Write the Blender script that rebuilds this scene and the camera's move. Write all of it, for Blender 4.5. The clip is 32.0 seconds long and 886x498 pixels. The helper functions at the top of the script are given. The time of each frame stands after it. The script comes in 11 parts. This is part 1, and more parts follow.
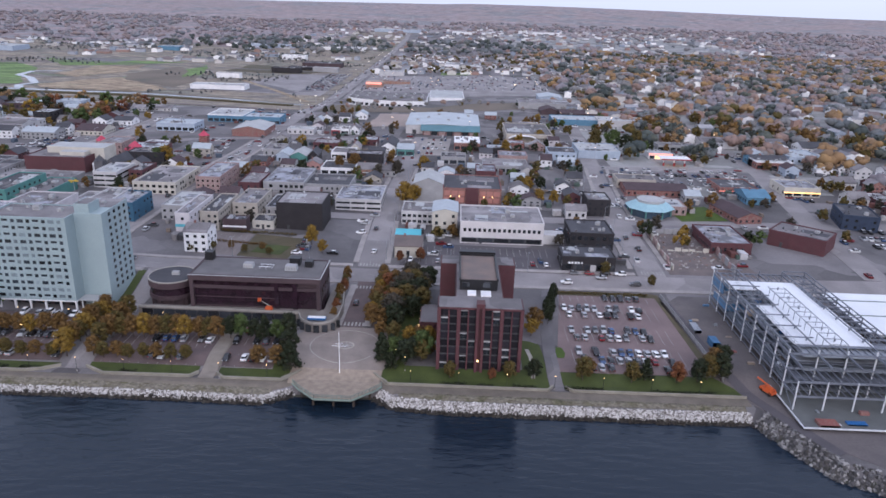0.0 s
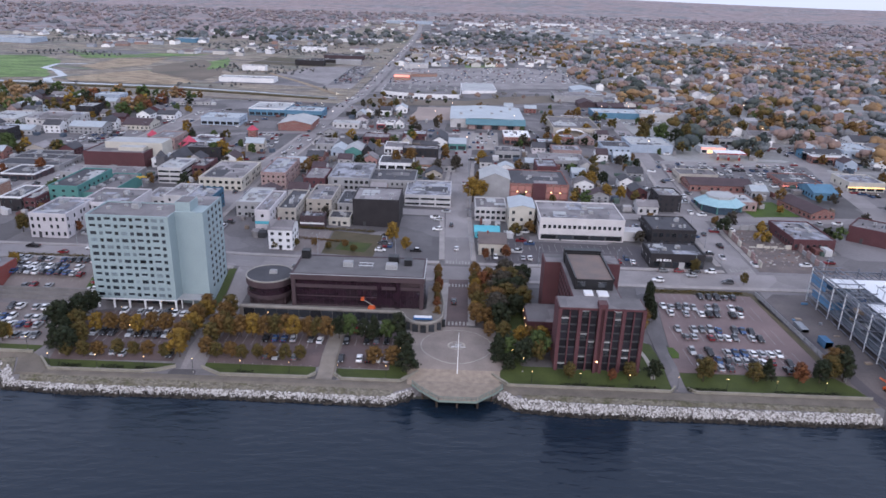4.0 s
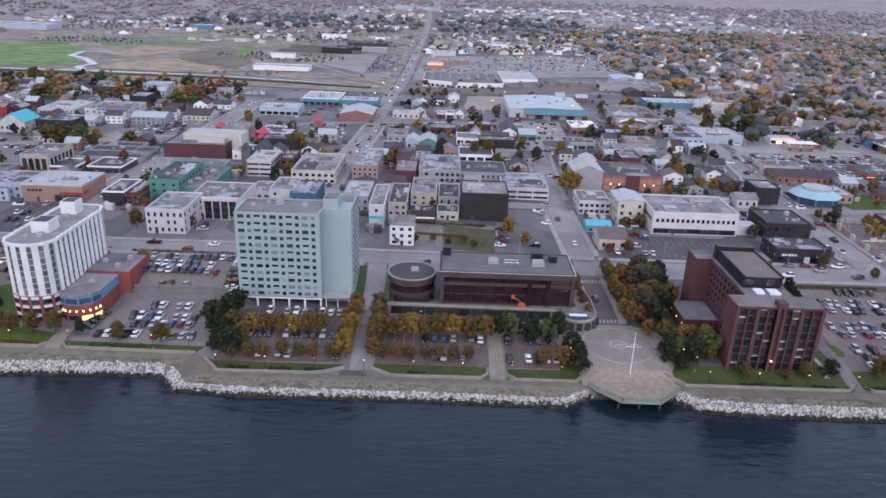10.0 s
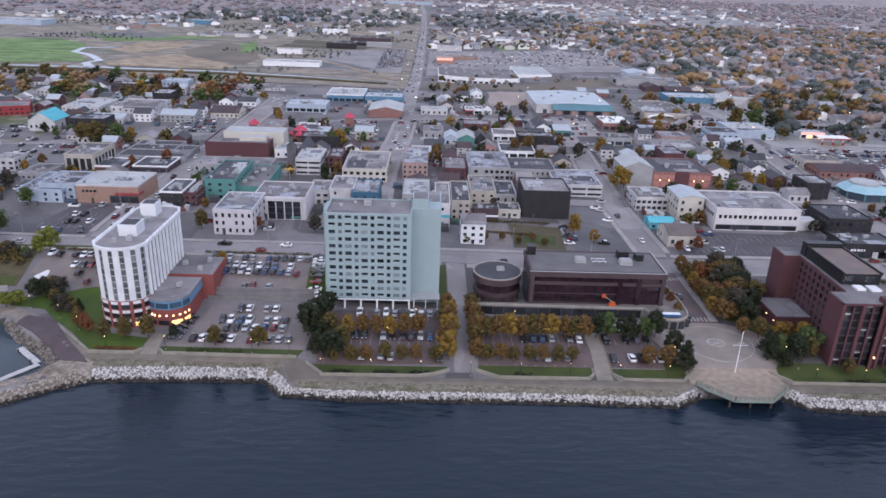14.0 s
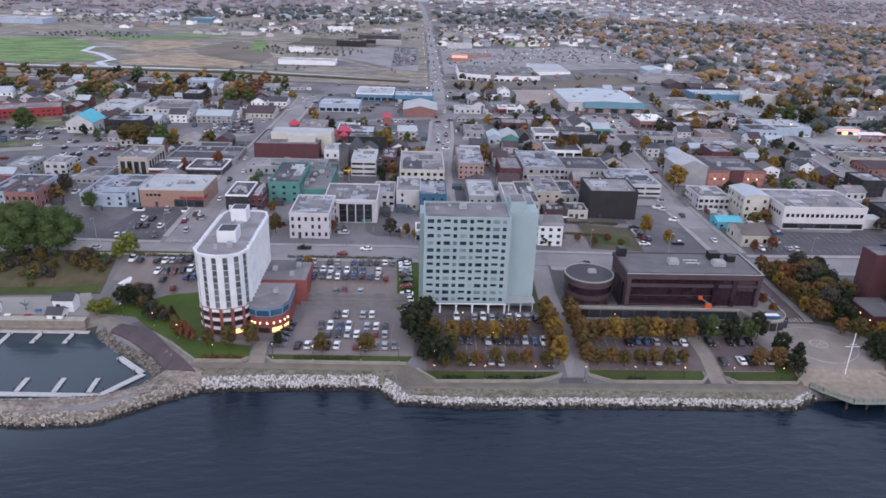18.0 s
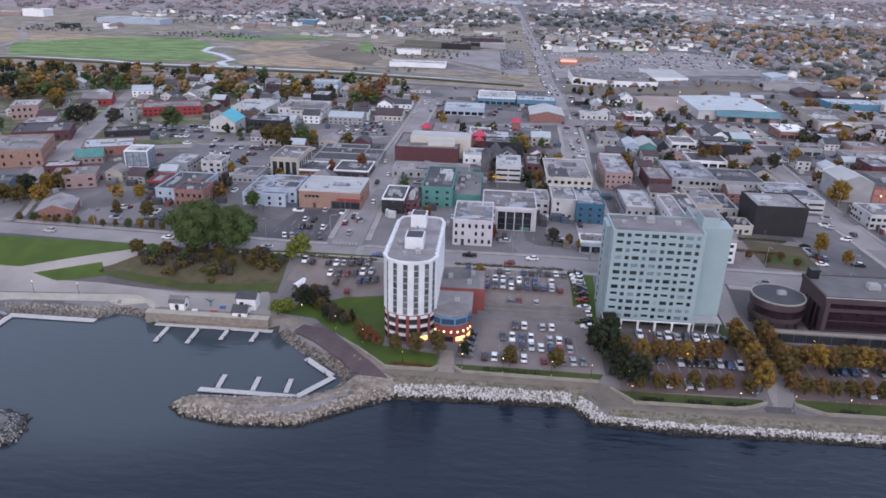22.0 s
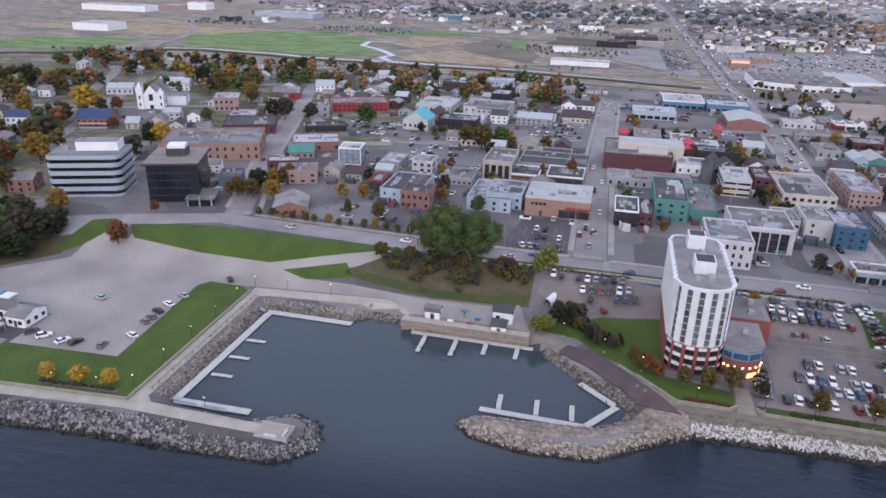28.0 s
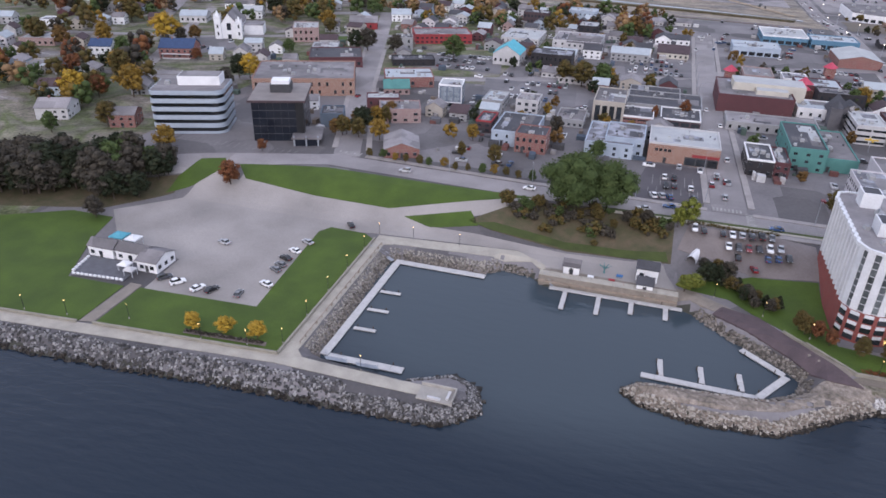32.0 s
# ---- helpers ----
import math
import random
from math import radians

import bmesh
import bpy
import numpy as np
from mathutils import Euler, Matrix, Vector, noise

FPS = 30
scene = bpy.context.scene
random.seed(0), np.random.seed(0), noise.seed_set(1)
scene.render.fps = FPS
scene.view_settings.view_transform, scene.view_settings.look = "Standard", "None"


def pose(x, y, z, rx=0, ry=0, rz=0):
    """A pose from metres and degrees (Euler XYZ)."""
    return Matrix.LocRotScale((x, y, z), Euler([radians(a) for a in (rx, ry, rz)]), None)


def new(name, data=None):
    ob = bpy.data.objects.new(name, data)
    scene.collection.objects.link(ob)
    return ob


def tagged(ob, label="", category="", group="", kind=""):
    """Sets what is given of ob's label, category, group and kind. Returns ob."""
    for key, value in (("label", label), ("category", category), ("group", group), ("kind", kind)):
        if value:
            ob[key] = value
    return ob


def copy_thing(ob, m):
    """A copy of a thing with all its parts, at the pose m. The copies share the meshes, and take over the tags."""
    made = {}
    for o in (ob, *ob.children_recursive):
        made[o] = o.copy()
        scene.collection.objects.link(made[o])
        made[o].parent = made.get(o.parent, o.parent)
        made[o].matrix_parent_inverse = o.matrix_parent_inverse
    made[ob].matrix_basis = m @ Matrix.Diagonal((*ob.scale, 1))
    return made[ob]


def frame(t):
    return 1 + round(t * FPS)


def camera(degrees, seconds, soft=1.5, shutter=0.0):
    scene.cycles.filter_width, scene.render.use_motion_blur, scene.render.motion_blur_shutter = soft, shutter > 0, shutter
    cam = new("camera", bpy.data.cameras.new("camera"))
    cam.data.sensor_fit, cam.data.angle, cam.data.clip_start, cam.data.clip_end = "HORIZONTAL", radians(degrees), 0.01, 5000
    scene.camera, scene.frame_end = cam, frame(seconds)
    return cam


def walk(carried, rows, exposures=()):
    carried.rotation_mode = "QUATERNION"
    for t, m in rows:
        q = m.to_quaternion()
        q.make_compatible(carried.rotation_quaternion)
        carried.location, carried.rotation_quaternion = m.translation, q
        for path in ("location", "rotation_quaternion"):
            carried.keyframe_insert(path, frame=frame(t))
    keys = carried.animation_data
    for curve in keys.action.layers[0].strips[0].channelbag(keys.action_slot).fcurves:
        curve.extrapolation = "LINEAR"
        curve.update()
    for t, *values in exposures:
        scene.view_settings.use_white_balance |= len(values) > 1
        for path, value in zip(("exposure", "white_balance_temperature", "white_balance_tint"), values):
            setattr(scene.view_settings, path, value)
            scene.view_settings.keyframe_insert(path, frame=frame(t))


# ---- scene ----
import itertools

cam = camera(64.5, 32.0, soft=1.6)
METRES, EYE, TILT, LEAN, TURN = 268.07, 100.0, 0.0, 0.0, 0.7
ROWS = [
    (0.0, 0.0, 0.0, 0.0, 0.64, -19.49, -1.81),
    (0.5, -0.0158, 0.0014, 0.0001, 0.65, -19.57, -1.78),
    (1.0, -0.0309, 0.0028, -0.0001, 0.66, -19.64, -1.79),
    (1.5, -0.0466, 0.004, 0.0001, 0.67, -19.73, -1.78),
    (2.0, -0.0625, 0.0054, 0.0, 0.67, -19.8, -1.77),
    (2.5, -0.0783, 0.0068, 0.0001, 0.68, -19.88, -1.75),
    (3.0, -0.0931, 0.0081, 0.0001, 0.68, -19.96, -1.74),
    (3.5, -0.1089, 0.0096, 0.0002, 0.69, -20.06, -1.74),
    (5.5, -0.1716, 0.015, 0.001, 0.65, -20.42, -1.76),
    (6.0, -0.1874, 0.0162, 0.0014, 0.62, -20.51, -1.76),
    (6.5, -0.2033, 0.0176, 0.0017, 0.58, -20.62, -1.78),
    (7.0, -0.2182, 0.019, 0.0016, 0.53, -20.7, -1.79),
    (7.5, -0.2342, 0.0202, 0.0015, 0.48, -20.79, -1.81),
    (8.0, -0.2498, 0.0218, 0.0013, 0.43, -20.88, -1.8),
    (8.5, -0.2659, 0.0231, 0.0012, 0.33, -20.98, -1.83),
    (9.0, -0.2808, 0.0246, 0.0013, 0.24, -21.07, -1.84),
    (9.5, -0.2966, 0.0259, 0.0009, 0.14, -21.12, -1.83),
    (10.0, -0.3125, 0.0274, 0.0006, 0.05, -21.19, -1.84),
    (10.5, -0.3282, 0.0289, 0.0001, -0.04, -21.25, -1.83),
    (11.0, -0.343, 0.0304, -0.0003, -0.14, -21.3, -1.83),
    (11.5, -0.3588, 0.0317, -0.0004, -0.28, -21.34, -1.84),
    (12.0, -0.3746, 0.0332, -0.0006, -0.43, -21.38, -1.83),
    (12.5, -0.3904, 0.0346, -0.0008, -0.59, -21.43, -1.83),
    (13.0, -0.4053, 0.0358, -0.0009, -0.74, -21.48, -1.84),
    (13.5, -0.4209, 0.0372, -0.001, -1.05, -21.52, -1.83),
    (14.0, -0.4368, 0.039, -0.001, -1.4, -21.57, -1.82),
    (14.5, -0.4526, 0.0404, -0.0011, -1.72, -21.61, -1.83),
    (16.5, -0.5154, 0.0477, -0.0005, -2.78, -21.83, -1.82),
    (17.0, -0.53, 0.0495, -0.0001, -2.77, -21.83, -1.78),
    (17.5, -0.5457, 0.0514, -0.0, -2.76, -21.82, -1.74),
    (18.0, -0.5614, 0.0534, -0.0001, -2.5, -21.82, -1.69),
    (18.5, -0.5771, 0.0554, -0.0001, -2.11, -21.82, -1.65),
    (19.0, -0.5918, 0.0574, -0.0003, -1.46, -21.84, -1.63),
    (19.5, -0.6076, 0.0594, -0.0004, -0.63, -21.83, -1.61),
    (20.0, -0.6234, 0.0614, -0.0004, 0.29, -21.83, -1.61),
    (20.5, -0.6391, 0.0638, -0.0003, 1.19, -21.84, -1.62),
    (21.0, -0.6536, 0.0661, -0.0002, 2.04, -21.83, -1.59),
    (21.5, -0.6693, 0.0684, -0.0002, 2.93, -21.83, -1.59),
    (22.0, -0.6849, 0.0711, -0.0003, 3.83, -21.85, -1.57),
    (22.5, -0.7005, 0.0737, -0.0003, 4.73, -21.87, -1.56),
    (23.0, -0.7152, 0.0761, -0.0004, 5.57, -21.87, -1.54),
    (23.5, -0.7308, 0.0784, -0.0004, 6.47, -21.87, -1.52),
    (24.0, -0.7466, 0.0808, -0.0007, 7.36, -21.87, -1.51),
    (24.5, -0.7621, 0.0831, -0.0008, 8.26, -21.91, -1.46),
    (25.0, -0.7768, 0.0849, -0.0007, 9.08, -21.99, -1.45),
    (25.5, -0.7926, 0.0868, -0.0006, 9.95, -22.08, -1.43),
    (26.0, -0.8083, 0.0886, -0.0005, 10.86, -22.15, -1.41),
    (26.5, -0.8241, 0.0899, -0.0002, 11.74, -22.24, -1.4),
    (28.5, -0.886, 0.0954, 0.0001, 13.15, -22.77, -1.42),
    (29.0, -0.9007, 0.0971, 0.0002, 13.23, -23.54, -1.46),
    (29.5, -0.9164, 0.099, 0.0003, 13.3, -24.38, -1.47),
    (30.0, -0.932, 0.1011, 0.0001, 13.36, -25.22, -1.45),
    (30.5, -0.9479, 0.1033, -0.0001, 13.71, -26.07, -1.47),
    (31.0, -0.9626, 0.1054, -0.0003, 14.47, -26.77, -1.48),
    (31.5, -0.978, 0.1077, -0.0005, 15.29, -27.47, -1.46),
    (32.0, -0.9935, 0.1099, -0.0005, 16.08, -28.11, -1.42),
]
walk(cam, [(t, pose(0, 0, EYE, TILT, LEAN, TURN) @ pose(METRES * x, METRES * y, METRES * z, 90 + pitch, roll, yaw)) for t, x, y, z, yaw, pitch, roll in ROWS], exposures=[(0.0, 0.53, 6100, 17.0), (10.0, 0.62, 6100, 17.0), (18.0, 0.6, 6120, 17.0), (24.0, 0.57, 6150, 17.0), (32.0, 0.68, 6280, 17.0)])

# ---- sky and light: a flat overcast dusk ----
world = bpy.data.worlds.new("overcast_sky")
scene.world = world
world.use_nodes = True
wn = world.node_tree
sky = wn.nodes.new("ShaderNodeTexSky")
sky.sky_type = "NISHITA"
sky.sun_disc = False
sky.sun_elevation, sky.sun_rotation = radians(30), radians(205)
sky.air_density, sky.dust_density, sky.ozone_density = 1.0, 3.0, 1.0
cloud = wn.nodes.new("ShaderNodeMix")
cloud.data_type = "RGBA"
cloud.inputs["Factor"].default_value = 0.72
cloud.inputs[7].default_value = (5.4, 5.9, 7.1, 1)
wn.links.new(sky.outputs["Color"], cloud.inputs[6])
wn.links.new(cloud.outputs[2], wn.nodes["Background"].inputs["Color"])
wn.nodes["Background"].inputs["Strength"].default_value = 0.13
sun_data = bpy.data.lights.new("sun", "SUN")
sun_data.energy, sun_data.angle, sun_data.color = 0.8, radians(35), (1.0, 0.95, 0.92)
sun = new("sun", sun_data)
sun.matrix_world = pose(0, 0, 400, 60, 0, 25)

# ---- materials ----
MATS = {}


def mat(name, c1, c2=None, rough=0.8, metal=0.0, scale=0.5, fine=6.0, bump=0.15, island=0.0, obj_random=0.0, mix=0.5, spec=0.3):
    """A surface with stains at one scale and grain at a finer one, in world metres."""
    if name in MATS:
        return MATS[name]
    m = bpy.data.materials.new(name)
    m.use_nodes = True
    n, l = m.node_tree.nodes, m.node_tree.links
    b = n["Principled BSDF"]
    c2 = c2 or tuple(v * 0.72 for v in c1)
    geo = n.new("ShaderNodeNewGeometry")
    big, small = n.new("ShaderNodeTexNoise"), n.new("ShaderNodeTexNoise")
    big.inputs["Scale"].default_value, big.inputs["Detail"].default_value = scale, 6
    small.inputs["Scale"].default_value, small.inputs["Detail"].default_value = fine, 3
    for t in (big, small):
        l.new(geo.outputs["Position"], t.inputs["Vector"])
    ramp = n.new("ShaderNodeValToRGB")
    ramp.color_ramp.elements[0].position, ramp.color_ramp.elements[1].position = 0.5 - mix / 2, 0.5 + mix / 2
    ramp.color_ramp.elements[0].color, ramp.color_ramp.elements[1].color = (*c2, 1), (*c1, 1)
    l.new(big.outputs["Fac"], ramp.inputs["Fac"])
    colour = ramp.outputs["Color"]
    hs = n.new("ShaderNodeHueSaturation")
    mr = n.new("ShaderNodeMapRange")
    mr.inputs["To Min"].default_value, mr.inputs["To Max"].default_value = 0.78, 1.22
    l.new(small.outputs["Fac"], mr.inputs["Value"])
    l.new(mr.outputs["Result"], hs.inputs["Value"])
    l.new(colour, hs.inputs["Color"])
    colour = hs.outputs["Color"]
    for amount, node, socket in ((island, geo, "Random Per Island"), (obj_random, None, "Random")):
        if amount:
            src = node or n.new("ShaderNodeObjectInfo")
            h2, r2 = n.new("ShaderNodeHueSaturation"), n.new("ShaderNodeMapRange")
            r2.inputs["To Min"].default_value, r2.inputs["To Max"].default_value = 1 - amount, 1 + amount
            l.new(src.outputs[socket], r2.inputs["Value"])
            l.new(r2.outputs["Result"], h2.inputs["Value"])
            l.new(colour, h2.inputs["Color"])
            colour = h2.outputs["Color"]
    l.new(colour, b.inputs["Base Color"])
    b.inputs["Roughness"].default_value, b.inputs["Metallic"].default_value = rough, metal
    b.inputs["Specular IOR Level"].default_value = spec
    if bump:
        bp = n.new("ShaderNodeBump")
        bp.inputs["Strength"].default_value, bp.inputs["Distance"].default_value = bump, 0.1
        l.new(small.outputs["Fac"], bp.inputs["Height"])
        l.new(bp.outputs["Normal"], b.inputs["Normal"])
    MATS[name] = m
    return m


def ramp_mat(name, colours, socket="island", rough=0.85, grain=3.0):
    """A surface whose colour is drawn by chance, per joined piece or per object, from a few real ones."""
    m = bpy.data.materials.new(name)
    m.use_nodes = True
    n, l = m.node_tree.nodes, m.node_tree.links
    b = n["Principled BSDF"]
    geo = n.new("ShaderNodeNewGeometry")
    src = geo.outputs["Random Per Island"] if socket == "island" else n.new("ShaderNodeObjectInfo").outputs["Random"]
    ramp = n.new("ShaderNodeValToRGB")
    ramp.color_ramp.interpolation = "CONSTANT"
    while len(ramp.color_ramp.elements) < len(colours):
        ramp.color_ramp.elements.new(0.5)
    for i, c in enumerate(colours):
        ramp.color_ramp.elements[i].position = i / len(colours)
        ramp.color_ramp.elements[i].color = (*c, 1)
    l.new(src, ramp.inputs["Fac"])
    tex, mr, hs = n.new("ShaderNodeTexNoise"), n.new("ShaderNodeMapRange"), n.new("ShaderNodeHueSaturation")
    tex.inputs["Scale"].default_value = grain
    l.new(geo.outputs["Position"], tex.inputs["Vector"])
    mr.inputs["To Min"].default_value, mr.inputs["To Max"].default_value = 0.7, 1.3
    l.new(tex.outputs["Fac"], mr.inputs["Value"])
    l.new(mr.outputs["Result"], hs.inputs["Value"])
    l.new(ramp.outputs["Color"], hs.inputs["Color"])
    l.new(hs.outputs["Color"], b.inputs["Base Color"])
    b.inputs["Roughness"].default_value = rough
    b.inputs["Specular IOR Level"].default_value = 0.2
    MATS[name] = m
    return m


def brick_mat(name, c1, c2, mortar, size=(0.24, 0.08)):
    m = mat(name, c1, c2, rough=0.9, scale=0.3, fine=8)
    n, l = m.node_tree.nodes, m.node_tree.links
    b = n["Principled BSDF"]
    tex, co = n.new("ShaderNodeTexBrick"), n.new("ShaderNodeTexCoord")
    sep, com, add = n.new("ShaderNodeSeparateXYZ"), n.new("ShaderNodeCombineXYZ"), n.new("ShaderNodeMath")
    l.new(co.outputs["Object"], sep.inputs[0])
    l.new(sep.outputs["X"], add.inputs[0])
    l.new(sep.outputs["Y"], add.inputs[1])
    l.new(add.outputs[0], com.inputs["X"])
    l.new(sep.outputs["Z"], com.inputs["Y"])
    l.new(com.outputs[0], tex.inputs["Vector"])
    tex.inputs["Scale"].default_value = 1.0
    tex.inputs["Brick Width"].default_value, tex.inputs["Row Height"].default_value = size
    tex.inputs["Mortar Size"].default_value = 0.012
    old = b.inputs["Base Color"].links[0].from_socket
    l.new(old, tex.inputs["Color1"])
    l.new(old, tex.inputs["Color2"])
    tex.inputs["Mortar"].default_value = (*mortar, 1)
    l.new(tex.outputs["Color"], b.inputs["Base Color"])
    return m


def glow_mat(name, colour, strength):
    m = bpy.data.materials.new(name)
    m.use_nodes = True
    b = m.node_tree.nodes["Principled BSDF"]
    b.inputs["Base Color"].default_value = (*colour, 1)
    b.inputs["Emission Color"].default_value, b.inputs["Emission Strength"].default_value = (*colour, 1), strength
    MATS[name] = m
    return m


ASPHALT = mat("asphalt", (0.10, 0.09, 0.097), (0.065, 0.06, 0.067), scale=0.12, fine=3)
ASPHALT_OLD = mat("asphalt_old", (0.155, 0.145, 0.15), (0.10, 0.095, 0.10), scale=0.10, fine=2)
ROADWAY = mat("roadway", (0.262, 0.242, 0.243), (0.182, 0.168, 0.17), scale=0.08, fine=2)
LOT_WARM = mat("worn_brown_asphalt", (0.21, 0.18, 0.172), (0.145, 0.125, 0.12), scale=0.12, fine=2)
LOT_ROSE = mat("rose_brown_asphalt", (0.205, 0.15, 0.147), (0.13, 0.098, 0.098), scale=0.07, fine=2)
PATHC = mat("buff_path_concrete", (0.235, 0.205, 0.175), (0.16, 0.14, 0.12), scale=0.3, fine=4)
PAVER = mat("red_pavers", (0.132, 0.095, 0.093), (0.085, 0.067, 0.068), scale=0.2, fine=4)
PLAZA = mat("plaza_concrete", (0.262, 0.222, 0.2), (0.17, 0.143, 0.128), scale=0.15, fine=3)
QUAYC = mat("quay_concrete", (0.40, 0.37, 0.315), (0.28, 0.257, 0.222), scale=0.3, fine=4)
CONCRETE = mat("concrete", (0.36, 0.34, 0.31), (0.25, 0.235, 0.215), scale=0.3, fine=4)
SIDEWALK = mat("pavement_concrete", (0.175, 0.15, 0.124), (0.11, 0.095, 0.079), scale=0.3, fine=4)
KERBWALK = mat("pale_street_pavement", (0.33, 0.305, 0.295), (0.23, 0.21, 0.205), scale=0.25, fine=3)
GRAVEL = mat("gravel", (0.335, 0.307, 0.29), (0.20, 0.184, 0.175), scale=0.05, fine=2.5, bump=0.3)
DIRT = mat("bare_earth", (0.17, 0.135, 0.125), (0.10, 0.085, 0.085), scale=0.15, fine=2)
GRASS = mat("lawn", (0.064, 0.104, 0.014), (0.038, 0.064, 0.01), scale=0.12, fine=2.5, bump=0.5)
# A darker copy of the lawn: shade under trees mixed into its colour.
SHADED_TURF = mat("shaded_town_turf", (0.06, 0.078, 0.02), (0.034, 0.045, 0.013), scale=0.2, fine=2.5, bump=0.5)
VERGE = mat("rough_grass", (0.105, 0.082, 0.05), (0.052, 0.05, 0.028), scale=0.15, fine=2, bump=0.5)
SCRUB = mat("scrub_floor", (0.108, 0.08, 0.052), (0.05, 0.055, 0.024), scale=0.3, fine=1.5, bump=0.6)
# Suburb ground paled, putting distance haze into the base colour.
SUBURB = mat("hazed_suburb_ground", (0.26, 0.252, 0.25), (0.175, 0.178, 0.17), scale=0.03, fine=0.4)
URBAN = mat("town_ground", (0.165, 0.153, 0.156), (0.09, 0.084, 0.087), scale=0.04, fine=1)
SEABED = mat("seabed", (0.05, 0.05, 0.04))
TAR = mat("tar_roof", (0.214, 0.2, 0.205), (0.122, 0.113, 0.118), scale=0.15, fine=2, obj_random=0.3)
TAR_DARK = mat("dark_roof", (0.075, 0.075, 0.085), (0.045, 0.045, 0.052), scale=0.15, fine=2)
PALE_ROOF = mat("pale_roof", (0.42, 0.43, 0.43), (0.30, 0.31, 0.32), scale=0.12, fine=2)
PATCH_ROOF = mat("patched_roof", (0.30, 0.31, 0.35), (0.13, 0.13, 0.145), scale=0.18, fine=1, mix=0.15)
METAL_ROOF = mat("grey_metal_roof", (0.38, 0.42, 0.45), (0.30, 0.33, 0.36), rough=0.5, scale=0.3)
OFFWHITE = mat("weathered_white", (0.52, 0.51, 0.515), (0.36, 0.355, 0.365), rough=0.7, scale=0.2)
WHITE = mat("white_paint", (0.78, 0.78, 0.79), (0.62, 0.62, 0.64), rough=0.6, scale=0.25)
BEIGE = mat("beige_stucco", (0.42, 0.385, 0.34), (0.31, 0.285, 0.255), scale=0.25)
CREAM = mat("cream_siding", (0.52, 0.49, 0.43), (0.4, 0.38, 0.34), scale=0.25)
LILAC = mat("pale_lilac_stucco", (0.55, 0.52, 0.54), (0.43, 0.41, 0.43), scale=0.25)
GREYW = mat("grey_wall", (0.33, 0.33, 0.34), (0.24, 0.24, 0.25), scale=0.25)
DARKW = mat("black_wall", (0.035, 0.032, 0.035), (0.022, 0.02, 0.023), scale=0.25)
BLUEW = mat("blue_siding", (0.10, 0.215, 0.31), (0.075, 0.16, 0.24), scale=0.25)
PALEBLUE = mat("pale_blue_wall", (0.38, 0.44, 0.52), (0.28, 0.33, 0.40), scale=0.25)
TEALW = mat("teal_wall", (0.09, 0.235, 0.215), (0.065, 0.175, 0.165), scale=0.25)
TURQ = mat("turquoise_paint", (0.11, 0.42, 0.50), (0.08, 0.33, 0.40), scale=0.3)
AQUA = mat("pale_aqua_cladding", (0.30, 0.375, 0.39), (0.255, 0.325, 0.34), rough=0.55, scale=0.12, fine=3)
def parcels(m, scale, lo, hi):
    """Neighbouring plots of older and newer surface, told apart by their tone."""
    n, l = m.node_tree.nodes, m.node_tree.links
    b = n["Principled BSDF"]
    old = b.inputs["Base Color"].links[0].from_socket
    geo, vor = n.new("ShaderNodeNewGeometry"), n.new("ShaderNodeTexVoronoi")
    vor.distance = "CHEBYCHEV"
    vor.inputs["Scale"].default_value = scale
    l.new(geo.outputs["Position"], vor.inputs["Vector"])
    sep, mr, hs = n.new("ShaderNodeSeparateColor"), n.new("ShaderNodeMapRange"), n.new("ShaderNodeHueSaturation")
    l.new(vor.outputs["Color"], sep.inputs["Color"])
    l.new(sep.outputs["Red"], mr.inputs["Value"])
    mr.inputs["To Min"].default_value, mr.inputs["To Max"].default_value = lo, hi
    l.new(mr.outputs["Result"], hs.inputs["Value"])
    l.new(old, hs.inputs["Color"])
    l.new(hs.outputs["Color"], b.inputs["Base Color"])


parcels(URBAN, 0.04, 0.6, 1.5)
parcels(SUBURB, 0.03, 0.7, 1.4)
parcels(TAR, 0.09, 0.75, 1.35)
parcels(ROADWAY, 0.05, 0.88, 1.15)
parcels(ASPHALT_OLD, 0.05, 0.8, 1.25)
BRICK = brick_mat("red_brick", (0.25, 0.09, 0.078), (0.175, 0.06, 0.055), (0.25, 0.2, 0.18))
HOTEL_RED = brick_mat("clean_red_brick", (0.265, 0.062, 0.052), (0.195, 0.045, 0.04), (0.2, 0.09, 0.08))
BRICK_DARK = brick_mat("wine_brick", (0.110, 0.040, 0.047), (0.078, 0.030, 0.036), (0.10, 0.055, 0.058))
BRICK_PINK = brick_mat("faded_brick", (0.31, 0.20, 0.19), (0.23, 0.14, 0.14), (0.33, 0.28, 0.26))
BRICK_TAN = brick_mat("orange_brick", (0.29, 0.145, 0.108), (0.225, 0.12, 0.095), (0.35, 0.28, 0.23))
BROWNW = mat("brown_glass_panel", (0.034, 0.017, 0.026), (0.017, 0.01, 0.015), rough=0.1, scale=0.3, spec=0.7, bump=0.03)
BROWNC = mat("brown_stone", (0.08, 0.054, 0.06), (0.052, 0.036, 0.041), scale=0.25)
REDP = mat("red_paint", (0.30, 0.045, 0.05), (0.22, 0.035, 0.04), scale=0.5)
REDROOF = mat("pink_red_roof", (0.48, 0.075, 0.12), (0.38, 0.055, 0.09), scale=0.5)
BLACKP = mat("black_metal", (0.02, 0.02, 0.022), rough=0.4)
STEEL = mat("galvanised_steel", (0.36, 0.38, 0.41), (0.26, 0.28, 0.31), rough=0.5, metal=0.5, scale=0.5)
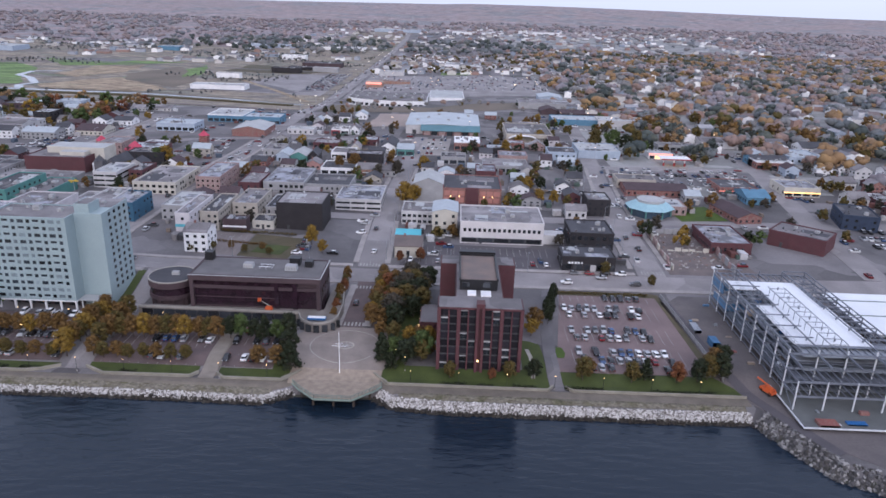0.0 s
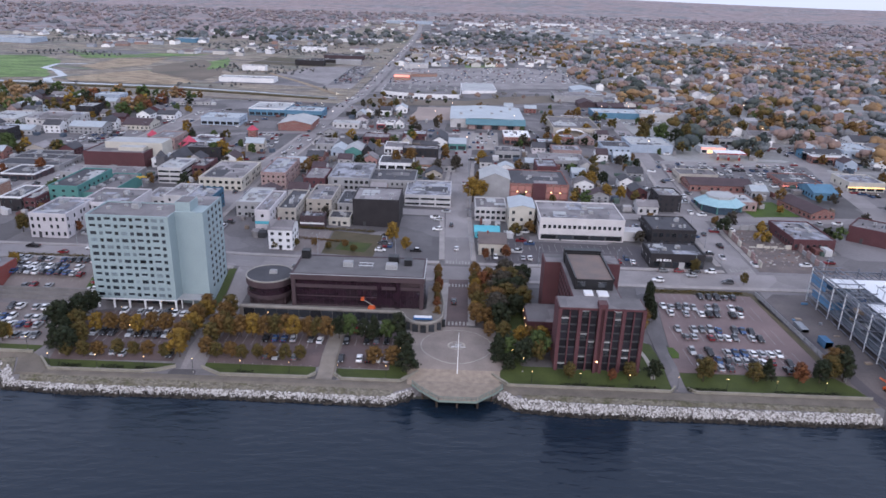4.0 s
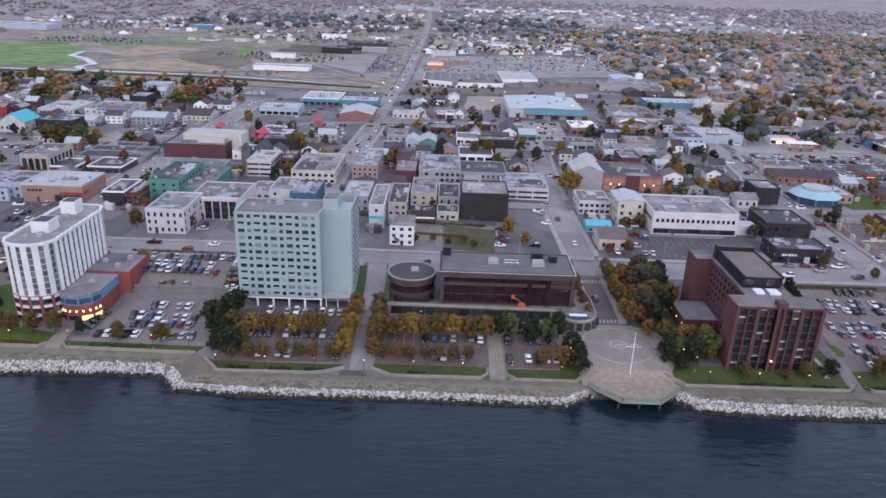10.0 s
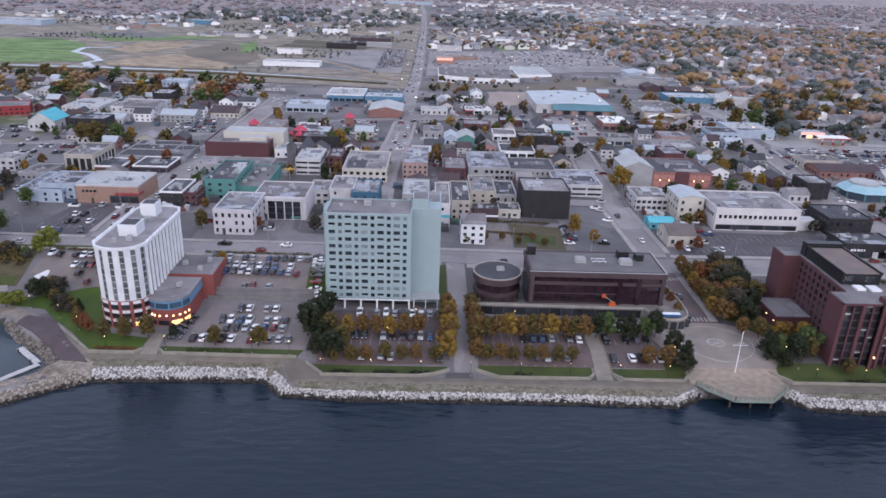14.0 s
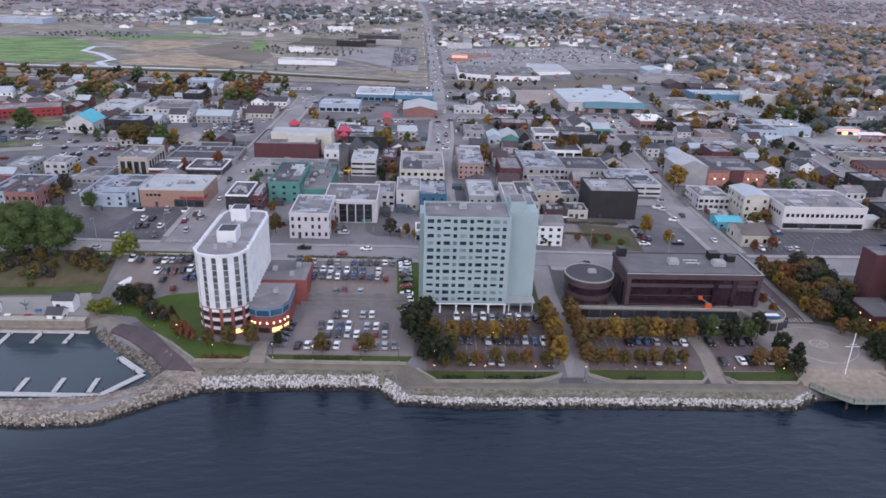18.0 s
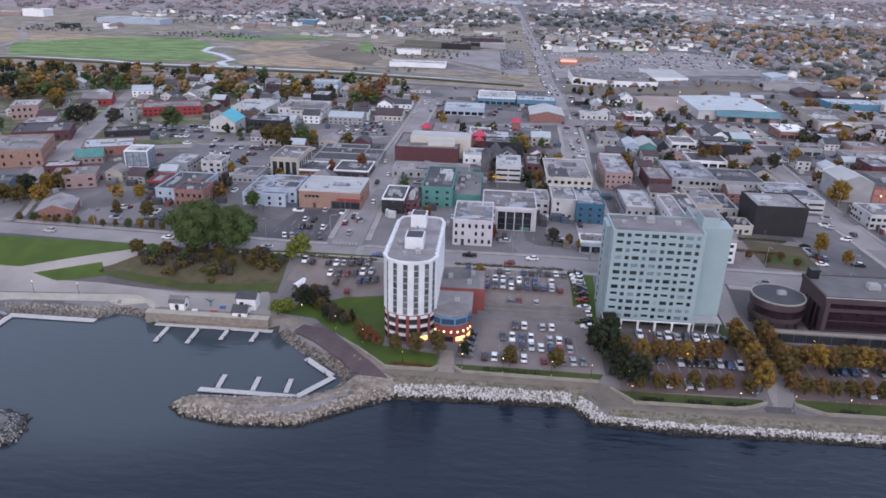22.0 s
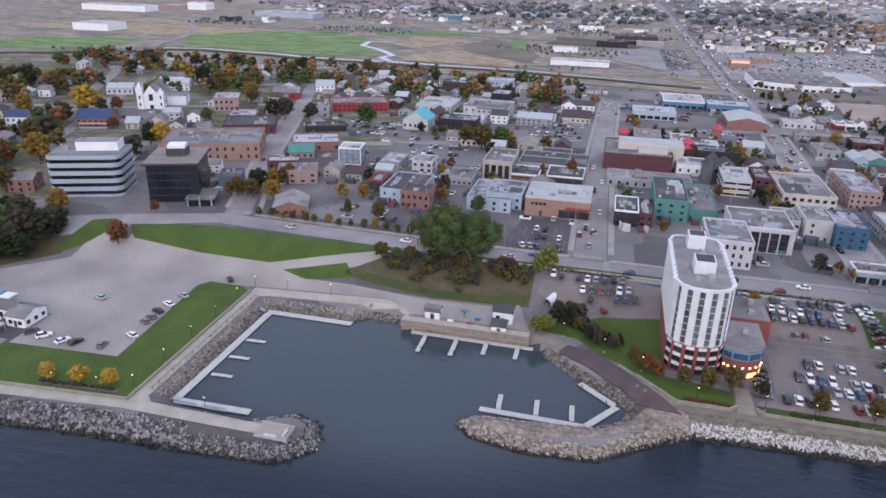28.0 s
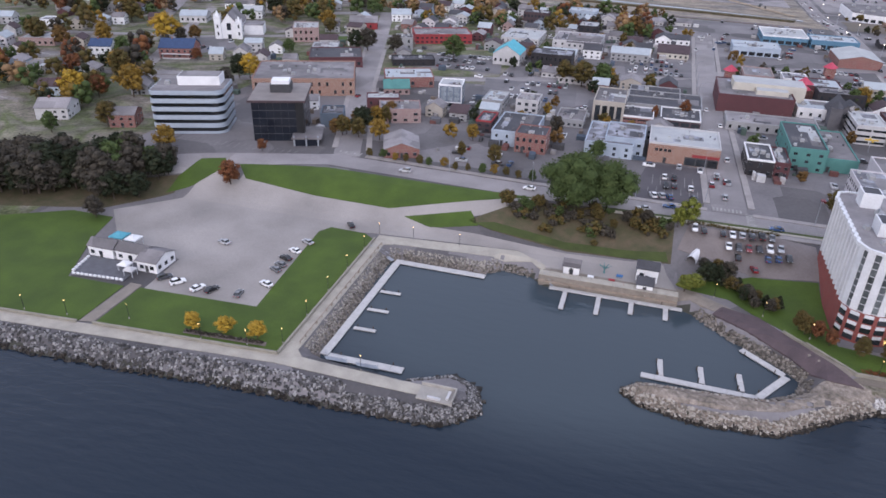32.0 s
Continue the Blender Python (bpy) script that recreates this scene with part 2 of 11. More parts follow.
STEELW = mat("primed_steel", (0.60, 0.62, 0.65), (0.48, 0.5, 0.53), rough=0.5, scale=0.5)
GLASS = mat("dark_window_glass", (0.03, 0.035, 0.042), (0.015, 0.018, 0.022), rough=0.12, scale=0.4, fine=0.6, bump=0, spec=0.8, obj_random=0.5)
GLASSB = mat("blue_window_glass", (0.05, 0.09, 0.13), (0.03, 0.05, 0.08), rough=0.1, scale=0.3, bump=0, spec=0.9)
NAVYROOF = mat("navy_shingles", (0.045, 0.075, 0.15), (0.03, 0.05, 0.11), scale=0.5)
WOOD = mat("grey_decking", (0.325, 0.265, 0.21), (0.205, 0.165, 0.132), scale=0.6, fine=4)
TRUNK = mat("bark", (0.075, 0.055, 0.045), (0.05, 0.038, 0.03), scale=2)
GREENP = mat("green_paint", (0.17, 0.215, 0.185), rough=0.5)
YELLOW = mat("yellow_paint", (0.65, 0.42, 0.04), rough=0.5)
ORANGE = mat("orange_machine_paint", (0.65, 0.13, 0.04), rough=0.4)
PAINTLINE = mat("road_paint", (0.40, 0.385, 0.37), (0.17, 0.165, 0.16), scale=0.8)
BLUEP = mat("blue_paint", (0.03, 0.14, 0.36), rough=0.4)
LAMP_GLOW = glow_mat("warm_lamp_glow", (1.0, 0.62, 0.25), 3.0)
SIGN_GLOW = glow_mat("warm_window_glow", (1.0, 0.6, 0.2), 1.3)
RED_GLOW = glow_mat("red_sign_glow", (1.0, 0.3, 0.22), 0.8)


def drawn_out(name, colours, scale, stretch, fine, rough=0.9):
    """Open land in long drifts of several colours, with a finer mottling over them."""
    m = bpy.data.materials.new(name)
    m.use_nodes = True
    n, l = m.node_tree.nodes, m.node_tree.links
    b = n["Principled BSDF"]
    geo, mp = n.new("ShaderNodeNewGeometry"), n.new("ShaderNodeMapping")
    mp.inputs["Scale"].default_value, mp.inputs["Rotation"].default_value = (1.0, stretch, 1.0), (0, 0, radians(8))
    big, small, tuft = n.new("ShaderNodeTexNoise"), n.new("ShaderNodeTexNoise"), n.new("ShaderNodeTexNoise")
    l.new(geo.outputs["Position"], mp.inputs["Vector"])
    for t, sc, det, dist in ((big, scale, 7, 0.8), (small, fine, 5, 0.3), (tuft, fine * 7, 3, 0.0)):
        t.inputs["Scale"].default_value, t.inputs["Detail"].default_value, t.inputs["Distortion"].default_value = sc, det, dist
        l.new(mp.outputs["Vector"], t.inputs["Vector"])
    ramp = n.new("ShaderNodeValToRGB")
    while len(ramp.color_ramp.elements) < len(colours):
        ramp.color_ramp.elements.new(0.5)
    for i, c in enumerate(colours):
        ramp.color_ramp.elements[i].position = 0.3 + 0.4 * i / (len(colours) - 1)
        ramp.color_ramp.elements[i].color = (*c, 1)
    l.new(big.outputs["Fac"], ramp.inputs["Fac"])
    colour = ramp.outputs["Color"]
    for t, lo, hi in ((small, 0.62, 1.38), (tuft, 0.72, 1.28)):
        mr, hs = n.new("ShaderNodeMapRange"), n.new("ShaderNodeHueSaturation")
        mr.inputs["From Min"].default_value, mr.inputs["From Max"].default_value = 0.3, 0.7
        mr.inputs["To Min"].default_value, mr.inputs["To Max"].default_value = lo, hi
        l.new(t.outputs["Fac"], mr.inputs["Value"])
        l.new(mr.outputs["Result"], hs.inputs["Value"])
        l.new(colour, hs.inputs["Color"])
        colour = hs.outputs["Color"]
    l.new(colour, b.inputs["Base Color"])
    b.inputs["Roughness"].default_value, b.inputs["Specular IOR Level"].default_value = rough, 0.15
    MATS[name] = m
    return m


MARSH = drawn_out("dry_marsh", [(0.165, 0.165, 0.138), (0.205, 0.185, 0.155), (0.25, 0.212, 0.168), (0.175, 0.16, 0.15), (0.145, 0.172, 0.11)], 0.010, 1.5, 0.05)
# Horizon haze is mixed into these pale mauve-grey ground colours.
HAZED_WOODFLOOR = drawn_out("hazed_woodland", [(0.215, 0.206, 0.222), (0.258, 0.215, 0.222), (0.285, 0.228, 0.222), (0.196, 0.2, 0.214), (0.245, 0.218, 0.208)], 0.0045, 1.5, 0.03)
SHOREGRASS = drawn_out("tan_shore_grass", [(0.075, 0.075, 0.042), (0.12, 0.108, 0.08), (0.155, 0.14, 0.115), (0.095, 0.09, 0.06)], 0.3, 1.5, 1.2)
FIELD = drawn_out("green_field", [(0.115, 0.165, 0.075), (0.135, 0.205, 0.078), (0.155, 0.21, 0.095)], 0.012, 3.0, 0.03)
TAN = drawn_out("tan_field", [(0.19, 0.155, 0.115), (0.27, 0.21, 0.15), (0.31, 0.25, 0.18), (0.21, 0.185, 0.12)], 0.014, 2.4, 0.06)

# ---- mesh helpers ----


def part(name, bm, material, parent=None, label="", loc=None):
    me = bpy.data.meshes.new(name)
    bm.normal_update()
    bm.to_mesh(me)
    bm.free()
    for m in (material if isinstance(material, (list, tuple)) else [material]):
        me.materials.append(m)
    ob = new(name, me)
    if parent:
        ob.parent = parent
    if loc:
        ob.location = loc
    if label:
        ob["label"] = label
    return ob


def shared(name, me, parent, loc, rz=0.0, scale=(1, 1, 1)):
    ob = new(name, me)
    ob.parent, ob.location, ob.scale = parent, loc, scale
    ob.rotation_euler = (0, 0, rz)
    return ob


def mesh_of(name, bm, materials):
    me = bpy.data.meshes.new(name)
    bm.normal_update()
    bm.to_mesh(me)
    bm.free()
    for m in materials:
        me.materials.append(m)
    return me


def box(bm, x0, y0, z0, x1, y1, z1, mi=0, taper=0.0, bottom=True):
    """A box; taper draws its top in."""
    t = taper
    v = [bm.verts.new(p) for p in ((x0, y0, z0), (x1, y0, z0), (x1, y1, z0), (x0, y1, z0),
                                   (x0 + t, y0 + t, z1), (x1 - t, y0 + t, z1), (x1 - t, y1 - t, z1), (x0 + t, y1 - t, z1))]
    quads = [(4, 5, 6, 7), (0, 1, 5, 4), (1, 2, 6, 5), (2, 3, 7, 6), (3, 0, 4, 7)] + ([(3, 2, 1, 0)] if bottom else [])
    for q in quads:
        bm.faces.new([v[i] for i in q]).material_index = mi
    return v


def beam(bm, a, b, r, sides=6, r2=None, mi=0):
    """A round bar from a to b."""
    a, b = Vector(a), Vector(b)
    q = (b - a).to_track_quat("Z", "Y")
    rings = []
    for p, rr in ((a, r), (b, r if r2 is None else r2)):
        rings.append([bm.verts.new(p + q @ Vector((rr * math.cos(2 * math.pi * i / sides), rr * math.sin(2 * math.pi * i / sides), 0))) for i in range(sides)])
    for i in range(sides):
        j = (i + 1) % sides
        bm.faces.new((rings[0][i], rings[0][j], rings[1][j], rings[1][i])).material_index = mi
    bm.faces.new(rings[0][::-1]).material_index = mi
    bm.faces.new(rings[1]).material_index = mi


def prism(bm, pts, z0, z1, mi=0, mi_top=None, cap_bottom=False):
    """An upright prism over a plan outline (counter-clockwise)."""
    lo, hi = [bm.verts.new((x, y, z0)) for x, y in pts], [bm.verts.new((x, y, z1)) for x, y in pts]
    for i in range(len(pts)):
        j = (i + 1) % len(pts)
        bm.faces.new((lo[i], lo[j], hi[j], hi[i])).material_index = mi
    bm.faces.new(hi).material_index = mi if mi_top is None else mi_top
    if cap_bottom:
        bm.faces.new(lo[::-1]).material_index = mi


def inset_pts(pts, d):
    """The outline moved inwards by d."""
    out = []
    k = len(pts)
    for i in range(k):
        p, q, r = Vector(pts[i - 1]), Vector(pts[i]), Vector(pts[(i + 1) % k])
        e, f = (q - p).normalized(), (r - q).normalized()
        n1, n2 = Vector((-e.y, e.x)), Vector((-f.y, f.x))
        m = (n1 + n2)
        m = m / max(0.3, m.dot(n1)) if m.length > 1e-6 else n1
        out.append((q.x + m.x * d, q.y + m.y * d))
    return out


# ---- the lie of the land ----


def ss(a, b, v):
    u = min(1.0, max(0.0, (v - a) / (b - a)))
    return u * u * (3 - 2 * u)


def ground(x, y):
    k, w = ss(-170, -20, x), 1 - ss(-235, -205, x)
    a, b, top = 206 + k * 32 + w * 8, 228 + k * 34 + w * 14, 5.5 - 3.7 * k
    z = -2.2 + 2.2 * ss(174, 184, y) * (1 - w) + (top + 2.2 * w) * ss(a, b, y)
    z += (3.5 - top) * ss(300, 480, y)
    z -= 7.0 * ss(600, 740, y) * (1 - ss(-160, 100, x))
    if y > 1200:
        z += 8 * ss(1200, 2600, y) + 64 * ss(2500, 4800, y) + 10 * ss(2200, 4800, y) * math.sin(x * 0.0013 + 1.0)
    return z


WATER = -5.2
COAST_EAST = [(5200, 40), (900, 70), (300, 112), (130, 127), (103, 137), (94, 142), (88, 153), (83, 164), (60, 163.5), (0, 163.5), (-15, 165), (-20, 169.5)]
COAST_MID = [(-42, 169.5), (-50, 165), (-92, 165.5), (-138, 165), (-155, 166.5), (-160, 173), (-187, 172.5), (-206, 171.5)]
MOLE_EAST = [(-214, 167), (-228, 157), (-245, 155.5), (-258, 158), (-262, 162), (-258, 166), (-243, 167), (-230, 168.5), (-222.5, 173), (-220.5, 179), (-226, 184.5), (-236, 192), (-245, 201)]
BASIN = [(-250, 203.5), (-287, 203), (-291, 207), (-300, 208.4), (-305, 203.8), (-331, 203.8), (-334, 202.4), (-333.8, 151.2)]
MOLE_WEST = [(-310, 149.5), (-300, 154.5), (-293, 152), (-290.5, 144), (-298, 137), (-321, 135.5), (-349, 134.5), (-378, 132), (-409, 130), (-470, 126), (-900, 100), (-5200, 60)]
LAND = COAST_EAST + COAST_MID + MOLE_EAST + BASIN + MOLE_WEST + [(-5200, 6000), (5200, 6000)]


def shore_distance(X, Y):
    """Signed distance to the waterline, positive on land."""
    d2, inside = np.full(X.shape, 1e12), np.zeros(X.shape, bool)
    for (ax, ay), (bx, by) in zip(LAND, LAND[1:] + LAND[:1]):
        ex, ey = bx - ax, by - ay
        t = np.clip(((X - ax) * ex + (Y - ay) * ey) / (ex * ex + ey * ey), 0, 1)
        d2 = np.minimum(d2, (X - ax - t * ex) ** 2 + (Y - ay - t * ey) ** 2)
        if ay != by:
            inside ^= ((ay > Y) != (by > Y)) & (X < ex * (Y - ay) / ey + ax)
    return np.where(inside, 1, -1) * np.sqrt(d2)


def land_heights(X, Y):
    sd = shore_distance(X, Y)
    Z = np.array([ground(a, b) for a, b in zip(X.ravel(), Y.ravel())]).reshape(X.shape)
    return np.minimum(Z, np.maximum(-9.0, WATER + 0.8 * sd)), sd


def spread(parts_):
    out = []
    for a, b, step in parts_:
        out += list(np.arange(a, b, step))
    return np.array(out)


XS = np.concatenate([-np.geomspace(5100, 660, 40)[:-1], spread([(-660, -480, 6), (-480, 126, 2), (126, 280, 6)]), np.geomspace(280, 5100, 46)])
YS = np.concatenate([spread([(40, 122, 10), (122, 210, 2), (210, 348, 3), (348, 1200, 14)]), np.geomspace(1200, 5100, 50)])
GX, GY = np.meshgrid(XS, YS)
GZ, GSD = land_heights(GX, GY)
nx, ny = len(XS), len(YS)
idx = np.arange(nx * ny).reshape(ny, nx)
faces = np.stack([idx[:-1, :-1], idx[:-1, 1:], idx[1:, 1:], idx[1:, :-1]], -1).reshape(-1, 4)
me = bpy.data.meshes.new("ground")
me.from_pydata(np.stack([GX, GY, GZ], -1).reshape(-1, 3).tolist(), [], faces.tolist())
YARDS = drawn_out("garden_ground", [(0.20, 0.185, 0.18), (0.15, 0.14, 0.11), (0.085, 0.10, 0.045), (0.17, 0.15, 0.125), (0.21, 0.195, 0.19)], 0.03, 1.2, 0.12)
for m in (URBAN, SUBURB, MARSH, HAZED_WOODFLOOR, SEABED, DIRT, YARDS):
    me.materials.append(m)
cx, cy = (GX[:-1, :-1] + GX[1:, 1:]).ravel() / 2, (GY[:-1, :-1] + GY[1:, 1:]).ravel() / 2
sdc = GSD[:-1, :-1].ravel()
wob = np.array([noise.noise(Vector((a * 0.006, b * 0.006, 3))) for a, b in zip(cx, cy)]) * 120
zone = np.zeros(len(cx), int)
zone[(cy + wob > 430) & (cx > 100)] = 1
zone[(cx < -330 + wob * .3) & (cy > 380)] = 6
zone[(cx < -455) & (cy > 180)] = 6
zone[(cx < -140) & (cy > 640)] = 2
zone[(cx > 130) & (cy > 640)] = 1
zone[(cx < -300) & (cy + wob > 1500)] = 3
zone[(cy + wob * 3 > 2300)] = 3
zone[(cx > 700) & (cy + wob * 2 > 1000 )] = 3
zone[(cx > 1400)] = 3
zone[(cy < 134) & (cx > 90)] = 5
zone[sdc < 0] = 4
me.polygons.foreach_set("material_index", zone.astype(np.int32))
me.polygons.foreach_set("use_smooth", np.ones(len(zone), bool))
ground_ob = tagged(new("ground", me), "sloping town ground of asphalt, earth and autumn land", "ground", kind="structure")


def terrain_z(x, y):
    """The height of the sheet of ground at a place."""
    i, j = int(np.clip(np.searchsorted(XS, x) - 1, 0, nx - 2)), int(np.clip(np.searchsorted(YS, y) - 1, 0, ny - 2))
    u, v = (x - XS[i]) / (XS[i + 1] - XS[i]), (y - YS[j]) / (YS[j + 1] - YS[j])
    return float((GZ[j, i] * (1 - u) + GZ[j, i + 1] * u) * (1 - v) + (GZ[j + 1, i] * (1 - u) + GZ[j + 1, i + 1] * u) * v)


def patch(name, pts, material, label, lift=0.1, category="ground", edge=True):
    """A paved or planted area with a raised edge, laid over the ground."""
    bm = bmesh.new()
    vs = [bm.verts.new((x, y, 0)) for x, y in pts]
    f = bm.faces.new(vs)
    f.normal_update()
    if f.normal.z < 0:
        f.normal_flip()
    xs, ys = [p[0] for p in pts], [p[1] for p in pts]
    for lines, axis in ((XS, 0), (YS, 1)):
        lo, hi = (min(xs), max(xs)) if axis == 0 else (min(ys), max(ys))
        for c in lines[(lines > lo + 0.01) & (lines < hi - 0.01)]:
            co, no = ((c, 0, 0), (1, 0, 0)) if axis == 0 else ((0, c, 0), (0, 1, 0))
            bmesh.ops.bisect_plane(bm, geom=bm.verts[:] + bm.edges[:] + bm.faces[:], plane_co=co, plane_no=no)
    for v in bm.verts:
        v.co.z = terrain_z(v.co.x, v.co.y) + lift
    if edge:
        rim = [e for e in bm.edges if len(e.link_faces) == 1]
        out = bmesh.ops.extrude_edge_only(bm, edges=rim)
        for v in out["geom"]:
            if isinstance(v, bmesh.types.BMVert):
                v.co.z -= lift + 0.3
    return tagged(part(name, bm, material), label, category, kind="structure")


def strip(pts, w):
    """The outline of a band of width w along a line."""
    left, right = [], []
    for i, p in enumerate(pts):
        a, b = Vector(pts[max(0, i - 1)]), Vector(pts[min(len(pts) - 1, i + 1)])
        d = (b - a).normalized()
        n = Vector((-d.y, d.x)) * w / 2
        left.append((p[0] + n.x, p[1] + n.y))
        right.append((p[0] - n.x, p[1] - n.y))
    return right + left[::-1]


def ragged(pts, step=14.0, amp=5.0):
    """An outline whose edges wander, as the margins of open land do."""
    out = []
    for (ax, ay), (bx, by) in zip(pts, list(pts[1:]) + [pts[0]]):
        k = max(1, int(math.hypot(bx - ax, by - ay) / step))
        for i in range(k):
            u = i / k
            x, y = ax + (bx - ax) * u, ay + (by - ay) * u
            q = noise.noise_vector(Vector((x * 0.03, y * 0.03, 2.0)))
            out.append((x + q.x * amp, y + q.y * amp * 1.6))
    return out


# ---- water ----
wm = bpy.data.materials.new("harbour_water")
wm.use_nodes = True
n, l = wm.node_tree.nodes, wm.node_tree.links
b = n["Principled BSDF"]
b.inputs["Base Color"].default_value = (0.012, 0.020, 0.035, 1)
b.inputs["Roughness"].default_value, b.inputs["IOR"].default_value = 0.07, 1.33
geo, mp = n.new("ShaderNodeNewGeometry"), n.new("ShaderNodeMapping")
mp.inputs["Rotation"].default_value, mp.inputs["Scale"].default_value = (0, 0, radians(-24)), (0.35, 1.0, 1.0)
l.new(geo.outputs["Position"], mp.inputs["Vector"])
t1, t2, mx, bp = n.new("ShaderNodeTexNoise"), n.new("ShaderNodeTexNoise"), n.new("ShaderNodeMath"), n.new("ShaderNodeBump")
t1.inputs["Scale"].default_value, t1.inputs["Detail"].default_value = 0.42, 6
t2.inputs["Scale"].default_value, t2.inputs["Detail"].default_value = 0.03, 2
for t in (t1, t2):
    l.new(mp.outputs["Vector"], t.inputs["Vector"])
mx.operation = "MULTIPLY"
l.new(t1.outputs["Fac"], mx.inputs[0])
l.new(t2.outputs["Fac"], mx.inputs[1])
bp.inputs["Strength"].default_value, bp.inputs["Distance"].default_value = 0.9, 0.65
l.new(mx.outputs[0], bp.inputs["Height"])
l.new(bp.outputs["Normal"], b.inputs["Normal"])
# sheltered basin: smoother water, its base colour lightened for shallow floor and reflected sky
off_, sc_, ln_, bf = n.new("ShaderNodeVectorMath"), n.new("ShaderNodeVectorMath"), n.new("ShaderNodeVectorMath"), n.new("ShaderNodeMapRange")
off_.operation, sc_.operation, ln_.operation = "SUBTRACT", "DIVIDE", "LENGTH"
off_.inputs[1].default_value, sc_.inputs[1].default_value = (-284, 182, WATER), (66, 44, 1000)
bf.interpolation_type = "SMOOTHSTEP"
bf.inputs["From Min"].default_value, bf.inputs["From Max"].default_value = 0.62, 1.25
bf.inputs["To Min"].default_value, bf.inputs["To Max"].default_value = 1.0, 0.0
l.new(geo.outputs["Position"], off_.inputs[0])
l.new(off_.outputs[0], sc_.inputs[0])
l.new(sc_.outputs[0], ln_.inputs[0])
l.new(ln_.outputs["Value"], bf.inputs["Value"])
cm, st_ = n.new("ShaderNodeMix"), n.new("ShaderNodeMapRange")
cm.data_type = "RGBA"
cm.inputs[6].default_value, cm.inputs[7].default_value = (0.009, 0.017, 0.029, 1), (0.042, 0.057, 0.070, 1)
st_.inputs["To Min"].default_value, st_.inputs["To Max"].default_value = 0.9, 0.2
l.new(bf.outputs["Result"], cm.inputs[0])
l.new(cm.outputs[2], b.inputs["Base Color"])
l.new(bf.outputs["Result"], st_.inputs["Value"])
l.new(st_.outputs["Result"], bp.inputs["Strength"])
bm = bmesh.new()
bmesh.ops.create_grid(bm, x_segments=40, y_segments=40, size=1)
for v in bm.verts:
    v.co = (v.co.x * 5000, v.co.y * 620 - 395, WATER)
tagged(part("water", bm, wm), "dark blue harbour water with fine ripples", "water", kind="structure")

# ---- kinds of things ----


def window_mesh(name, glass, frame_mat, mull=1):
    """A window one unit wide and high on the wall plane y = 0, facing -y: frame, pane and mullions."""
    bm = bmesh.new()
    cuts = [-0.5, 0.5] if not mull else [-0.5] + [-0.5 + (i + 1) / (mull + 1) for i in range(mull)] + [0.5]
    front = [[bm.verts.new((c, -0.09, z)) for c in cuts] for z in (0, 1)]
    back = [[bm.verts.new((c, 0.0, z)) for c in (-0.5, 0.5)] for z in (0, 1)]
    panes = [bm.faces.new((front[0][i], front[0][i + 1], front[1][i + 1], front[1][i])) for i in range(len(cuts) - 1)]
    f, k = front, len(cuts) - 1
    bm.faces.new((back[0][0], f[0][0], f[1][0], back[1][0]))
    bm.faces.new((f[0][k], back[0][1], back[1][1], f[1][k]))
    bm.faces.new(f[1] + [back[1][1], back[1][0]])
    bm.faces.new(f[0][::-1] + [back[0][0], back[0][1]])
    for q in bm.faces:
        q.material_index = 1
    bmesh.ops.inset_individual(bm, faces=panes, thickness=0.055 if mull < 3 else 0.03, depth=-0.06)
    for q in panes:
        q.material_index = 0
    return mesh_of(name, bm, [glass, frame_mat])


FRAME_W = mat("white_frame", (0.6, 0.6, 0.6), rough=0.5)
FRAME_D = mat("dark_frame", (0.06, 0.06, 0.065), rough=0.5)
WIN_W = window_mesh("window_white", GLASS, FRAME_W)
WIN_D = window_mesh("window_dark", GLASS, FRAME_D)
WIN_S = window_mesh("window_strip", GLASS, FRAME_D, 4)
WIN_LIT = window_mesh("window_lit", SIGN_GLOW, FRAME_D)
BLIND = mat("pale_blinds", (0.42, 0.43, 0.44), (0.3, 0.31, 0.32), rough=0.7, obj_random=0.3)


def blind_window(name):
    """A dark window with a pale blind half drawn."""
    bm = bmesh.new()
    z = [bm.verts.new((x, -0.05, zz)) for zz in (0, 0.74, 1) for x in (-0.5, 0.5)]
    lo = [bm.verts.new((x, 0, zz)) for zz in (0, 1) for x in (-0.5, 0.5)]
    bm.faces.new((z[0], z[1], z[3], z[2])).material_index = 0
    bm.faces.new((z[2], z[3], z[5], z[4])).material_index = 1
    for f in ((z[1], lo[1], lo[3], z[5], z[3]), (lo[0], z[0], z[2], z[4], lo[2]), (lo[0], lo[1], z[1], z[0]), (z[4], z[5], lo[3], lo[2])):
        bm.faces.new(f).material_index = 0
    return mesh_of(name, bm, [GLASS, BLIND])


WIN_B = blind_window("window_blind")


def unit_mesh():
    bm = bmesh.new()
    box(bm, -0.5, -0.5, 0, 0.5, 0.5, 0.9, 0, taper=0.04)
    box(bm, -0.42, -0.42, 0.9, 0.42, 0.42, 1.0, 1)
    for i in range(4):
        box(bm, -0.4 + i * 0.22, -0.53, 0.2, -0.26 + i * 0.22, -0.5, 0.75, 1)
    return mesh_of("roof_unit", bm, [PALE_ROOF, GREYW])


UNIT = unit_mesh()


FAR_PANES = {}
PLACED = []


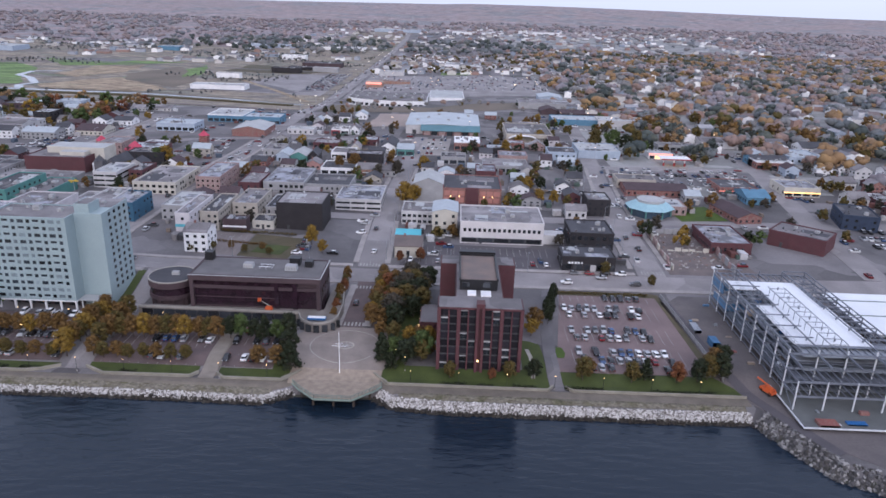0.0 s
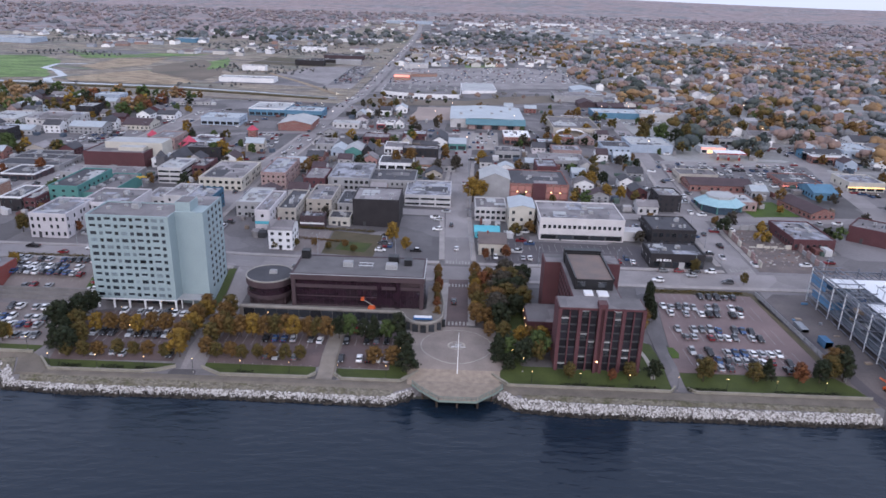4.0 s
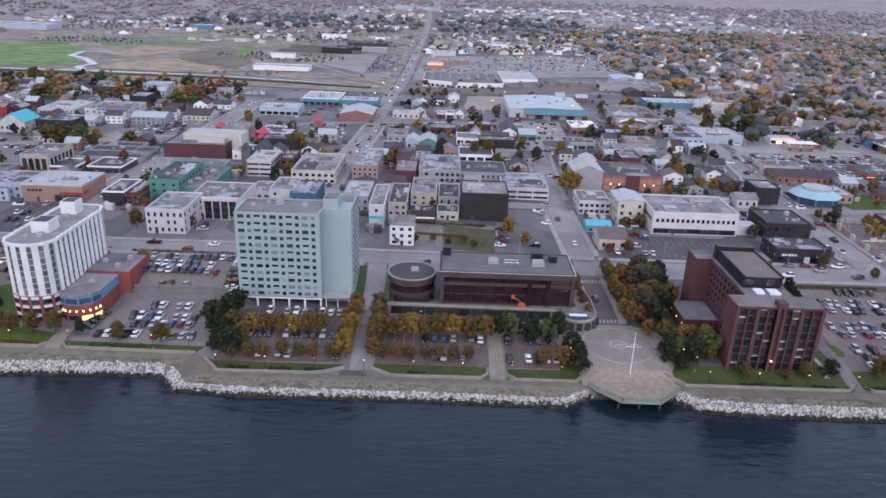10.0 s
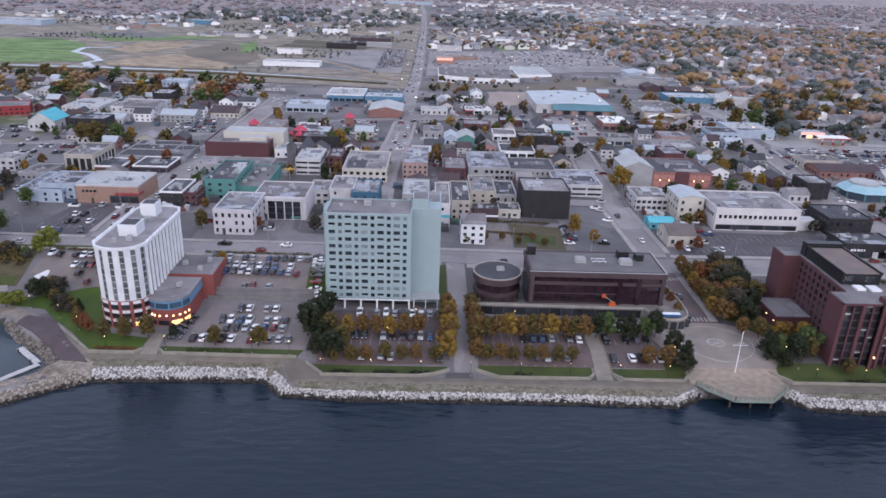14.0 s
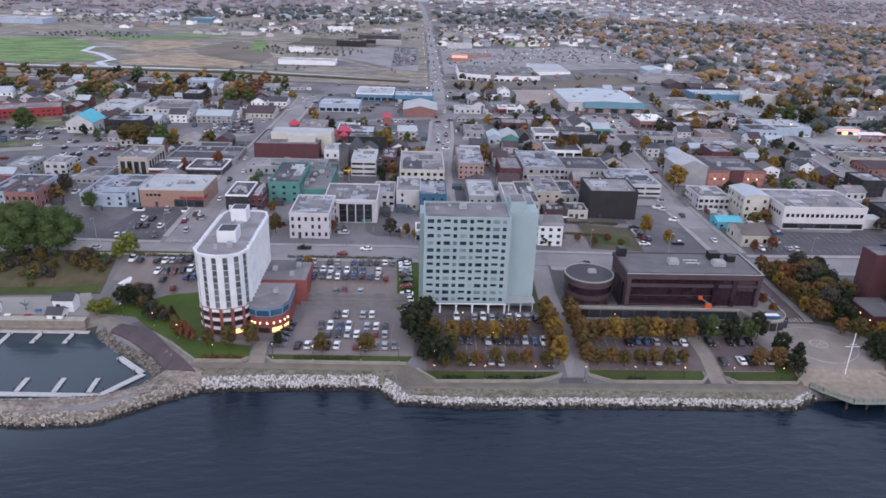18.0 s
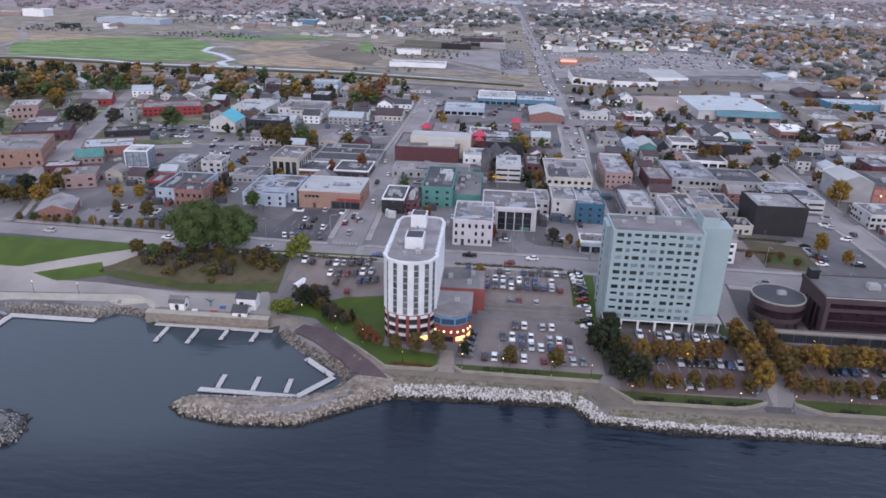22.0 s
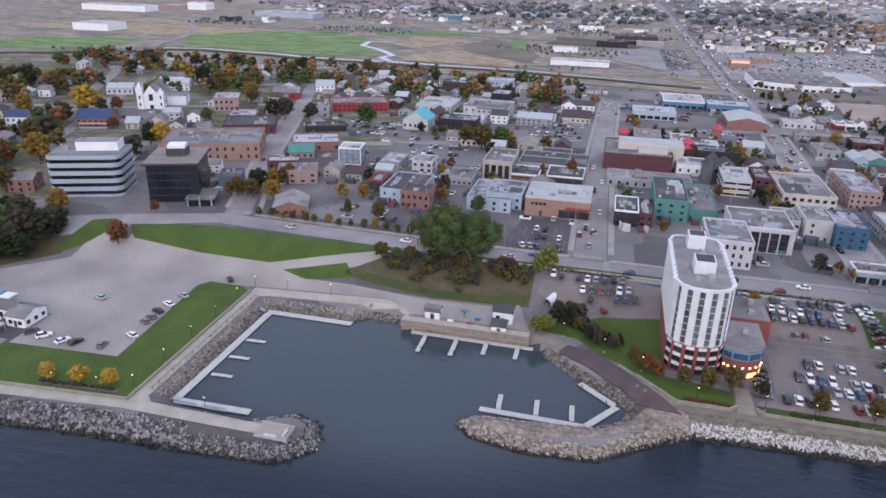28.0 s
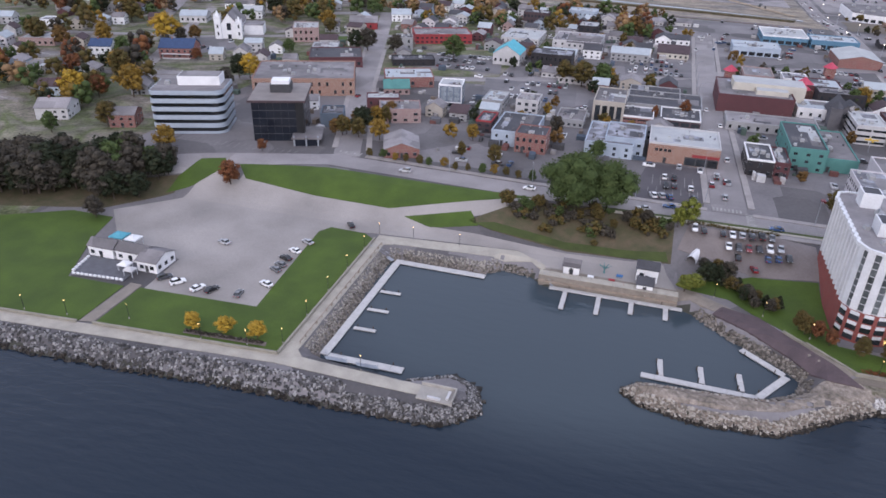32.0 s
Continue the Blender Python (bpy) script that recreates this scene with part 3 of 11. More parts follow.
def pane(name, me, th, loc, rz, scale):
    """A window as a part of its own, or, on far buildings, one of a joined set."""
    if th.location.y < FAR_LINE:
        return shared(name, me, th, loc, rz, scale)
    V, F = FAR_PANES.setdefault(th.name, ([], []))
    k, c, s = len(V), math.cos(rz), math.sin(rz)
    for px, py, pz in ((-.5, -.05, 0), (.5, -.05, 0), (.5, -.05, 1), (-.5, -.05, 1), (-.5, 0, 0), (.5, 0, 0), (.5, 0, 1), (-.5, 0, 1)):
        V.append((loc[0] + px * scale[0] * c - py * s, loc[1] + px * scale[0] * s + py * c, loc[2] + pz * scale[2]))
    F += [[k + i for i in f] for f in ((0, 1, 2, 3), (0, 4, 5, 1), (3, 2, 6, 7), (0, 3, 7, 4), (1, 5, 6, 2))]


def finish_panes(th):
    if th.name in FAR_PANES:
        V, F = FAR_PANES.pop(th.name)
        me = bpy.data.meshes.new("glazing")
        me.from_pydata(V, [], F)
        me.materials.append(GLASS)
        ob = new("glazing", me)
        ob.parent = th
        ob["kind"] = "stuff"


FAR_LINE = 318


def face_windows(th, length, h, storeys, style, place, rz, rng, base=0.0):
    """Windows along one wall; place(u, z) gives the spot u metres along it."""
    if style == "none":
        return
    st = (h - base - 0.6) / storeys
    for s in range(storeys):
        z = base + s * st
        if style == "strip":
            k = max(1, round(length / 7))
            w = length / k
            for i in range(k):
                pane("window", WIN_S, th, place(w * (i + 0.5), z + st * 0.42), rz, (w * 0.9, 1, st * 0.38))
        elif style == "shop" and s == 0:
            k = max(1, round(length / 4.5))
            w = length / k
            for i in range(k):
                pane("shop_window", WIN_S, th, place(w * (i + 0.5), z + 0.5), rz, (w * 0.8, 1, min(2.2, st * 0.65)))
        else:
            pitch, ww, hh = th.get("pitch", 3.3), th.get("pane", 1.25), th.get("tall", 0.45)
            k = max(1, round(length / pitch))
            w = length / k
            for i in range(k):
                if rng.random() < (0.08 if rz == 0 else 0.3):
                    continue
                pane("window", WIN_W if (style == "white" or style == "shop") else WIN_D, th, place(w * (i + 0.5), z + st * 0.34), rz, (ww, 1, min(1.7, st * hh)))


def block(name, label, x, y, w, d, h, wall, roof=TAR, storeys=2, win="white", parapet=0.5, units=2, rz=0.0, trim=None, lit=0, band=None, group=""):
    """A flat-roofed building; x, y its south-west corner, rz turns it about that corner."""
    rng = random.Random(int(x * 7 + y * 13))
    z = min(ground(x, y), ground(x + w, y), ground(x, y + d))
    th = new(name)
    th.location, th.rotation_euler = (x, y, z), (0, 0, radians(rz))
    PLACED.append((x, y, x + w, y + d))
    if len(label.split()) < 4:
        label += " with a flat roof"
    tagged(th, label, "building", group)
    bm = bmesh.new()
    prism(bm, [(0, 0), (w, 0), (w, d), (0, d)], -2.5, h)
    part("wall", bm, wall, th)
    bm = bmesh.new()
    box(bm, 0.3, 0.3, h - 0.02, w - 0.3, d - 0.3, h + 0.06)
    if rng.random() < 0.6:
        box(bm, w * 0.3, 0.3, h + 0.05, w * 0.3 + 0.25, d - 0.3, h + 0.1)
    for i in range(rng.randint(2, 4)):
        a, c = rng.uniform(0.5, w * 0.7), rng.uniform(0.5, d * 0.7)
        box(bm, a, c, h + 0.05, min(w - 0.4, a + rng.uniform(2, w * 0.5)), min(d - 0.4, c + rng.uniform(1.5, d * 0.5)), h + 0.075 + i * 0.012, 1 + i % 2)
    for i in range(min(9, 2 + int(w * d / 70))):
        a, c, s = rng.uniform(0.8, w - 1.8), rng.uniform(0.8, d - 1.8), rng.uniform(0.35, 1.0)
        box(bm, a, c, h + 0.05, a + s, c + s * rng.uniform(0.6, 1.6), h + rng.uniform(0.35, 1.0), 1 + i % 2)
    rf_ = part("roof", bm, roof, th)
    for m_ in rng.sample([TAR, TAR_DARK, PATCH_ROOF, PALE_ROOF, ASPHALT_OLD], 2):
        rf_.data.materials.append(m_)
    th["pitch"], th["pane"], th["tall"] = rng.choice([2.6, 3.0, 3.6, 4.2]), rng.choice([0.9, 1.1, 1.3, 1.6]), rng.choice([0.38, 0.45, 0.5])
    bm = bmesh.new()
    o, t = 0.06, 0.35
    for a in ((-o, -o, w + o, t), (-o, d - t, w + o, d + o), (-o, t, t, d - t), (w - t, t, w + o, d - t)):
        box(bm, a[0], a[1], h - 0.25, a[2], a[3], h + parapet)
    part("parapet", bm, trim or wall, rf_)
    if band:
        bm = bmesh.new()
        box(bm, -0.05, -0.12, h * 0.42, w + 0.05, 0.0, h * 0.55)
        part("sign_band", bm, band, th)
    for i in range(units):
        s = rng.uniform(1.0, 2.2)
        shared("roof_unit", UNIT, rf_, (rng.uniform(0.18, 0.82) * w, rng.uniform(0.2, 0.8) * d, h + 0.06), 0, (s, s * rng.uniform(0.7, 1.6), rng.uniform(0.7, 1.4)))
    if units and y < FAR_LINE:
        bm = bmesh.new()
        a, c = rng.uniform(0.1, 0.9) * w, rng.uniform(0.1, 0.9) * d
        beam(bm, (a, c, h), (a, c, h + 1.2), 0.2)
        part("vent_pipe", bm, STEEL, rf_)
    face_windows(th, w, h, storeys, win, lambda u, zz: (u, -0.0, zz), 0, rng)
    side = "white" if win == "shop" else win
    n_side = storeys
    face_windows(th, d, h, n_side, side, lambda u, zz: (0, d - u, zz), -math.pi / 2, rng)
    face_windows(th, d, h, n_side, side, lambda u, zz: (w, u, zz), math.pi / 2, rng)
    if y > FAR_LINE:
        finish_panes(th)
        return th
    bm = bmesh.new()
    dx = w * (0.5 if w < 12 else 0.25)
    box(bm, dx - 0.55, -0.1, 0, dx + 0.55, 0.02, 2.1)
    box(bm, dx - 0.7, -0.14, 2.1, dx + 0.7, 0.02, 2.25)
    part("door", bm, FRAME_D, th)
    finish_panes(th)
    return th


def gable_mesh(bm, w, d, h, rise, along_x, over=0.35, mi=0, thick=0.18):
    """A pitched roof of two thick slopes."""
    o = over
    if along_x:
        A = [((-o, -o, h - 0.1), (w + o, -o, h - 0.1), (w + o, d / 2, h + rise), (-o, d / 2, h + rise)),
             ((w + o, d + o, h - 0.1), (-o, d + o, h - 0.1), (-o, d / 2, h + rise), (w + o, d / 2, h + rise))]
    else:
        A = [((-o, d + o, h - 0.1), (-o, -o, h - 0.1), (w / 2, -o, h + rise), (w / 2, d + o, h + rise)),
             ((w + o, -o, h - 0.1), (w + o, d + o, h - 0.1), (w / 2, d + o, h + rise), (w / 2, -o, h + rise))]
    for q in A:
        lo = [bm.verts.new(p) for p in q]
        hi = [bm.verts.new((p[0], p[1], p[2] + thick)) for p in q]
        bm.faces.new(hi).material_index = mi
        bm.faces.new(lo[::-1]).material_index = mi
        for i in range(4):
            j = (i + 1) % 4
            bm.faces.new((lo[i], lo[j], hi[j], hi[i])).material_index = mi


def house(name, label, x, y, w, d, h, wall, roof, rise=2.4, along_x=True, rz=0.0, storeys=2, chimney=True, group="", win="white", porch=False):
    """A house with a pitched roof."""
    rng = random.Random(int(x * 11 + y * 3))
    z = min(ground(x, y), ground(x + w, y))
    th = new(name)
    th.location, th.rotation_euler = (x, y, z), (0, 0, radians(rz))
    PLACED.append((x, y, x + w, y + d))
    if len(label.split()) < 4:
        label += " with a pitched roof"
    tagged(th, label, "house", group)
    bm = bmesh.new()
    prism(bm, [(0, 0), (w, 0), (w, d), (0, d)], -2.0, h)
    if along_x:
        for xx in (0.0, w):
            f = bm.faces.new([bm.verts.new(p) for p in ((xx, 0, h), (xx, d, h), (xx, d / 2, h + rise))])
    else:
        for yy in (0.0, d):
            f = bm.faces.new([bm.verts.new(p) for p in ((0, yy, h), (w, yy, h), (w / 2, yy, h + rise))])
    part("wall", bm, wall, th)
    bm = bmesh.new()
    gable_mesh(bm, w, d, h, rise, along_x)
    rf_ = part("roof", bm, roof, th)
    if chimney:
        bm = bmesh.new()
        cx_, cy_ = w * 0.3, d * 0.45
        box(bm, cx_, cy_, h + rise * 0.4, cx_ + 0.7, cy_ + 0.7, h + rise + 0.9)
        box(bm, cx_ - 0.08, cy_ - 0.08, h + rise + 0.75, cx_ + 0.78, cy_ + 0.78, h + rise + 0.95)
        part("chimney", bm, BRICK, rf_)
    if porch:
        bm = bmesh.new()
        box(bm, w * 0.1, -1.8, 0, w * 0.9, 0, 0.35)
        box(bm, w * 0.08, -1.9, 2.5, w * 0.92, 0, 2.7)
        for q in (0.12, 0.5, 0.86):
            box(bm, w * q, -1.75, 0.35, w * q + 0.15, -1.6, 2.5)
        part("porch", bm, FRAME_W, th)
    face_windows(th, w, h, storeys, win, lambda u, zz: (u, 0, zz), 0, rng)
    face_windows(th, d, h, storeys, win, lambda u, zz: (0, d - u, zz), -math.pi / 2, rng)
    face_windows(th, d, h, storeys, win, lambda u, zz: (w, u, zz), math.pi / 2, rng)
    if y > FAR_LINE:
        finish_panes(th)
        return th
    bm = bmesh.new()
    box(bm, w * 0.5 - 0.5, -0.08, 0, w * 0.5 + 0.5, 0.02, 2.05)
    part("door", bm, FRAME_D, th)
    finish_panes(th)
    return th


# ---- cars ----
CAR_GLASS = mat("car_glass", (0.02, 0.022, 0.026), rough=0.08, bump=0, spec=0.8)
TYRE = mat("tyre_rubber", (0.02, 0.02, 0.02), rough=0.9)
RIM = mat("alloy_rim", (0.4, 0.4, 0.42), rough=0.4, metal=0.7)
HEAD = mat("headlight_glass", (0.7, 0.7, 0.72), rough=0.2)
TAIL = mat("taillight_red", (0.4, 0.02, 0.02), rough=0.3)


def loft(bm, sections, mi=0):
    """A closed body through cross-sections, each a list of points."""
    rings = [[bm.verts.new(p) for p in s] for s in sections]
    k = len(rings[0])
    for a, c in zip(rings, rings[1:]):
        for i in range(k):
            j = (i + 1) % k
            bm.faces.new((a[i], c[i], c[j], a[j])).material_index = mi
    bm.faces.new(rings[0]).material_index = mi
    bm.faces.new(rings[-1][::-1]).material_index = mi


def car(kind, paint, label):
    """A parked car with its nose towards +y: body, cabin, wheels with rims, lights."""
    L, W, H, hood, cab0, cab1 = {"sedan": (4.3, 1.74, 1.42, 0.9, -1.65, 0.9), "suv": (4.3, 1.78, 1.66, 1.0, -1.95, 0.9),
                                 "pickup": (5.1, 1.86, 1.78, 1.08, -0.45, 1.2), "hatch": (3.9, 1.68, 1.46, 0.92, -1.75, 0.8)}[kind]
    th = new("car")
    tagged(th, label, "car", "parked cars")
    bm = bmesh.new()
    hw = W / 2

    def ring(y, lo, hi, k=1.0):
        return [(-hw * k, y, lo), (hw * k, y, lo), (hw * k * 1.0, y, (lo + hi) * 0.55), (hw * k * 0.92, y, hi), (-hw * k * 0.92, y, hi), (-hw * k, y, (lo + hi) * 0.55)]
    loft(bm, [ring(-L / 2, 0.4, hood * 0.85, 0.88), ring(-L / 2 + 0.25, 0.25, hood * 0.98), ring(cab0, 0.22, hood), ring(cab1, 0.22, hood), ring(L / 2 - 0.5, 0.25, hood * 0.88), ring(L / 2, 0.4, hood * 0.72, 0.86)][::-1])
    for yy, mi_, zz in ((L / 2 - 0.12, 1, hood * 0.62), (-L / 2, 2, hood * 0.7)):
        for sx in (-1, 1):
            box(bm, sx * hw * 0.66 - 0.16, yy - 0.05, zz, sx * hw * 0.66 + 0.16, yy + 0.13 * (1 if yy > 0 else 0.2), zz + 0.14, mi_)
    r = hw * 0.76
    box(bm, -r, cab0 + 0.5, H - 0.05, r, cab1 - 0.85, H, taper=0.05)
    part("body", bm, [paint, HEAD, TAIL], th)
    bm = bmesh.new()

    def cab(y, z, k):
        return [(-hw * k, y, hood - 0.02), (hw * k, y, hood - 0.02), (hw * k * 0.82, y, z), (-hw * k * 0.82, y, z)]
    loft(bm, [cab(cab0, hood + 0.06, 0.88), cab(cab0 + 0.55, H - 0.05, 0.9), cab(cab1 - 0.95, H - 0.04, 0.9), cab(cab1, hood + 0.04, 0.88)][::-1])
    part("cabin_glass", bm, CAR_GLASS, th)
    if kind == "pickup":
        bm = bmesh.new()
        box(bm, -hw * 0.78, -L / 2 + 0.2, hood - 0.03, hw * 0.78, cab0 - 0.1, hood + 0.02)
        part("load_bed", bm, BLACKP, th)
    for sx in (-1, 1):
        for yy in (-L * 0.3, L * 0.31):
            bm = bmesh.new()
            beam(bm, (sx * (hw - 0.2), yy, 0.32), (sx * (hw + 0.01), yy, 0.32), 0.32, 10, mi=0)
            beam(bm, (sx * (hw + 0.01), yy, 0.32), (sx * (hw + 0.02), yy, 0.32), 0.19, 8, mi=1)
            part("wheel", bm, [TYRE, RIM], th)
    return th


def paint(name, c):
    return mat("car_paint_" + name, c, tuple(v * 0.9 for v in c), rough=0.25, bump=0, spec=0.6)


CAR_KINDS = [("sedan", "white", (0.75, 0.75, 0.76)), ("suv", "white", (0.75, 0.75, 0.76)), ("sedan", "silver", (0.38, 0.39, 0.41)),
             ("suv", "dark_grey", (0.06, 0.062, 0.07)), ("sedan", "black", (0.015, 0.015, 0.017)), ("hatch", "red", (0.19, 0.015, 0.02)),
             ("suv", "silver", (0.38, 0.39, 0.41)), ("sedan", "blue", (0.03, 0.07, 0.17)), ("pickup", "black", (0.015, 0.015, 0.017)), ("hatch", "grey", (0.16, 0.165, 0.175))]
KIND_WORD = {"sedan": "sedan", "suv": "sport utility car", "pickup": "pickup truck", "hatch": "hatchback"}
CARS = [car(k, paint(c, rgb), "%s %s parked on the asphalt" % (c.replace("_", " "), KIND_WORD[k])) for k, c, rgb in CAR_KINDS]
CAR_USED = [False] * len(CARS)
car_rng = random.Random(5)


def park(x, y, heading, kind=None, lift=0.12):
    """Put a car down; heading in degrees, 0 has its nose to +y."""
    k = kind if kind is not None else car_rng.choice([0, 0, 1, 1, 2, 2, 3, 3, 4, 4, 5, 6, 6, 7, 8, 9])
    z = max(terrain_z(x, y), terrain_z(x + 0.8, y + 1.5), terrain_z(x - 0.8, y - 1.5)) + lift
    m = pose(x, y, z, 0, 0, heading + car_rng.uniform(-2, 2))
    if not CAR_USED[k]:
        CAR_USED[k] = True
        CARS[k].matrix_basis = m
        return CARS[k]
    return copy_thing(CARS[k], m)


def car_row(x0, y0, x1, y1, heading, fill=0.85, pitch=2.6):
    n_ = max(1, int(math.hypot(x1 - x0, y1 - y0) / pitch))
    for i in range(n_ + 1):
        if car_rng.random() < fill:
            u = i / n_
            park(x0 + (x1 - x0) * u, y0 + (y1 - y0) * u + car_rng.uniform(-0.25, 0.25), heading + (180 if car_rng.random() < 0.3 else 0))


# ---- trees ----
LEAF = {
    "orange": [(0.129, 0.074, 0.024), (0.15, 0.083, 0.026), (0.086, 0.050, 0.021), (0.107, 0.067, 0.024)],
    "gold": [(0.215, 0.129, 0.022), (0.163, 0.103, 0.024), (0.258, 0.155, 0.026), (0.112, 0.077, 0.022)],
    "olive": [(0.074, 0.062, 0.020), (0.098, 0.070, 0.021), (0.051, 0.050, 0.017), (0.105, 0.066, 0.021)],
    "green": [(0.049, 0.075, 0.025), (0.058, 0.085, 0.027), (0.043, 0.064, 0.022), (0.068, 0.089, 0.029)],
    "lime": [(0.135, 0.149, 0.027), (0.108, 0.131, 0.025), (0.162, 0.162, 0.029), (0.090, 0.104, 0.023)],
    "dark": [(0.016, 0.024, 0.013), (0.023, 0.030, 0.014), (0.012, 0.019, 0.010), (0.030, 0.030, 0.014)],
    "russet": [(0.145, 0.051, 0.021), (0.111, 0.043, 0.025), (0.170, 0.072, 0.025), (0.089, 0.043, 0.025)],
    "bare": [(0.048, 0.043, 0.034), (0.060, 0.051, 0.040), (0.037, 0.033, 0.028), (0.051, 0.043, 0.029)],
    "yellow": [(0.380, 0.233, 0.028), (0.304, 0.190, 0.028), (0.437, 0.285, 0.038), (0.228, 0.162, 0.028)],
}
def gathered(cols, k=0.6):
    """Leaf colours drawn closer to their mean."""
    mean = [sum(c[i] for c in cols) / len(cols) for i in range(3)]
    return [tuple(m_ + (a - m_) * k for a, m_ in zip(c, mean)) for c in cols]


LEAF_MAT = {k: ramp_mat("leaves_" + k, gathered(v), rough=0.8, grain=0.5) for k, v in LEAF.items()}


def leaf_cloud(rng, centres, leaves, size, lift=0.0):
    """Arrays of small, crumpled leaf sprays around clump centres (x, y, z, r)."""
    C = np.array(centres)
    pick = rng.integers(0, len(C), leaves)
    d = rng.normal(size=(leaves, 3))
    d /= np.linalg.norm(d, axis=1)[:, None]
    rad = C[pick, 3] * rng.uniform(0.4, 1.22, leaves) ** 0.8
    ctr = C[pick, :3] + d * rad[:, None] * np.array([1, 1, 0.85])
    nrm = d + rng.normal(size=(leaves, 3)) * 0.7 + np.array([0, 0, lift])
    nrm /= np.linalg.norm(nrm, axis=1)[:, None]
    up = rng.normal(size=(leaves, 3))
    u = np.cross(nrm, up)
    u /= np.linalg.norm(u, axis=1)[:, None]
    v = np.cross(nrm, u)
    s = size * rng.uniform(0.6, 1.3, leaves)[:, None]
    k1, k2 = rng.uniform(0.6, 1.2, (leaves, 1)), rng.uniform(0.3, 0.9, (leaves, 1))
    q = np.stack([ctr - u * s, ctr + v * s * k1 - nrm * s * 0.3, ctr + u * s, ctr - v * s * k2 - nrm * s * 0.3], 1)
    return q


def quads_mesh(name, q, material):
    me = bpy.data.meshes.new(name)
    k = len(q)
    me.vertices.add(k * 4)
    me.vertices.foreach_set("co", q.reshape(-1).astype(np.float32))
    me.loops.add(k * 4)
    me.loops.foreach_set("vertex_index", np.arange(k * 4, dtype=np.int32))
    me.polygons.add(k)
    me.polygons.foreach_set("loop_start", np.arange(0, k * 4, 4, dtype=np.int32))
    me.polygons.foreach_set("loop_total", np.full(k, 4, dtype=np.int32))
    me.update(calc_edges=True)
    for m in (material if isinstance(material, (list, tuple)) else [material]):
        me.materials.append(m)
    return me


ICO = np.array([v.normalized()[:] for v in (Vector(p) for p in ((0, 1, 1.618), (0, -1, 1.618), (0, 1, -1.618), (0, -1, -1.618), (1, 1.618, 0), (-1, 1.618, 0), (1, -1.618, 0), (-1, -1.618, 0), (1.618, 0, 1), (1.618, 0, -1), (-1.618, 0, 1), (-1.618, 0, -1)))])
ICO_FACES = np.array([(a, c, d) for a, c, d in itertools.combinations(range(12), 3) if max(np.linalg.norm(ICO[a] - ICO[c]), np.linalg.norm(ICO[c] - ICO[d]), np.linalg.norm(ICO[a] - ICO[d])) < 1.2])
ICO_FACES = np.array([f if np.dot(np.cross(ICO[f[1]] - ICO[f[0]], ICO[f[2]] - ICO[f[0]]), ICO[f[0]]) > 0 else f[::-1] for f in ICO_FACES])


def finer(V, F):
    """Each triangle in four, on the unit sphere."""
    V, F, mid = [tuple(v) for v in V], [], {}

    def half(a, c):
        k = (min(a, c), max(a, c))
        if k not in mid:
            mid[k] = len(V)
            V.append(tuple((Vector(V[a]) + Vector(V[c])).normalized()))
        return mid[k]
    for a, c, d in [tuple(f) for f in ICO_FACES]:
        e, f, g = half(a, c), half(c, d), half(d, a)
        F += [(a, e, g), (c, f, e), (d, g, f), (e, f, g)]
    return np.array(V), np.array(F)


BALL, BALL_FACES = finer(ICO, ICO_FACES)


def crown_mesh(name, rng, quads, centres, material, inner=0.8, fine=False, squash=0.85):
    """Leaf sprays over uneven solid clumps of foliage (rows x, y, z, r), in one mesh."""
    B, BF = (BALL, BALL_FACES) if fine else (ICO, ICO_FACES)
    C = np.array(centres, float)
    k, nb, nf = len(C), len(B), len(BF)
    a = rng.uniform(0, 6.28, (k, 1))
    bx, by = B[None, :, 0] * np.cos(a) - B[None, :, 1] * np.sin(a), B[None, :, 0] * np.sin(a) + B[None, :, 1] * np.cos(a)
    V = np.stack([bx, by, np.repeat(B[None, :, 2] * squash, k, 0)], -1) * rng.uniform(0.72, 1.22, (k, nb, 1)) * (C[:, 3] * inner)[:, None, None] + C[:, None, :3]
    q = np.zeros((0, 4, 3)) if quads is None else quads
    nq = len(q)
    me = bpy.data.meshes.new(name)
    me.vertices.add(k * nb + nq * 4)
    me.vertices.foreach_set("co", np.concatenate([V.reshape(-1), q.reshape(-1)]).astype(np.float32))
    tri = (BF[None] + (np.arange(k) * nb)[:, None, None]).reshape(-1)
    me.loops.add(len(tri) + nq * 4)
    me.loops.foreach_set("vertex_index", np.concatenate([tri, k * nb + np.arange(nq * 4)]).astype(np.int32))
    me.polygons.add(k * nf + nq)
    me.polygons.foreach_set("loop_start", np.concatenate([np.arange(k * nf) * 3, k * nf * 3 + np.arange(nq) * 4]).astype(np.int32))
    me.polygons.foreach_set("loop_total", np.concatenate([np.full(k * nf, 3), np.full(nq, 4)]).astype(np.int32))
    me.polygons.foreach_set("use_smooth", np.concatenate([np.ones(k * nf, bool), np.zeros(nq, bool)]))
    me.update(calc_edges=True)
    me.materials.append(material)
    return me


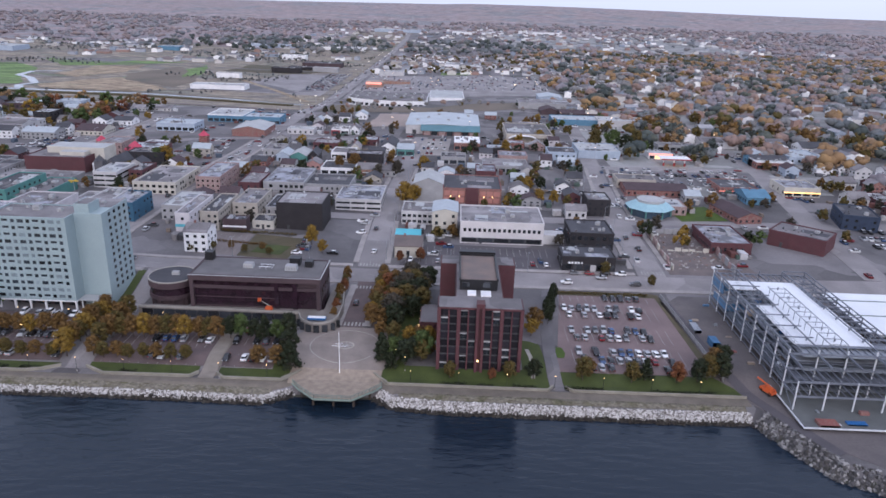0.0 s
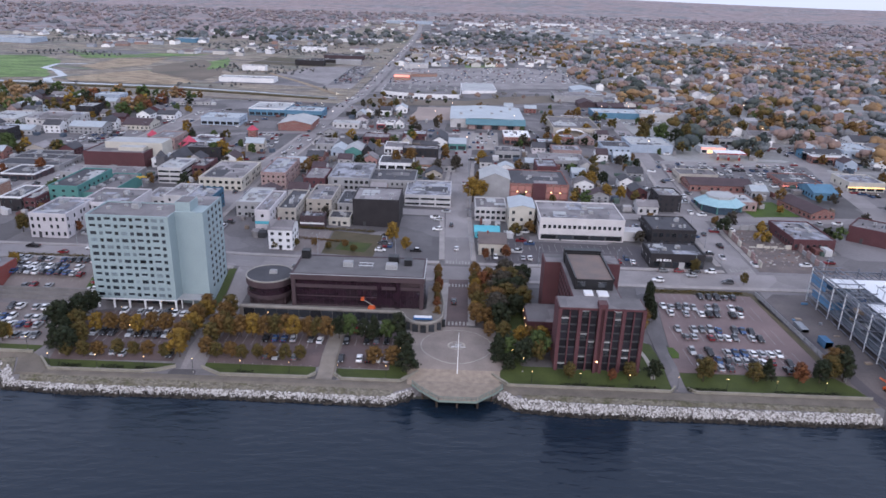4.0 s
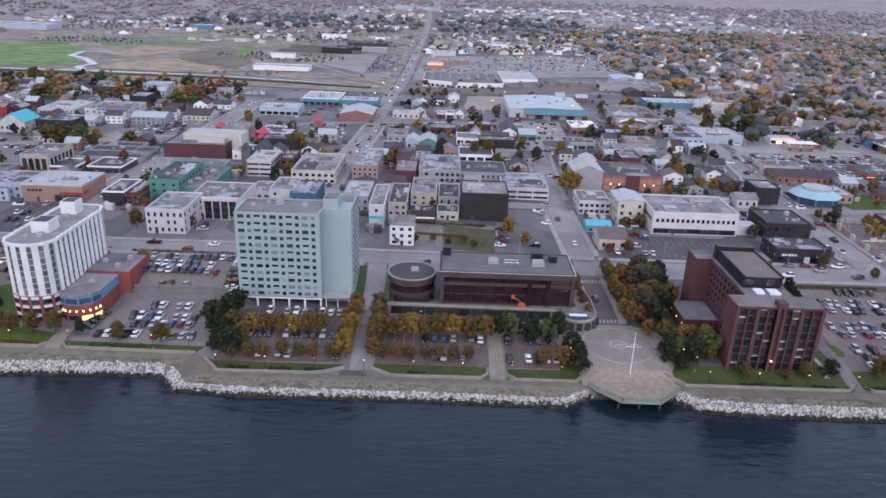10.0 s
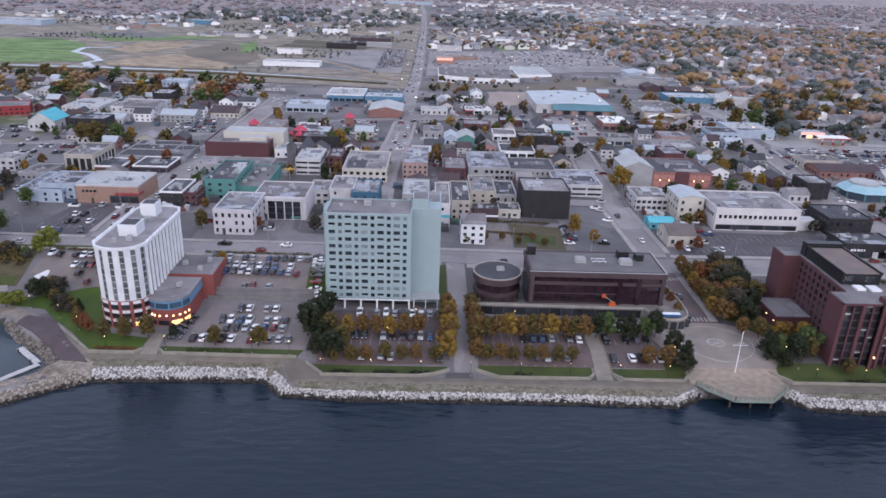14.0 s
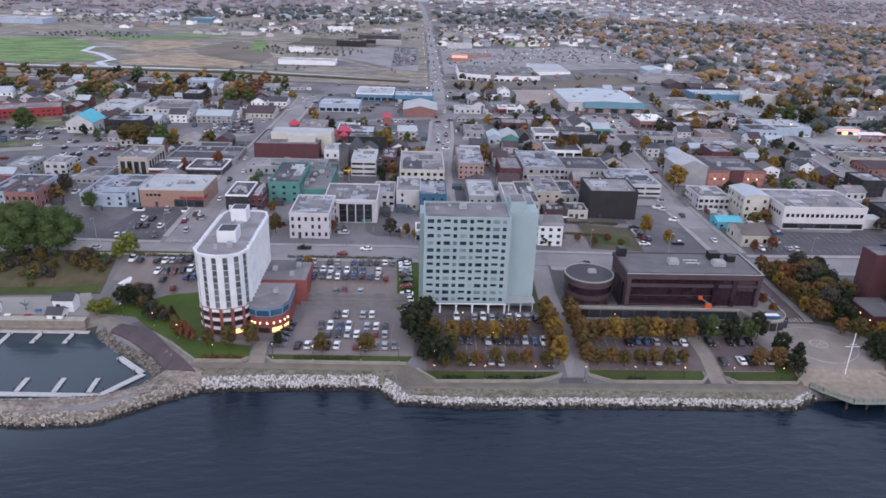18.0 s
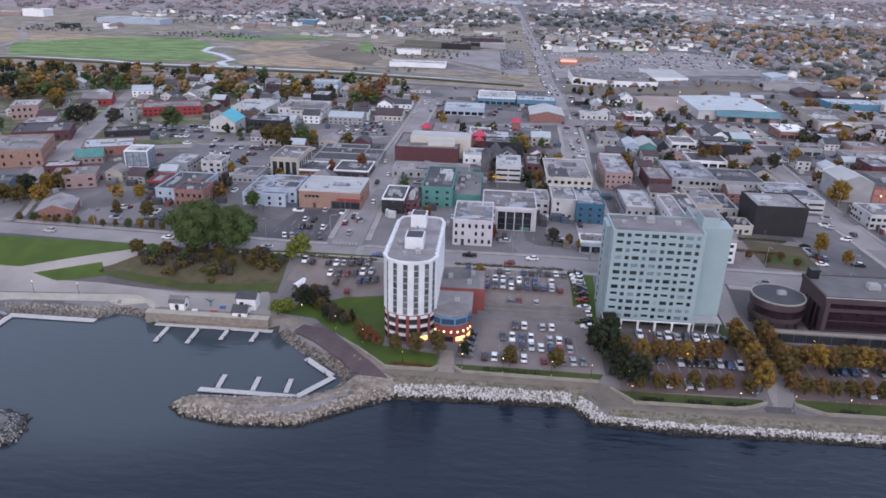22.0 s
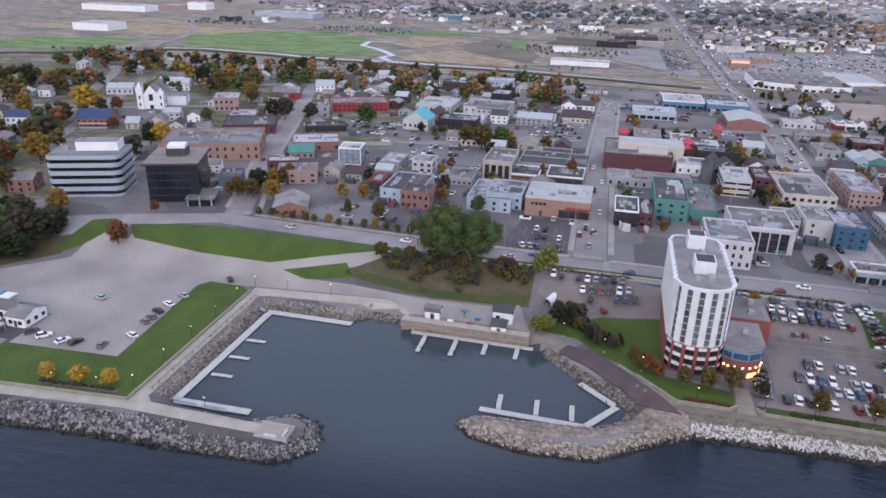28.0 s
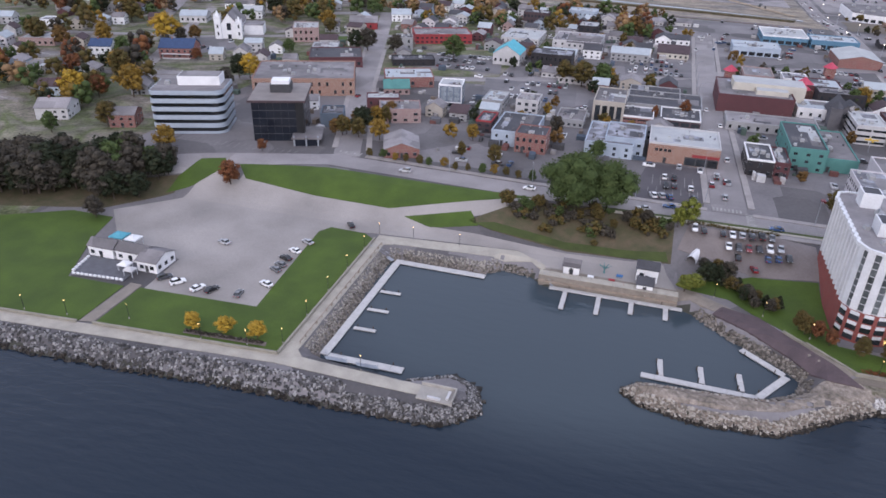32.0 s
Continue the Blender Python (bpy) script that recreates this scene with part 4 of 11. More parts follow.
def tree_proto(seed, colour, height, spread_, leaves=1500, leaf=0.25, conical=False):
    rng = np.random.default_rng(seed)
    th = new("tree")
    word = {"orange": "orange-brown autumn tree", "gold": "golden autumn tree", "olive": "olive and rust autumn tree", "lime": "yellow-green leafy tree", "yellow": "bright golden autumn tree", "green": "broad green leafy tree",
            "dark": "dark evergreen tree", "russet": "russet autumn tree", "bare": "half-bare brown tree"}[colour]
    tagged(th, word + " with a dense uneven crown", "tree", "trees")
    bm = bmesh.new()
    beam(bm, (0, 0, -0.4), (0.1, 0, height * 0.32), 0.035 * height * 0.6, 8, 0.02 * height * 0.6)
    beam(bm, (0.1, 0, height * 0.32), (0, 0.1, height * 0.8), 0.02 * height * 0.6, 6, 0.03)
    cs = []
    k = 26 if not conical else 22
    for i in range(k):
        a = i * 2.4 + rng.uniform(-0.4, 0.4)
        u = (i + 0.5) / k
        if conical:
            hz = height * (0.16 + 0.78 * u)
            rr = spread_ * (1 - u) ** 0.8 * 0.6
            cr = spread_ * (0.36 - 0.22 * u)
        else:
            hz = height * (0.28 + 0.62 * u)
            lobe = 1 + 0.18 * math.sin(a * 2 + seed) + rng.uniform(-0.1, 0.1)
            rr = spread_ * 0.74 * lobe * math.sqrt(max(0.02, 1 - (2 * u - 0.86) ** 2 / 1.35)) * rng.uniform(0.45, 1.0)
            cr = spread_ * rng.uniform(0.22, 0.34)
        c = (rr * math.cos(a), rr * math.sin(a), hz)
        cs.append((*c, cr))
        if i % 3 == 0:
            beam(bm, (0.05, 0, hz * 0.6), c, 0.05 + height * 0.006, 5, 0.03)
    cs.append((0, 0, height * 0.9, spread_ * 0.22 if not conical else spread_ * 0.1))
    part("trunk", bm, TRUNK, th)
    me = crown_mesh("crown", rng, leaf_cloud(rng, cs, leaves, leaf, 0.5), cs, LEAF_MAT[colour], 0.72, leaves > 5000)
    ob = new("crown", me)
    ob.parent = th
    return th


TREES = {}
tree_rng = random.Random(9)


def plant(colour, x, y, height=7.0, spread_k=1.0, lift=0.0):
    """A tree of that colour, one of three shapes, at a place."""
    v = tree_rng.randrange(3)
    key = (colour, v)
    m = pose(x, y, terrain_z(x, y) + lift, 0, 0, tree_rng.uniform(0, 360))
    if key not in TREES:
        TREES[key] = tree_proto(hash_seed(colour, v), colour, 8.0, 3.4, conical=(colour == "dark" and v == 0))
        TREES[key].matrix_basis = m @ Matrix.Diagonal((height / 8 * spread_k, height / 8 * spread_k, height / 8, 1))
        return TREES[key]
    t = copy_thing(TREES[key], m)
    t.scale = (height / 8 * spread_k, height / 8 * spread_k, height / 8)
    return t


def hash_seed(colour, v):
    return sum(ord(c) for c in colour) * 7 + v * 131


def tree_stuff(name, label, spots, colour, leaves, leaf, seed):
    """Many far trees of one colour in one piece. spots: rows of x, y, height, radius."""
    if not len(spots):
        return
    rng = np.random.default_rng(seed)
    cs = []
    for x, y, h, r in spots:
        z = terrain_z(x, y)
        for i in range(9):
            a = i * 2.4 + rng.uniform(-0.5, 0.5)
            u = (i + 0.5) / 9
            k = 0.75 * math.sqrt(max(0.03, 1 - (2 * u - 0.85) ** 2 / 1.4)) * rng.uniform(0.5, 1.0)
            cs.append((x + math.cos(a) * r * k, y + math.sin(a) * r * k, z + h * (0.26 + 0.62 * u), r * rng.uniform(0.32, 0.46)))
    q = leaf_cloud(rng, cs, leaves * len(spots), leaf, 0.5)
    tagged(new(name, crown_mesh(name, rng, q, cs, LEAF_MAT[colour], 0.78)), label, "trees", kind="stuff")


def far_crowns(name, label, spots, colour, seed, clumps=5, leaves=10, leaf=1.0, flat=0.85):
    """Trees far off, each a heap of uneven clumps with a few loose sprays. spots: rows of x, y, height, radius."""
    if not len(spots):
        return
    rng = np.random.default_rng(seed)
    cs = []
    for x, y, h, r in spots:
        z = terrain_z(x, y)
        for i in range(clumps):
            a, k = 6.28 * i / clumps + rng.uniform(-0.5, 0.5), rng.uniform(0.25, 0.6)
            cs.append((x + math.cos(a) * r * k, y + math.sin(a) * r * k, z + h * rng.uniform(0.38, 0.72), r * rng.uniform(0.4, 0.6)))
    q = leaf_cloud(rng, cs, leaves * len(spots), leaf, 0.8) if leaves else None
    tagged(new(name, crown_mesh(name, rng, q, cs, LEAF_MAT[colour], 1.0, False, flat)), label, "trees", kind="stuff")


LAMPS = []


def lamp_post(x, y, h=4.2):
    """A promenade lamp: footing, pole, arm, glowing globe."""
    m = pose(x, y, terrain_z(x, y) + 0.06)
    if LAMPS:
        return copy_thing(LAMPS[0], m)
    th = new("street_lamp")
    tagged(th, "slim dark lamp post with a small glowing globe", "street lamp", "street lamps")
    bm = bmesh.new()
    beam(bm, (0, 0, -0.2), (0, 0, 0.5), 0.16, 8)
    part("footing", bm, CONCRETE, th)
    bm = bmesh.new()
    beam(bm, (0, 0, 0.4), (0, 0, h), 0.07, 6, 0.05)
    pole = part("pole", bm, BLACKP, th)
    bm = bmesh.new()
    bmesh.ops.create_icosphere(bm, subdivisions=1, radius=0.13, matrix=Matrix.Translation((0, 0, h + 0.2)))
    part("globe", bm, LAMP_GLOW, pole, "small glowing globe")
    LAMPS.append(th)
    th.matrix_basis = m
    return th

# ---- painted lines ----


def lines(name, label, rects, lift):
    """Painted strips: rows of centre x, y, length, width, turn in degrees."""
    bm = bmesh.new()
    for x, y, L, w, a in rects:
        c, s = math.cos(radians(a)), math.sin(radians(a))
        k = max(1, int(L / 3))
        for i in range(k):
            u0, u1 = -L / 2 + L * i / k, -L / 2 + L * (i + 1) / k
            q = []
            for u, v in ((u0, -w / 2), (u1, -w / 2), (u1, w / 2), (u0, w / 2)):
                px, py = x + u * c - v * s, y + u * s + v * c
                q.append(bm.verts.new((px, py, terrain_z(px, py) + lift)))
            bm.faces.new(q)
    return tagged(part(name, bm, PAINTLINE), label, "road marking", kind="structure")


def bays(x0, x1, y, depth, pitch=2.75):
    return [(x0 + i * pitch, y, depth, 0.13, 90) for i in range(int((x1 - x0) / pitch) + 1)]


lines("bay_lines", "white painted parking bay lines", bays(-100, -71, 200, 5) + bays(-100, -71, 190.5, 9) + bays(-100, -71, 180.5, 5) + bays(-64, -50, 191, 5) + bays(-64, -50, 180.5, 5) + bays(-141, -112, 190, 9) + bays(-141, -112, 204, 5), 0.13)
lines("bay_lines", "white painted parking bay lines", bays(38, 72, 222, 10) + bays(38, 72, 204.8, 10) + bays(38, 72, 189.6, 10) + bays(38, 72, 234, 5), 0.13)
lines("bay_lines", "white painted parking bay lines", bays(-190, -158, 233.5, 5) + bays(-187, -158, 224.8, 10) + bays(-179, -157, 195.6, 10), 0.13)
lines("bay_lines", "white painted parking bay lines", bays(-18, 40, 262, 5) + bays(-18, 40, 276, 9) + bays(-264, -244, 262, 5) + bays(-260, -244, 272, 9) + bays(-186, -166, 268, 6) + bays(-440, -390, 251, 5) + bays(-100, -86, 262, 5) + bays(-100, -86, 278, 5), 0.1)
lines("lane_lines", "pale centre lines on the streets", [(-31.5, y, 3, 0.15, 90) for y in range(258, 420, 8)] + [(79 + (y - 255) * 0.04, y, 3, 0.15, 90) for y in range(260, 420, 8)] + [(-236, y, 3, 0.15, 90) for y in range(258, 560, 8)] + [(x, 243.6 + (x + 110) * 0.05 if x > -110 else 243.2, 4, 0.15, 0) for x in range(-290, 60, 9)], 0.17)
for cxx, cyy, along in ((-31, 256, 0), (-31, 237, 0), (79, 258, 0), (-236, 252, 0), (-30.7, 206, 0), (-229, 246, 1), (-371, 258, 0)):
    lines("crosswalk", "white painted crosswalk bars across the street", [((cxx - 4 + i * 1.2, cyy, 2.6, 0.6, 90) if not along else (cxx, cyy - 4 + i * 1.2, 2.6, 0.6, 0)) for i in range(8)], 0.18)
for nm, pts in (("kerb_walk", [(200, 248), (100, 243.6), (0, 242.4), (-25, 242)]), ("kerb_walk", [(-38, 241.6), (-103, 237)]), ("kerb_walk", [(-112, 236.6), (-200, 236.4), (-228, 237)]), ("kerb_walk", [(72, 256.8), (0, 256), (-24.5, 255.4)]), ("kerb_walk", [(-38, 255.2), (-110, 250.3), (-134, 250)]), ("kerb_walk", [(-148, 250), (-200, 249.8), (-228, 250.4)]), ("kerb_walk", [(-242, 250.8), (-300, 253), (-364, 257)]),
                ("kerb_walk", [(-37.2, 258), (-38.4, 313)]), ("kerb_walk", [(-24.8, 258), (-25.8, 314)]), ("kerb_walk", [(-242, 256), (-244, 370), (-242, 560)]), ("kerb_walk", [(-228, 256), (-230, 370), (-228, 560)]), ("kerb_walk", [(71.5, 262), (73, 318)]), ("kerb_walk", [(-26, 330), (-22.5, 420)]), ("kerb_walk", [(-39, 330), (-36, 420)]),
                ("kerb_walk", [(-148, 254), (-148, 356), (-143, 430), (-141, 485)]), ("kerb_walk", [(-134, 254), (-134, 356), (-129, 430), (-127, 488)]), ("kerb_walk", [(86.5, 262), (88, 318)]), ("kerb_walk", [(75.5, 332), (78, 380), (82.5, 436)]), ("kerb_walk", [(88, 332), (90.5, 380), (95.5, 434)]), ("kerb_walk", [(-379, 262), (-410, 350), (-438, 438)]), ("kerb_walk", [(-365, 262), (-398, 350), (-425, 436)]), ("kerb_walk", [(-35.5, 205), (-35.2, 239)]), ("kerb_walk", [(-26.2, 205), (-26, 239)])):
    patch("pavement", strip(pts, 2.2), KERBWALK, "pale concrete pavement beside the street", 0.26, "pavement")


def ring_mark(x, y, r, w, label, material):
    """A flat ring of paler paving."""
    bm = bmesh.new()
    k = 48
    for i in range(k):
        a, c = 2 * math.pi * i / k, 2 * math.pi * (i + 1) / k
        q = [(x + (r + d) * math.cos(t), y + (r + d) * 0.95 * math.sin(t)) for t, d in ((a, 0), (a, w), (c, w), (c, 0))]
        bm.faces.new([bm.verts.new((px, py, terrain_z(px, py) + 0.2)) for px, py in q])
    bmesh.ops.remove_doubles(bm, verts=bm.verts[:], dist=0.01)
    tagged(part("paving_ring", bm, material), label, "paving", kind="structure")


ring_mark(-31, 191, 10.5, 0.3, "pale ring of paving in the plaza", CONCRETE)
ring_mark(-31, 191, 2.2, 0.5, "inner ring of the plaza compass", QUAYC)
lines("compass_star", "pale star of paving at the middle of the plaza", [(-31, 191, 4.6, 0.35, a) for a in (0, 45, 90, 135)], 0.21)
for i, pts in enumerate(([(-1100, 900), (-820, 880), (-700, 1010), (-1000, 1100)], [(-330, 1010), (-210, 1000), (-190, 1080), (-320, 1120)], [(-700, 1090), (-420, 1120), (-430, 1190), (-720, 1180)])):
    patch("field", ragged(pts), (TAN, VERGE, MARSH)[i % 3], "dry rough field beyond the creek", 0.2, "field", False)

# ---- roads, lots and lawns ----
SITE = mat("site_mud", (0.145, 0.125, 0.122), (0.09, 0.08, 0.082), scale=0.12, fine=1.5)
patch("promenade", [(84, 168.9), (84, 172.5), (-16.5, 172.4), (-20.5, 177.3), (-42, 177.3), (-46.5, 172.4), (-144.5, 171.9), (-149.5, 177.4), (-152, 178.9), (-209, 179.2), (-213, 177.4), (-156, 177.2), (-152.7, 169.6), (-92, 169.3), (-48, 169), (-43, 172), (-19, 172.5), (-15, 168.9)], SIDEWALK, "buff concrete waterfront promenade", 0.14, "promenade")
patch("promenade", strip([(-211, 179), (-221, 188), (-232, 198), (-246, 207), (-288, 206.5)], 4.0), PATHC, "pale concrete path along the marina", 0.14, "promenade")
patch("promenade", [(-420, 135.6), (-400, 137.3), (-340.6, 142.5), (-318, 142.2), (-300, 142.2), (-300, 145.6), (-326, 146.2), (-335.4, 146.6), (-337.6, 149), (-337.6, 206.4), (-334.5, 207.8), (-302, 210.4), (-292, 211.5), (-287, 207.2), (-288, 210.5), (-297, 216), (-341.3, 212), (-341.1, 146), (-390.8, 142), (-420, 139.4)], QUAYC, "pale concrete quay promenade round the marina", 0.14, "promenade")
patch("boardwalk", [(-44.5, 172.2), (-19, 172.8), (-18.4, 178.6), (-44.8, 178.6)], WOOD, "weathered timber boardwalk joining the plaza and the deck", 0.24, "boardwalk")
patch("plaza", [(-47, 184), (-44, 178.2), (-19, 178.2), (-14, 184), (-13, 193), (-18, 200), (-24, 203.5), (-38, 203.5), (-45, 200), (-50, 193)], PLAZA, "pale round concrete plaza with paving rings", 0.16, "plaza")
patch("road", strip([(500, 262), (200, 255), (100, 250), (0, 249), (-110, 243.5), (-200, 243), (-300, 246), (-375, 250), (-425, 233), (-480, 216), (-600, 170)], 10.5), ROADWAY, "worn grey asphalt street along the waterfront", 0.12, "road")
patch("road", strip([(-31, 203), (-30.5, 243.8)], 7), PAVER, "paved red-brown street leading to the plaza", 0.1, "road")
patch("road", strip([(-31, 254.2), (-32, 330), (-29, 420), (-25, 520)], 10), ROADWAY, "grey asphalt side street with worn markings", 0.1, "road")
patch("road", strip([(78.5, 255.2), (80, 320), (83, 380), (88, 450), (93, 530), (100, 640)], 11), ROADWAY, "grey asphalt side street with worn markings", 0.1, "road")
patch("road", strip([(-235, 250.2), (-237, 370), (-235, 570)], 11), ROADWAY, "grey asphalt street running inland", 0.1, "road")
patch("road", strip([(-371, 254.5), (-404, 350), (-432, 440), (-470, 560)], 10), ROADWAY, "grey asphalt street running inland", 0.1, "road")
patch("road", strip([(-141, 249.4), (-141, 356), (-136, 430), (-134, 620), (-131.5, 840), (-131.5, 1000), (-133, 1353), (-136, 1650), (-140, 1960), (-170, 2600), (-215, 3400)], 12), ROADWAY, "long straight grey road into the distance", 0.14, "road")
patch("road", strip([(-60, 318), (-37.3, 319)], 9), ROADWAY, "grey asphalt cross street", 0.08, "road")
patch("road", strip([(-26.5, 320), (74, 326), (85.9, 326), (190, 330), (300, 340)], 9), ROADWAY, "grey asphalt cross street", 0.08, "road")
patch("road", strip([(-520, 320), (-349, 388), (-260, 428), (-200, 475), (-140, 497), (-30, 508)], 9), ROADWAY, "grey asphalt cross street", 0.07, "road")
patch("road", strip([(168, 259), (175, 326), (185, 390), (193, 447), (194, 519), (197, 590), (206, 720)], 11), ROADWAY, "grey asphalt street running inland", 0.09, "road")
patch("road", strip([(92, 438), (188, 445)], 9), ROADWAY, "grey asphalt cross street", 0.07, "road")
patch("parking_lot", [(100, 398), (180, 402), (186, 438), (98, 432)], ASPHALT_OLD, "wide asphalt car lot between two streets", 0.06, "parking lot", False)
patch("parking_lot", [(186, 262), (260, 266), (262, 330), (184, 326)], ASPHALT_OLD, "asphalt lot beside the dark shops", 0.06, "parking lot", False)
patch("lawn", [(112, 330), (136, 334), (132, 358), (110, 352)], GRASS, "green strip beside the round bank", 0.1, "lawn", False)
patch("driveway", strip([(-105.5, 175.2), (-107, 238)], 6.5), ROADWAY, "grey driveway between parking lots", 0.13, "road")
patch("driveway", strip([(31.6, 173), (31, 180), (31, 190), (31.8, 205), (33.3, 218), (35.6, 237), (36.4, 243.5)], 3.9), ASPHALT_OLD, "narrow grey service lane", 0.13, "road")
patch("path", strip([(-67.3, 174), (-67, 203)], 4.2), SIDEWALK, "pale paved footpath between parking bays", 0.15, "path")

patch("parking_lot", [(-147, 177), (-112, 178), (-111, 207), (-147, 206)], PAVER, "red-brown parking lot under autumn trees", 0.1, "parking lot")
patch("parking_lot", [(-102, 178), (-70, 178), (-70, 206), (-102, 205)], PAVER, "red-brown paved parking lot with painted bays", 0.1, "parking lot")
patch("parking_lot", [(-65, 178), (-50, 178), (-48, 198), (-65, 203)], PAVER, "red-brown paved parking lot with painted bays", 0.1, "parking lot")
patch("parking_lot", [(32, 181), (76, 181.5), (75.5, 237), (40, 237)], LOT_ROSE, "wide rose-brown asphalt parking lot", 0.1, "parking lot")
patch("parking_lot", [(-190.8, 182.4), (-150.6, 182), (-150, 208.5), (-184, 208.5), (-185, 190)], LOT_WARM, "lower worn brownish hotel parking lot", 0.1, "parking lot")
patch("parking_lot", [(-196, 213.5), (-156, 213.5), (-154, 237), (-195, 237)], LOT_WARM, "upper asphalt hotel parking lot", 0.1, "parking lot")
patch("parking_lot", [(-250.5, 227), (-238, 224.6), (-229.4, 220.7), (-212.6, 218), (-212, 233.4), (-222, 236), (-247.6, 237.8)], LOT_WARM, "small asphalt parking lot beside the road", 0.1, "parking lot")
patch("parking_lot", [(-268, 252), (-243, 252), (-242, 288), (-262, 288)], ASPHALT, "dark asphalt parking lot beside the store", 0.08, "parking lot")
patch("parking_lot", [(-64, 256), (-37, 256), (-38, 312), (-56, 312)], ASPHALT_OLD, "empty asphalt lot by the side street", 0.06, "parking lot")
patch("parking_lot", [(-21, 256), (42, 257), (48, 282), (-10, 284)], ASPHALT, "dark asphalt lot with painted bays", 0.06, "parking lot")
patch("gravel_lot", [(-416, 233), (-400, 228), (-370, 225), (-343, 224.5), (-300, 238), (-290, 239), (-330, 221), (-312, 221), (-283, 218.5), (-254, 220), (-251, 209.5), (-290, 209.5), (-297, 216.5), (-341.6, 213), (-359, 210), (-356.5, 162), (-390, 160), (-391, 178), (-412, 178), (-432, 200), (-416, 216)], GRAVEL, "wide pale gravel parking lot by the marina", 0.08, "gravel lot")
patch("gravel_edge", strip([(-401, 229.5), (-370, 226.5), (-343, 225.4), (-297, 240.6)], 5), GRAVEL, "gravel margin below the sloping lawn", 0.09, "gravel lot")
patch("lawn", [(-405, 236), (-372, 242), (-335, 241), (-296, 241), (-343, 226), (-370, 226.5), (-399, 229.5)], GRASS, "smooth green sloping lawn", 0.14, "lawn")
patch("lawn", [(-337, 223.6), (-316, 230), (-312, 224.5), (-327, 220.6)], GRASS, "green strip of lawn by the gravel lane", 0.12, "lawn")
patch("lawn", [(-341.6, 208.5), (-346, 211.6), (-357.9, 212.1), (-360.4, 208), (-356.6, 162.4), (-391.2, 160.6), (-391, 142.4), (-341.4, 145.9)], GRASS, "green lawn beside the marina quay", 0.14, "lawn")
patch("lawn", [(-470, 180), (-444, 195), (-428, 195), (-424, 181), (-414, 159.4), (-396, 160), (-395.5, 142.5), (-420, 140.8), (-470, 136)], GRASS, "green lawn beside the quay path", 0.14, "lawn")
patch("path", [(-391.6, 143.2), (-391.6, 162), (-395.3, 162), (-395.3, 142.2)], PATHC, "pale paved footpath across the lawn", 0.13, "path")
patch("lawn", [(-16.4, 173), (28.4, 172.9), (29.4, 174.8), (28.9, 180), (28.9, 190), (28.4, 196.4), (25.5, 198.5), (22, 199), (22, 181), (-12, 181), (-20, 190), (-20.4, 178)], SHADED_TURF, "green lawn round the brick tower, shade mixed into its colour", 0.12, "lawn")
patch("lawn", [(33.8, 175), (35.8, 173), (84, 173.2), (82, 177), (77, 181), (32, 180.8)], SHADED_TURF, "green lawn strip by the promenade, coloured darker for shade", 0.12, "lawn")
patch("lawn", [(-102.4, 176), (-97, 172.9), (-72.6, 173.1), (-70.8, 175), (-70.8, 177.8), (-102.4, 177.8)], SHADED_TURF, "narrow green verge behind the sea wall", 0.12, "lawn")
patch("lawn", [(-64.9, 175), (-62.8, 172.9), (-46.4, 173), (-42.2, 177.6), (-44, 179), (-50, 181), (-50, 177.6), (-64.9, 177.6)], SHADED_TURF, "narrow green verge behind the sea wall", 0.12, "lawn")
patch("lawn", [(-149.2, 177.7), (-144.6, 172.5), (-119, 172.8), (-114.6, 173.9), (-110.8, 175.8), (-110.8, 177), (-147, 177)], SHADED_TURF, "narrow green verge behind the sea wall", 0.12, "lawn")
patch("lawn", [(-209.6, 179.9), (-197, 179.8), (-195.8, 181), (-195.8, 186.5), (-212, 190), (-212.8, 217.5), (-229.4, 220.3), (-240, 217), (-249, 213), (-248, 209.6), (-236, 207.5), (-229, 200), (-220, 191.5)], GRASS, "green lawn beside the white hotel", 0.12, "lawn")
patch("lawn", [(-156, 209.5), (-149.2, 209.5), (-148.2, 237), (-156.6, 237)], GRASS, "green strip beside the tall apartment block", 0.14, "lawn")
patch("lawn", [(-190.6, 181), (-189.2, 179.8), (-152.6, 179.4), (-151, 182), (-190.6, 182.4)], SHADED_TURF, "green verge beside the hotel lot", 0.12, "lawn")
patch("path", [(-195.4, 179.2), (-191, 179.2), (-191.6, 189), (-195.2, 189)], PATHC, "buff paved path to the hotel door", 0.16, "path")
patch("path", [(-70, 172.6), (-65.6, 172.6), (-65.8, 200), (-69.6, 200)], PATHC, "buff paved path between the parking lots", 0.16, "path")
patch("lawn", [(-112.5, 206), (-110, 206), (-110.5, 236), (-113, 236)], SHADED_TURF, "green strip beside the driveway", 0.14, "lawn")
patch("verge", ragged([(-84, 256.5), (-64, 256.5), (-63, 282), (-84, 284)], 6, 1.2), VERGE, "vacant lot of rough brown and green grass", 0.1, "grass")
patch("verge", ragged([(-80, 262), (-68, 261), (-66, 272), (-79, 272)], 5, 1.5), SHADED_TURF, "green patch in the vacant lot", 0.14, "grass")
patch("parking_lot", [(-101, 257), (-84.4, 257), (-84.4, 283.6), (-101, 283)], LOT_WARM, "empty worn asphalt lot beside the rough grass", 0.06, "parking lot")
patch("verge", strip([(-275, 240.6), (-237, 241.2), (-203, 240.6)], 1.6), SHADED_TURF, "strip of grass between the road and its footpath", 0.16, "grass")
patch("path", strip([(-275, 239.2), (-237, 239.8), (-203, 239.2)], 1.2), QUAYC, "narrow concrete footpath along the road", 0.17, "path")
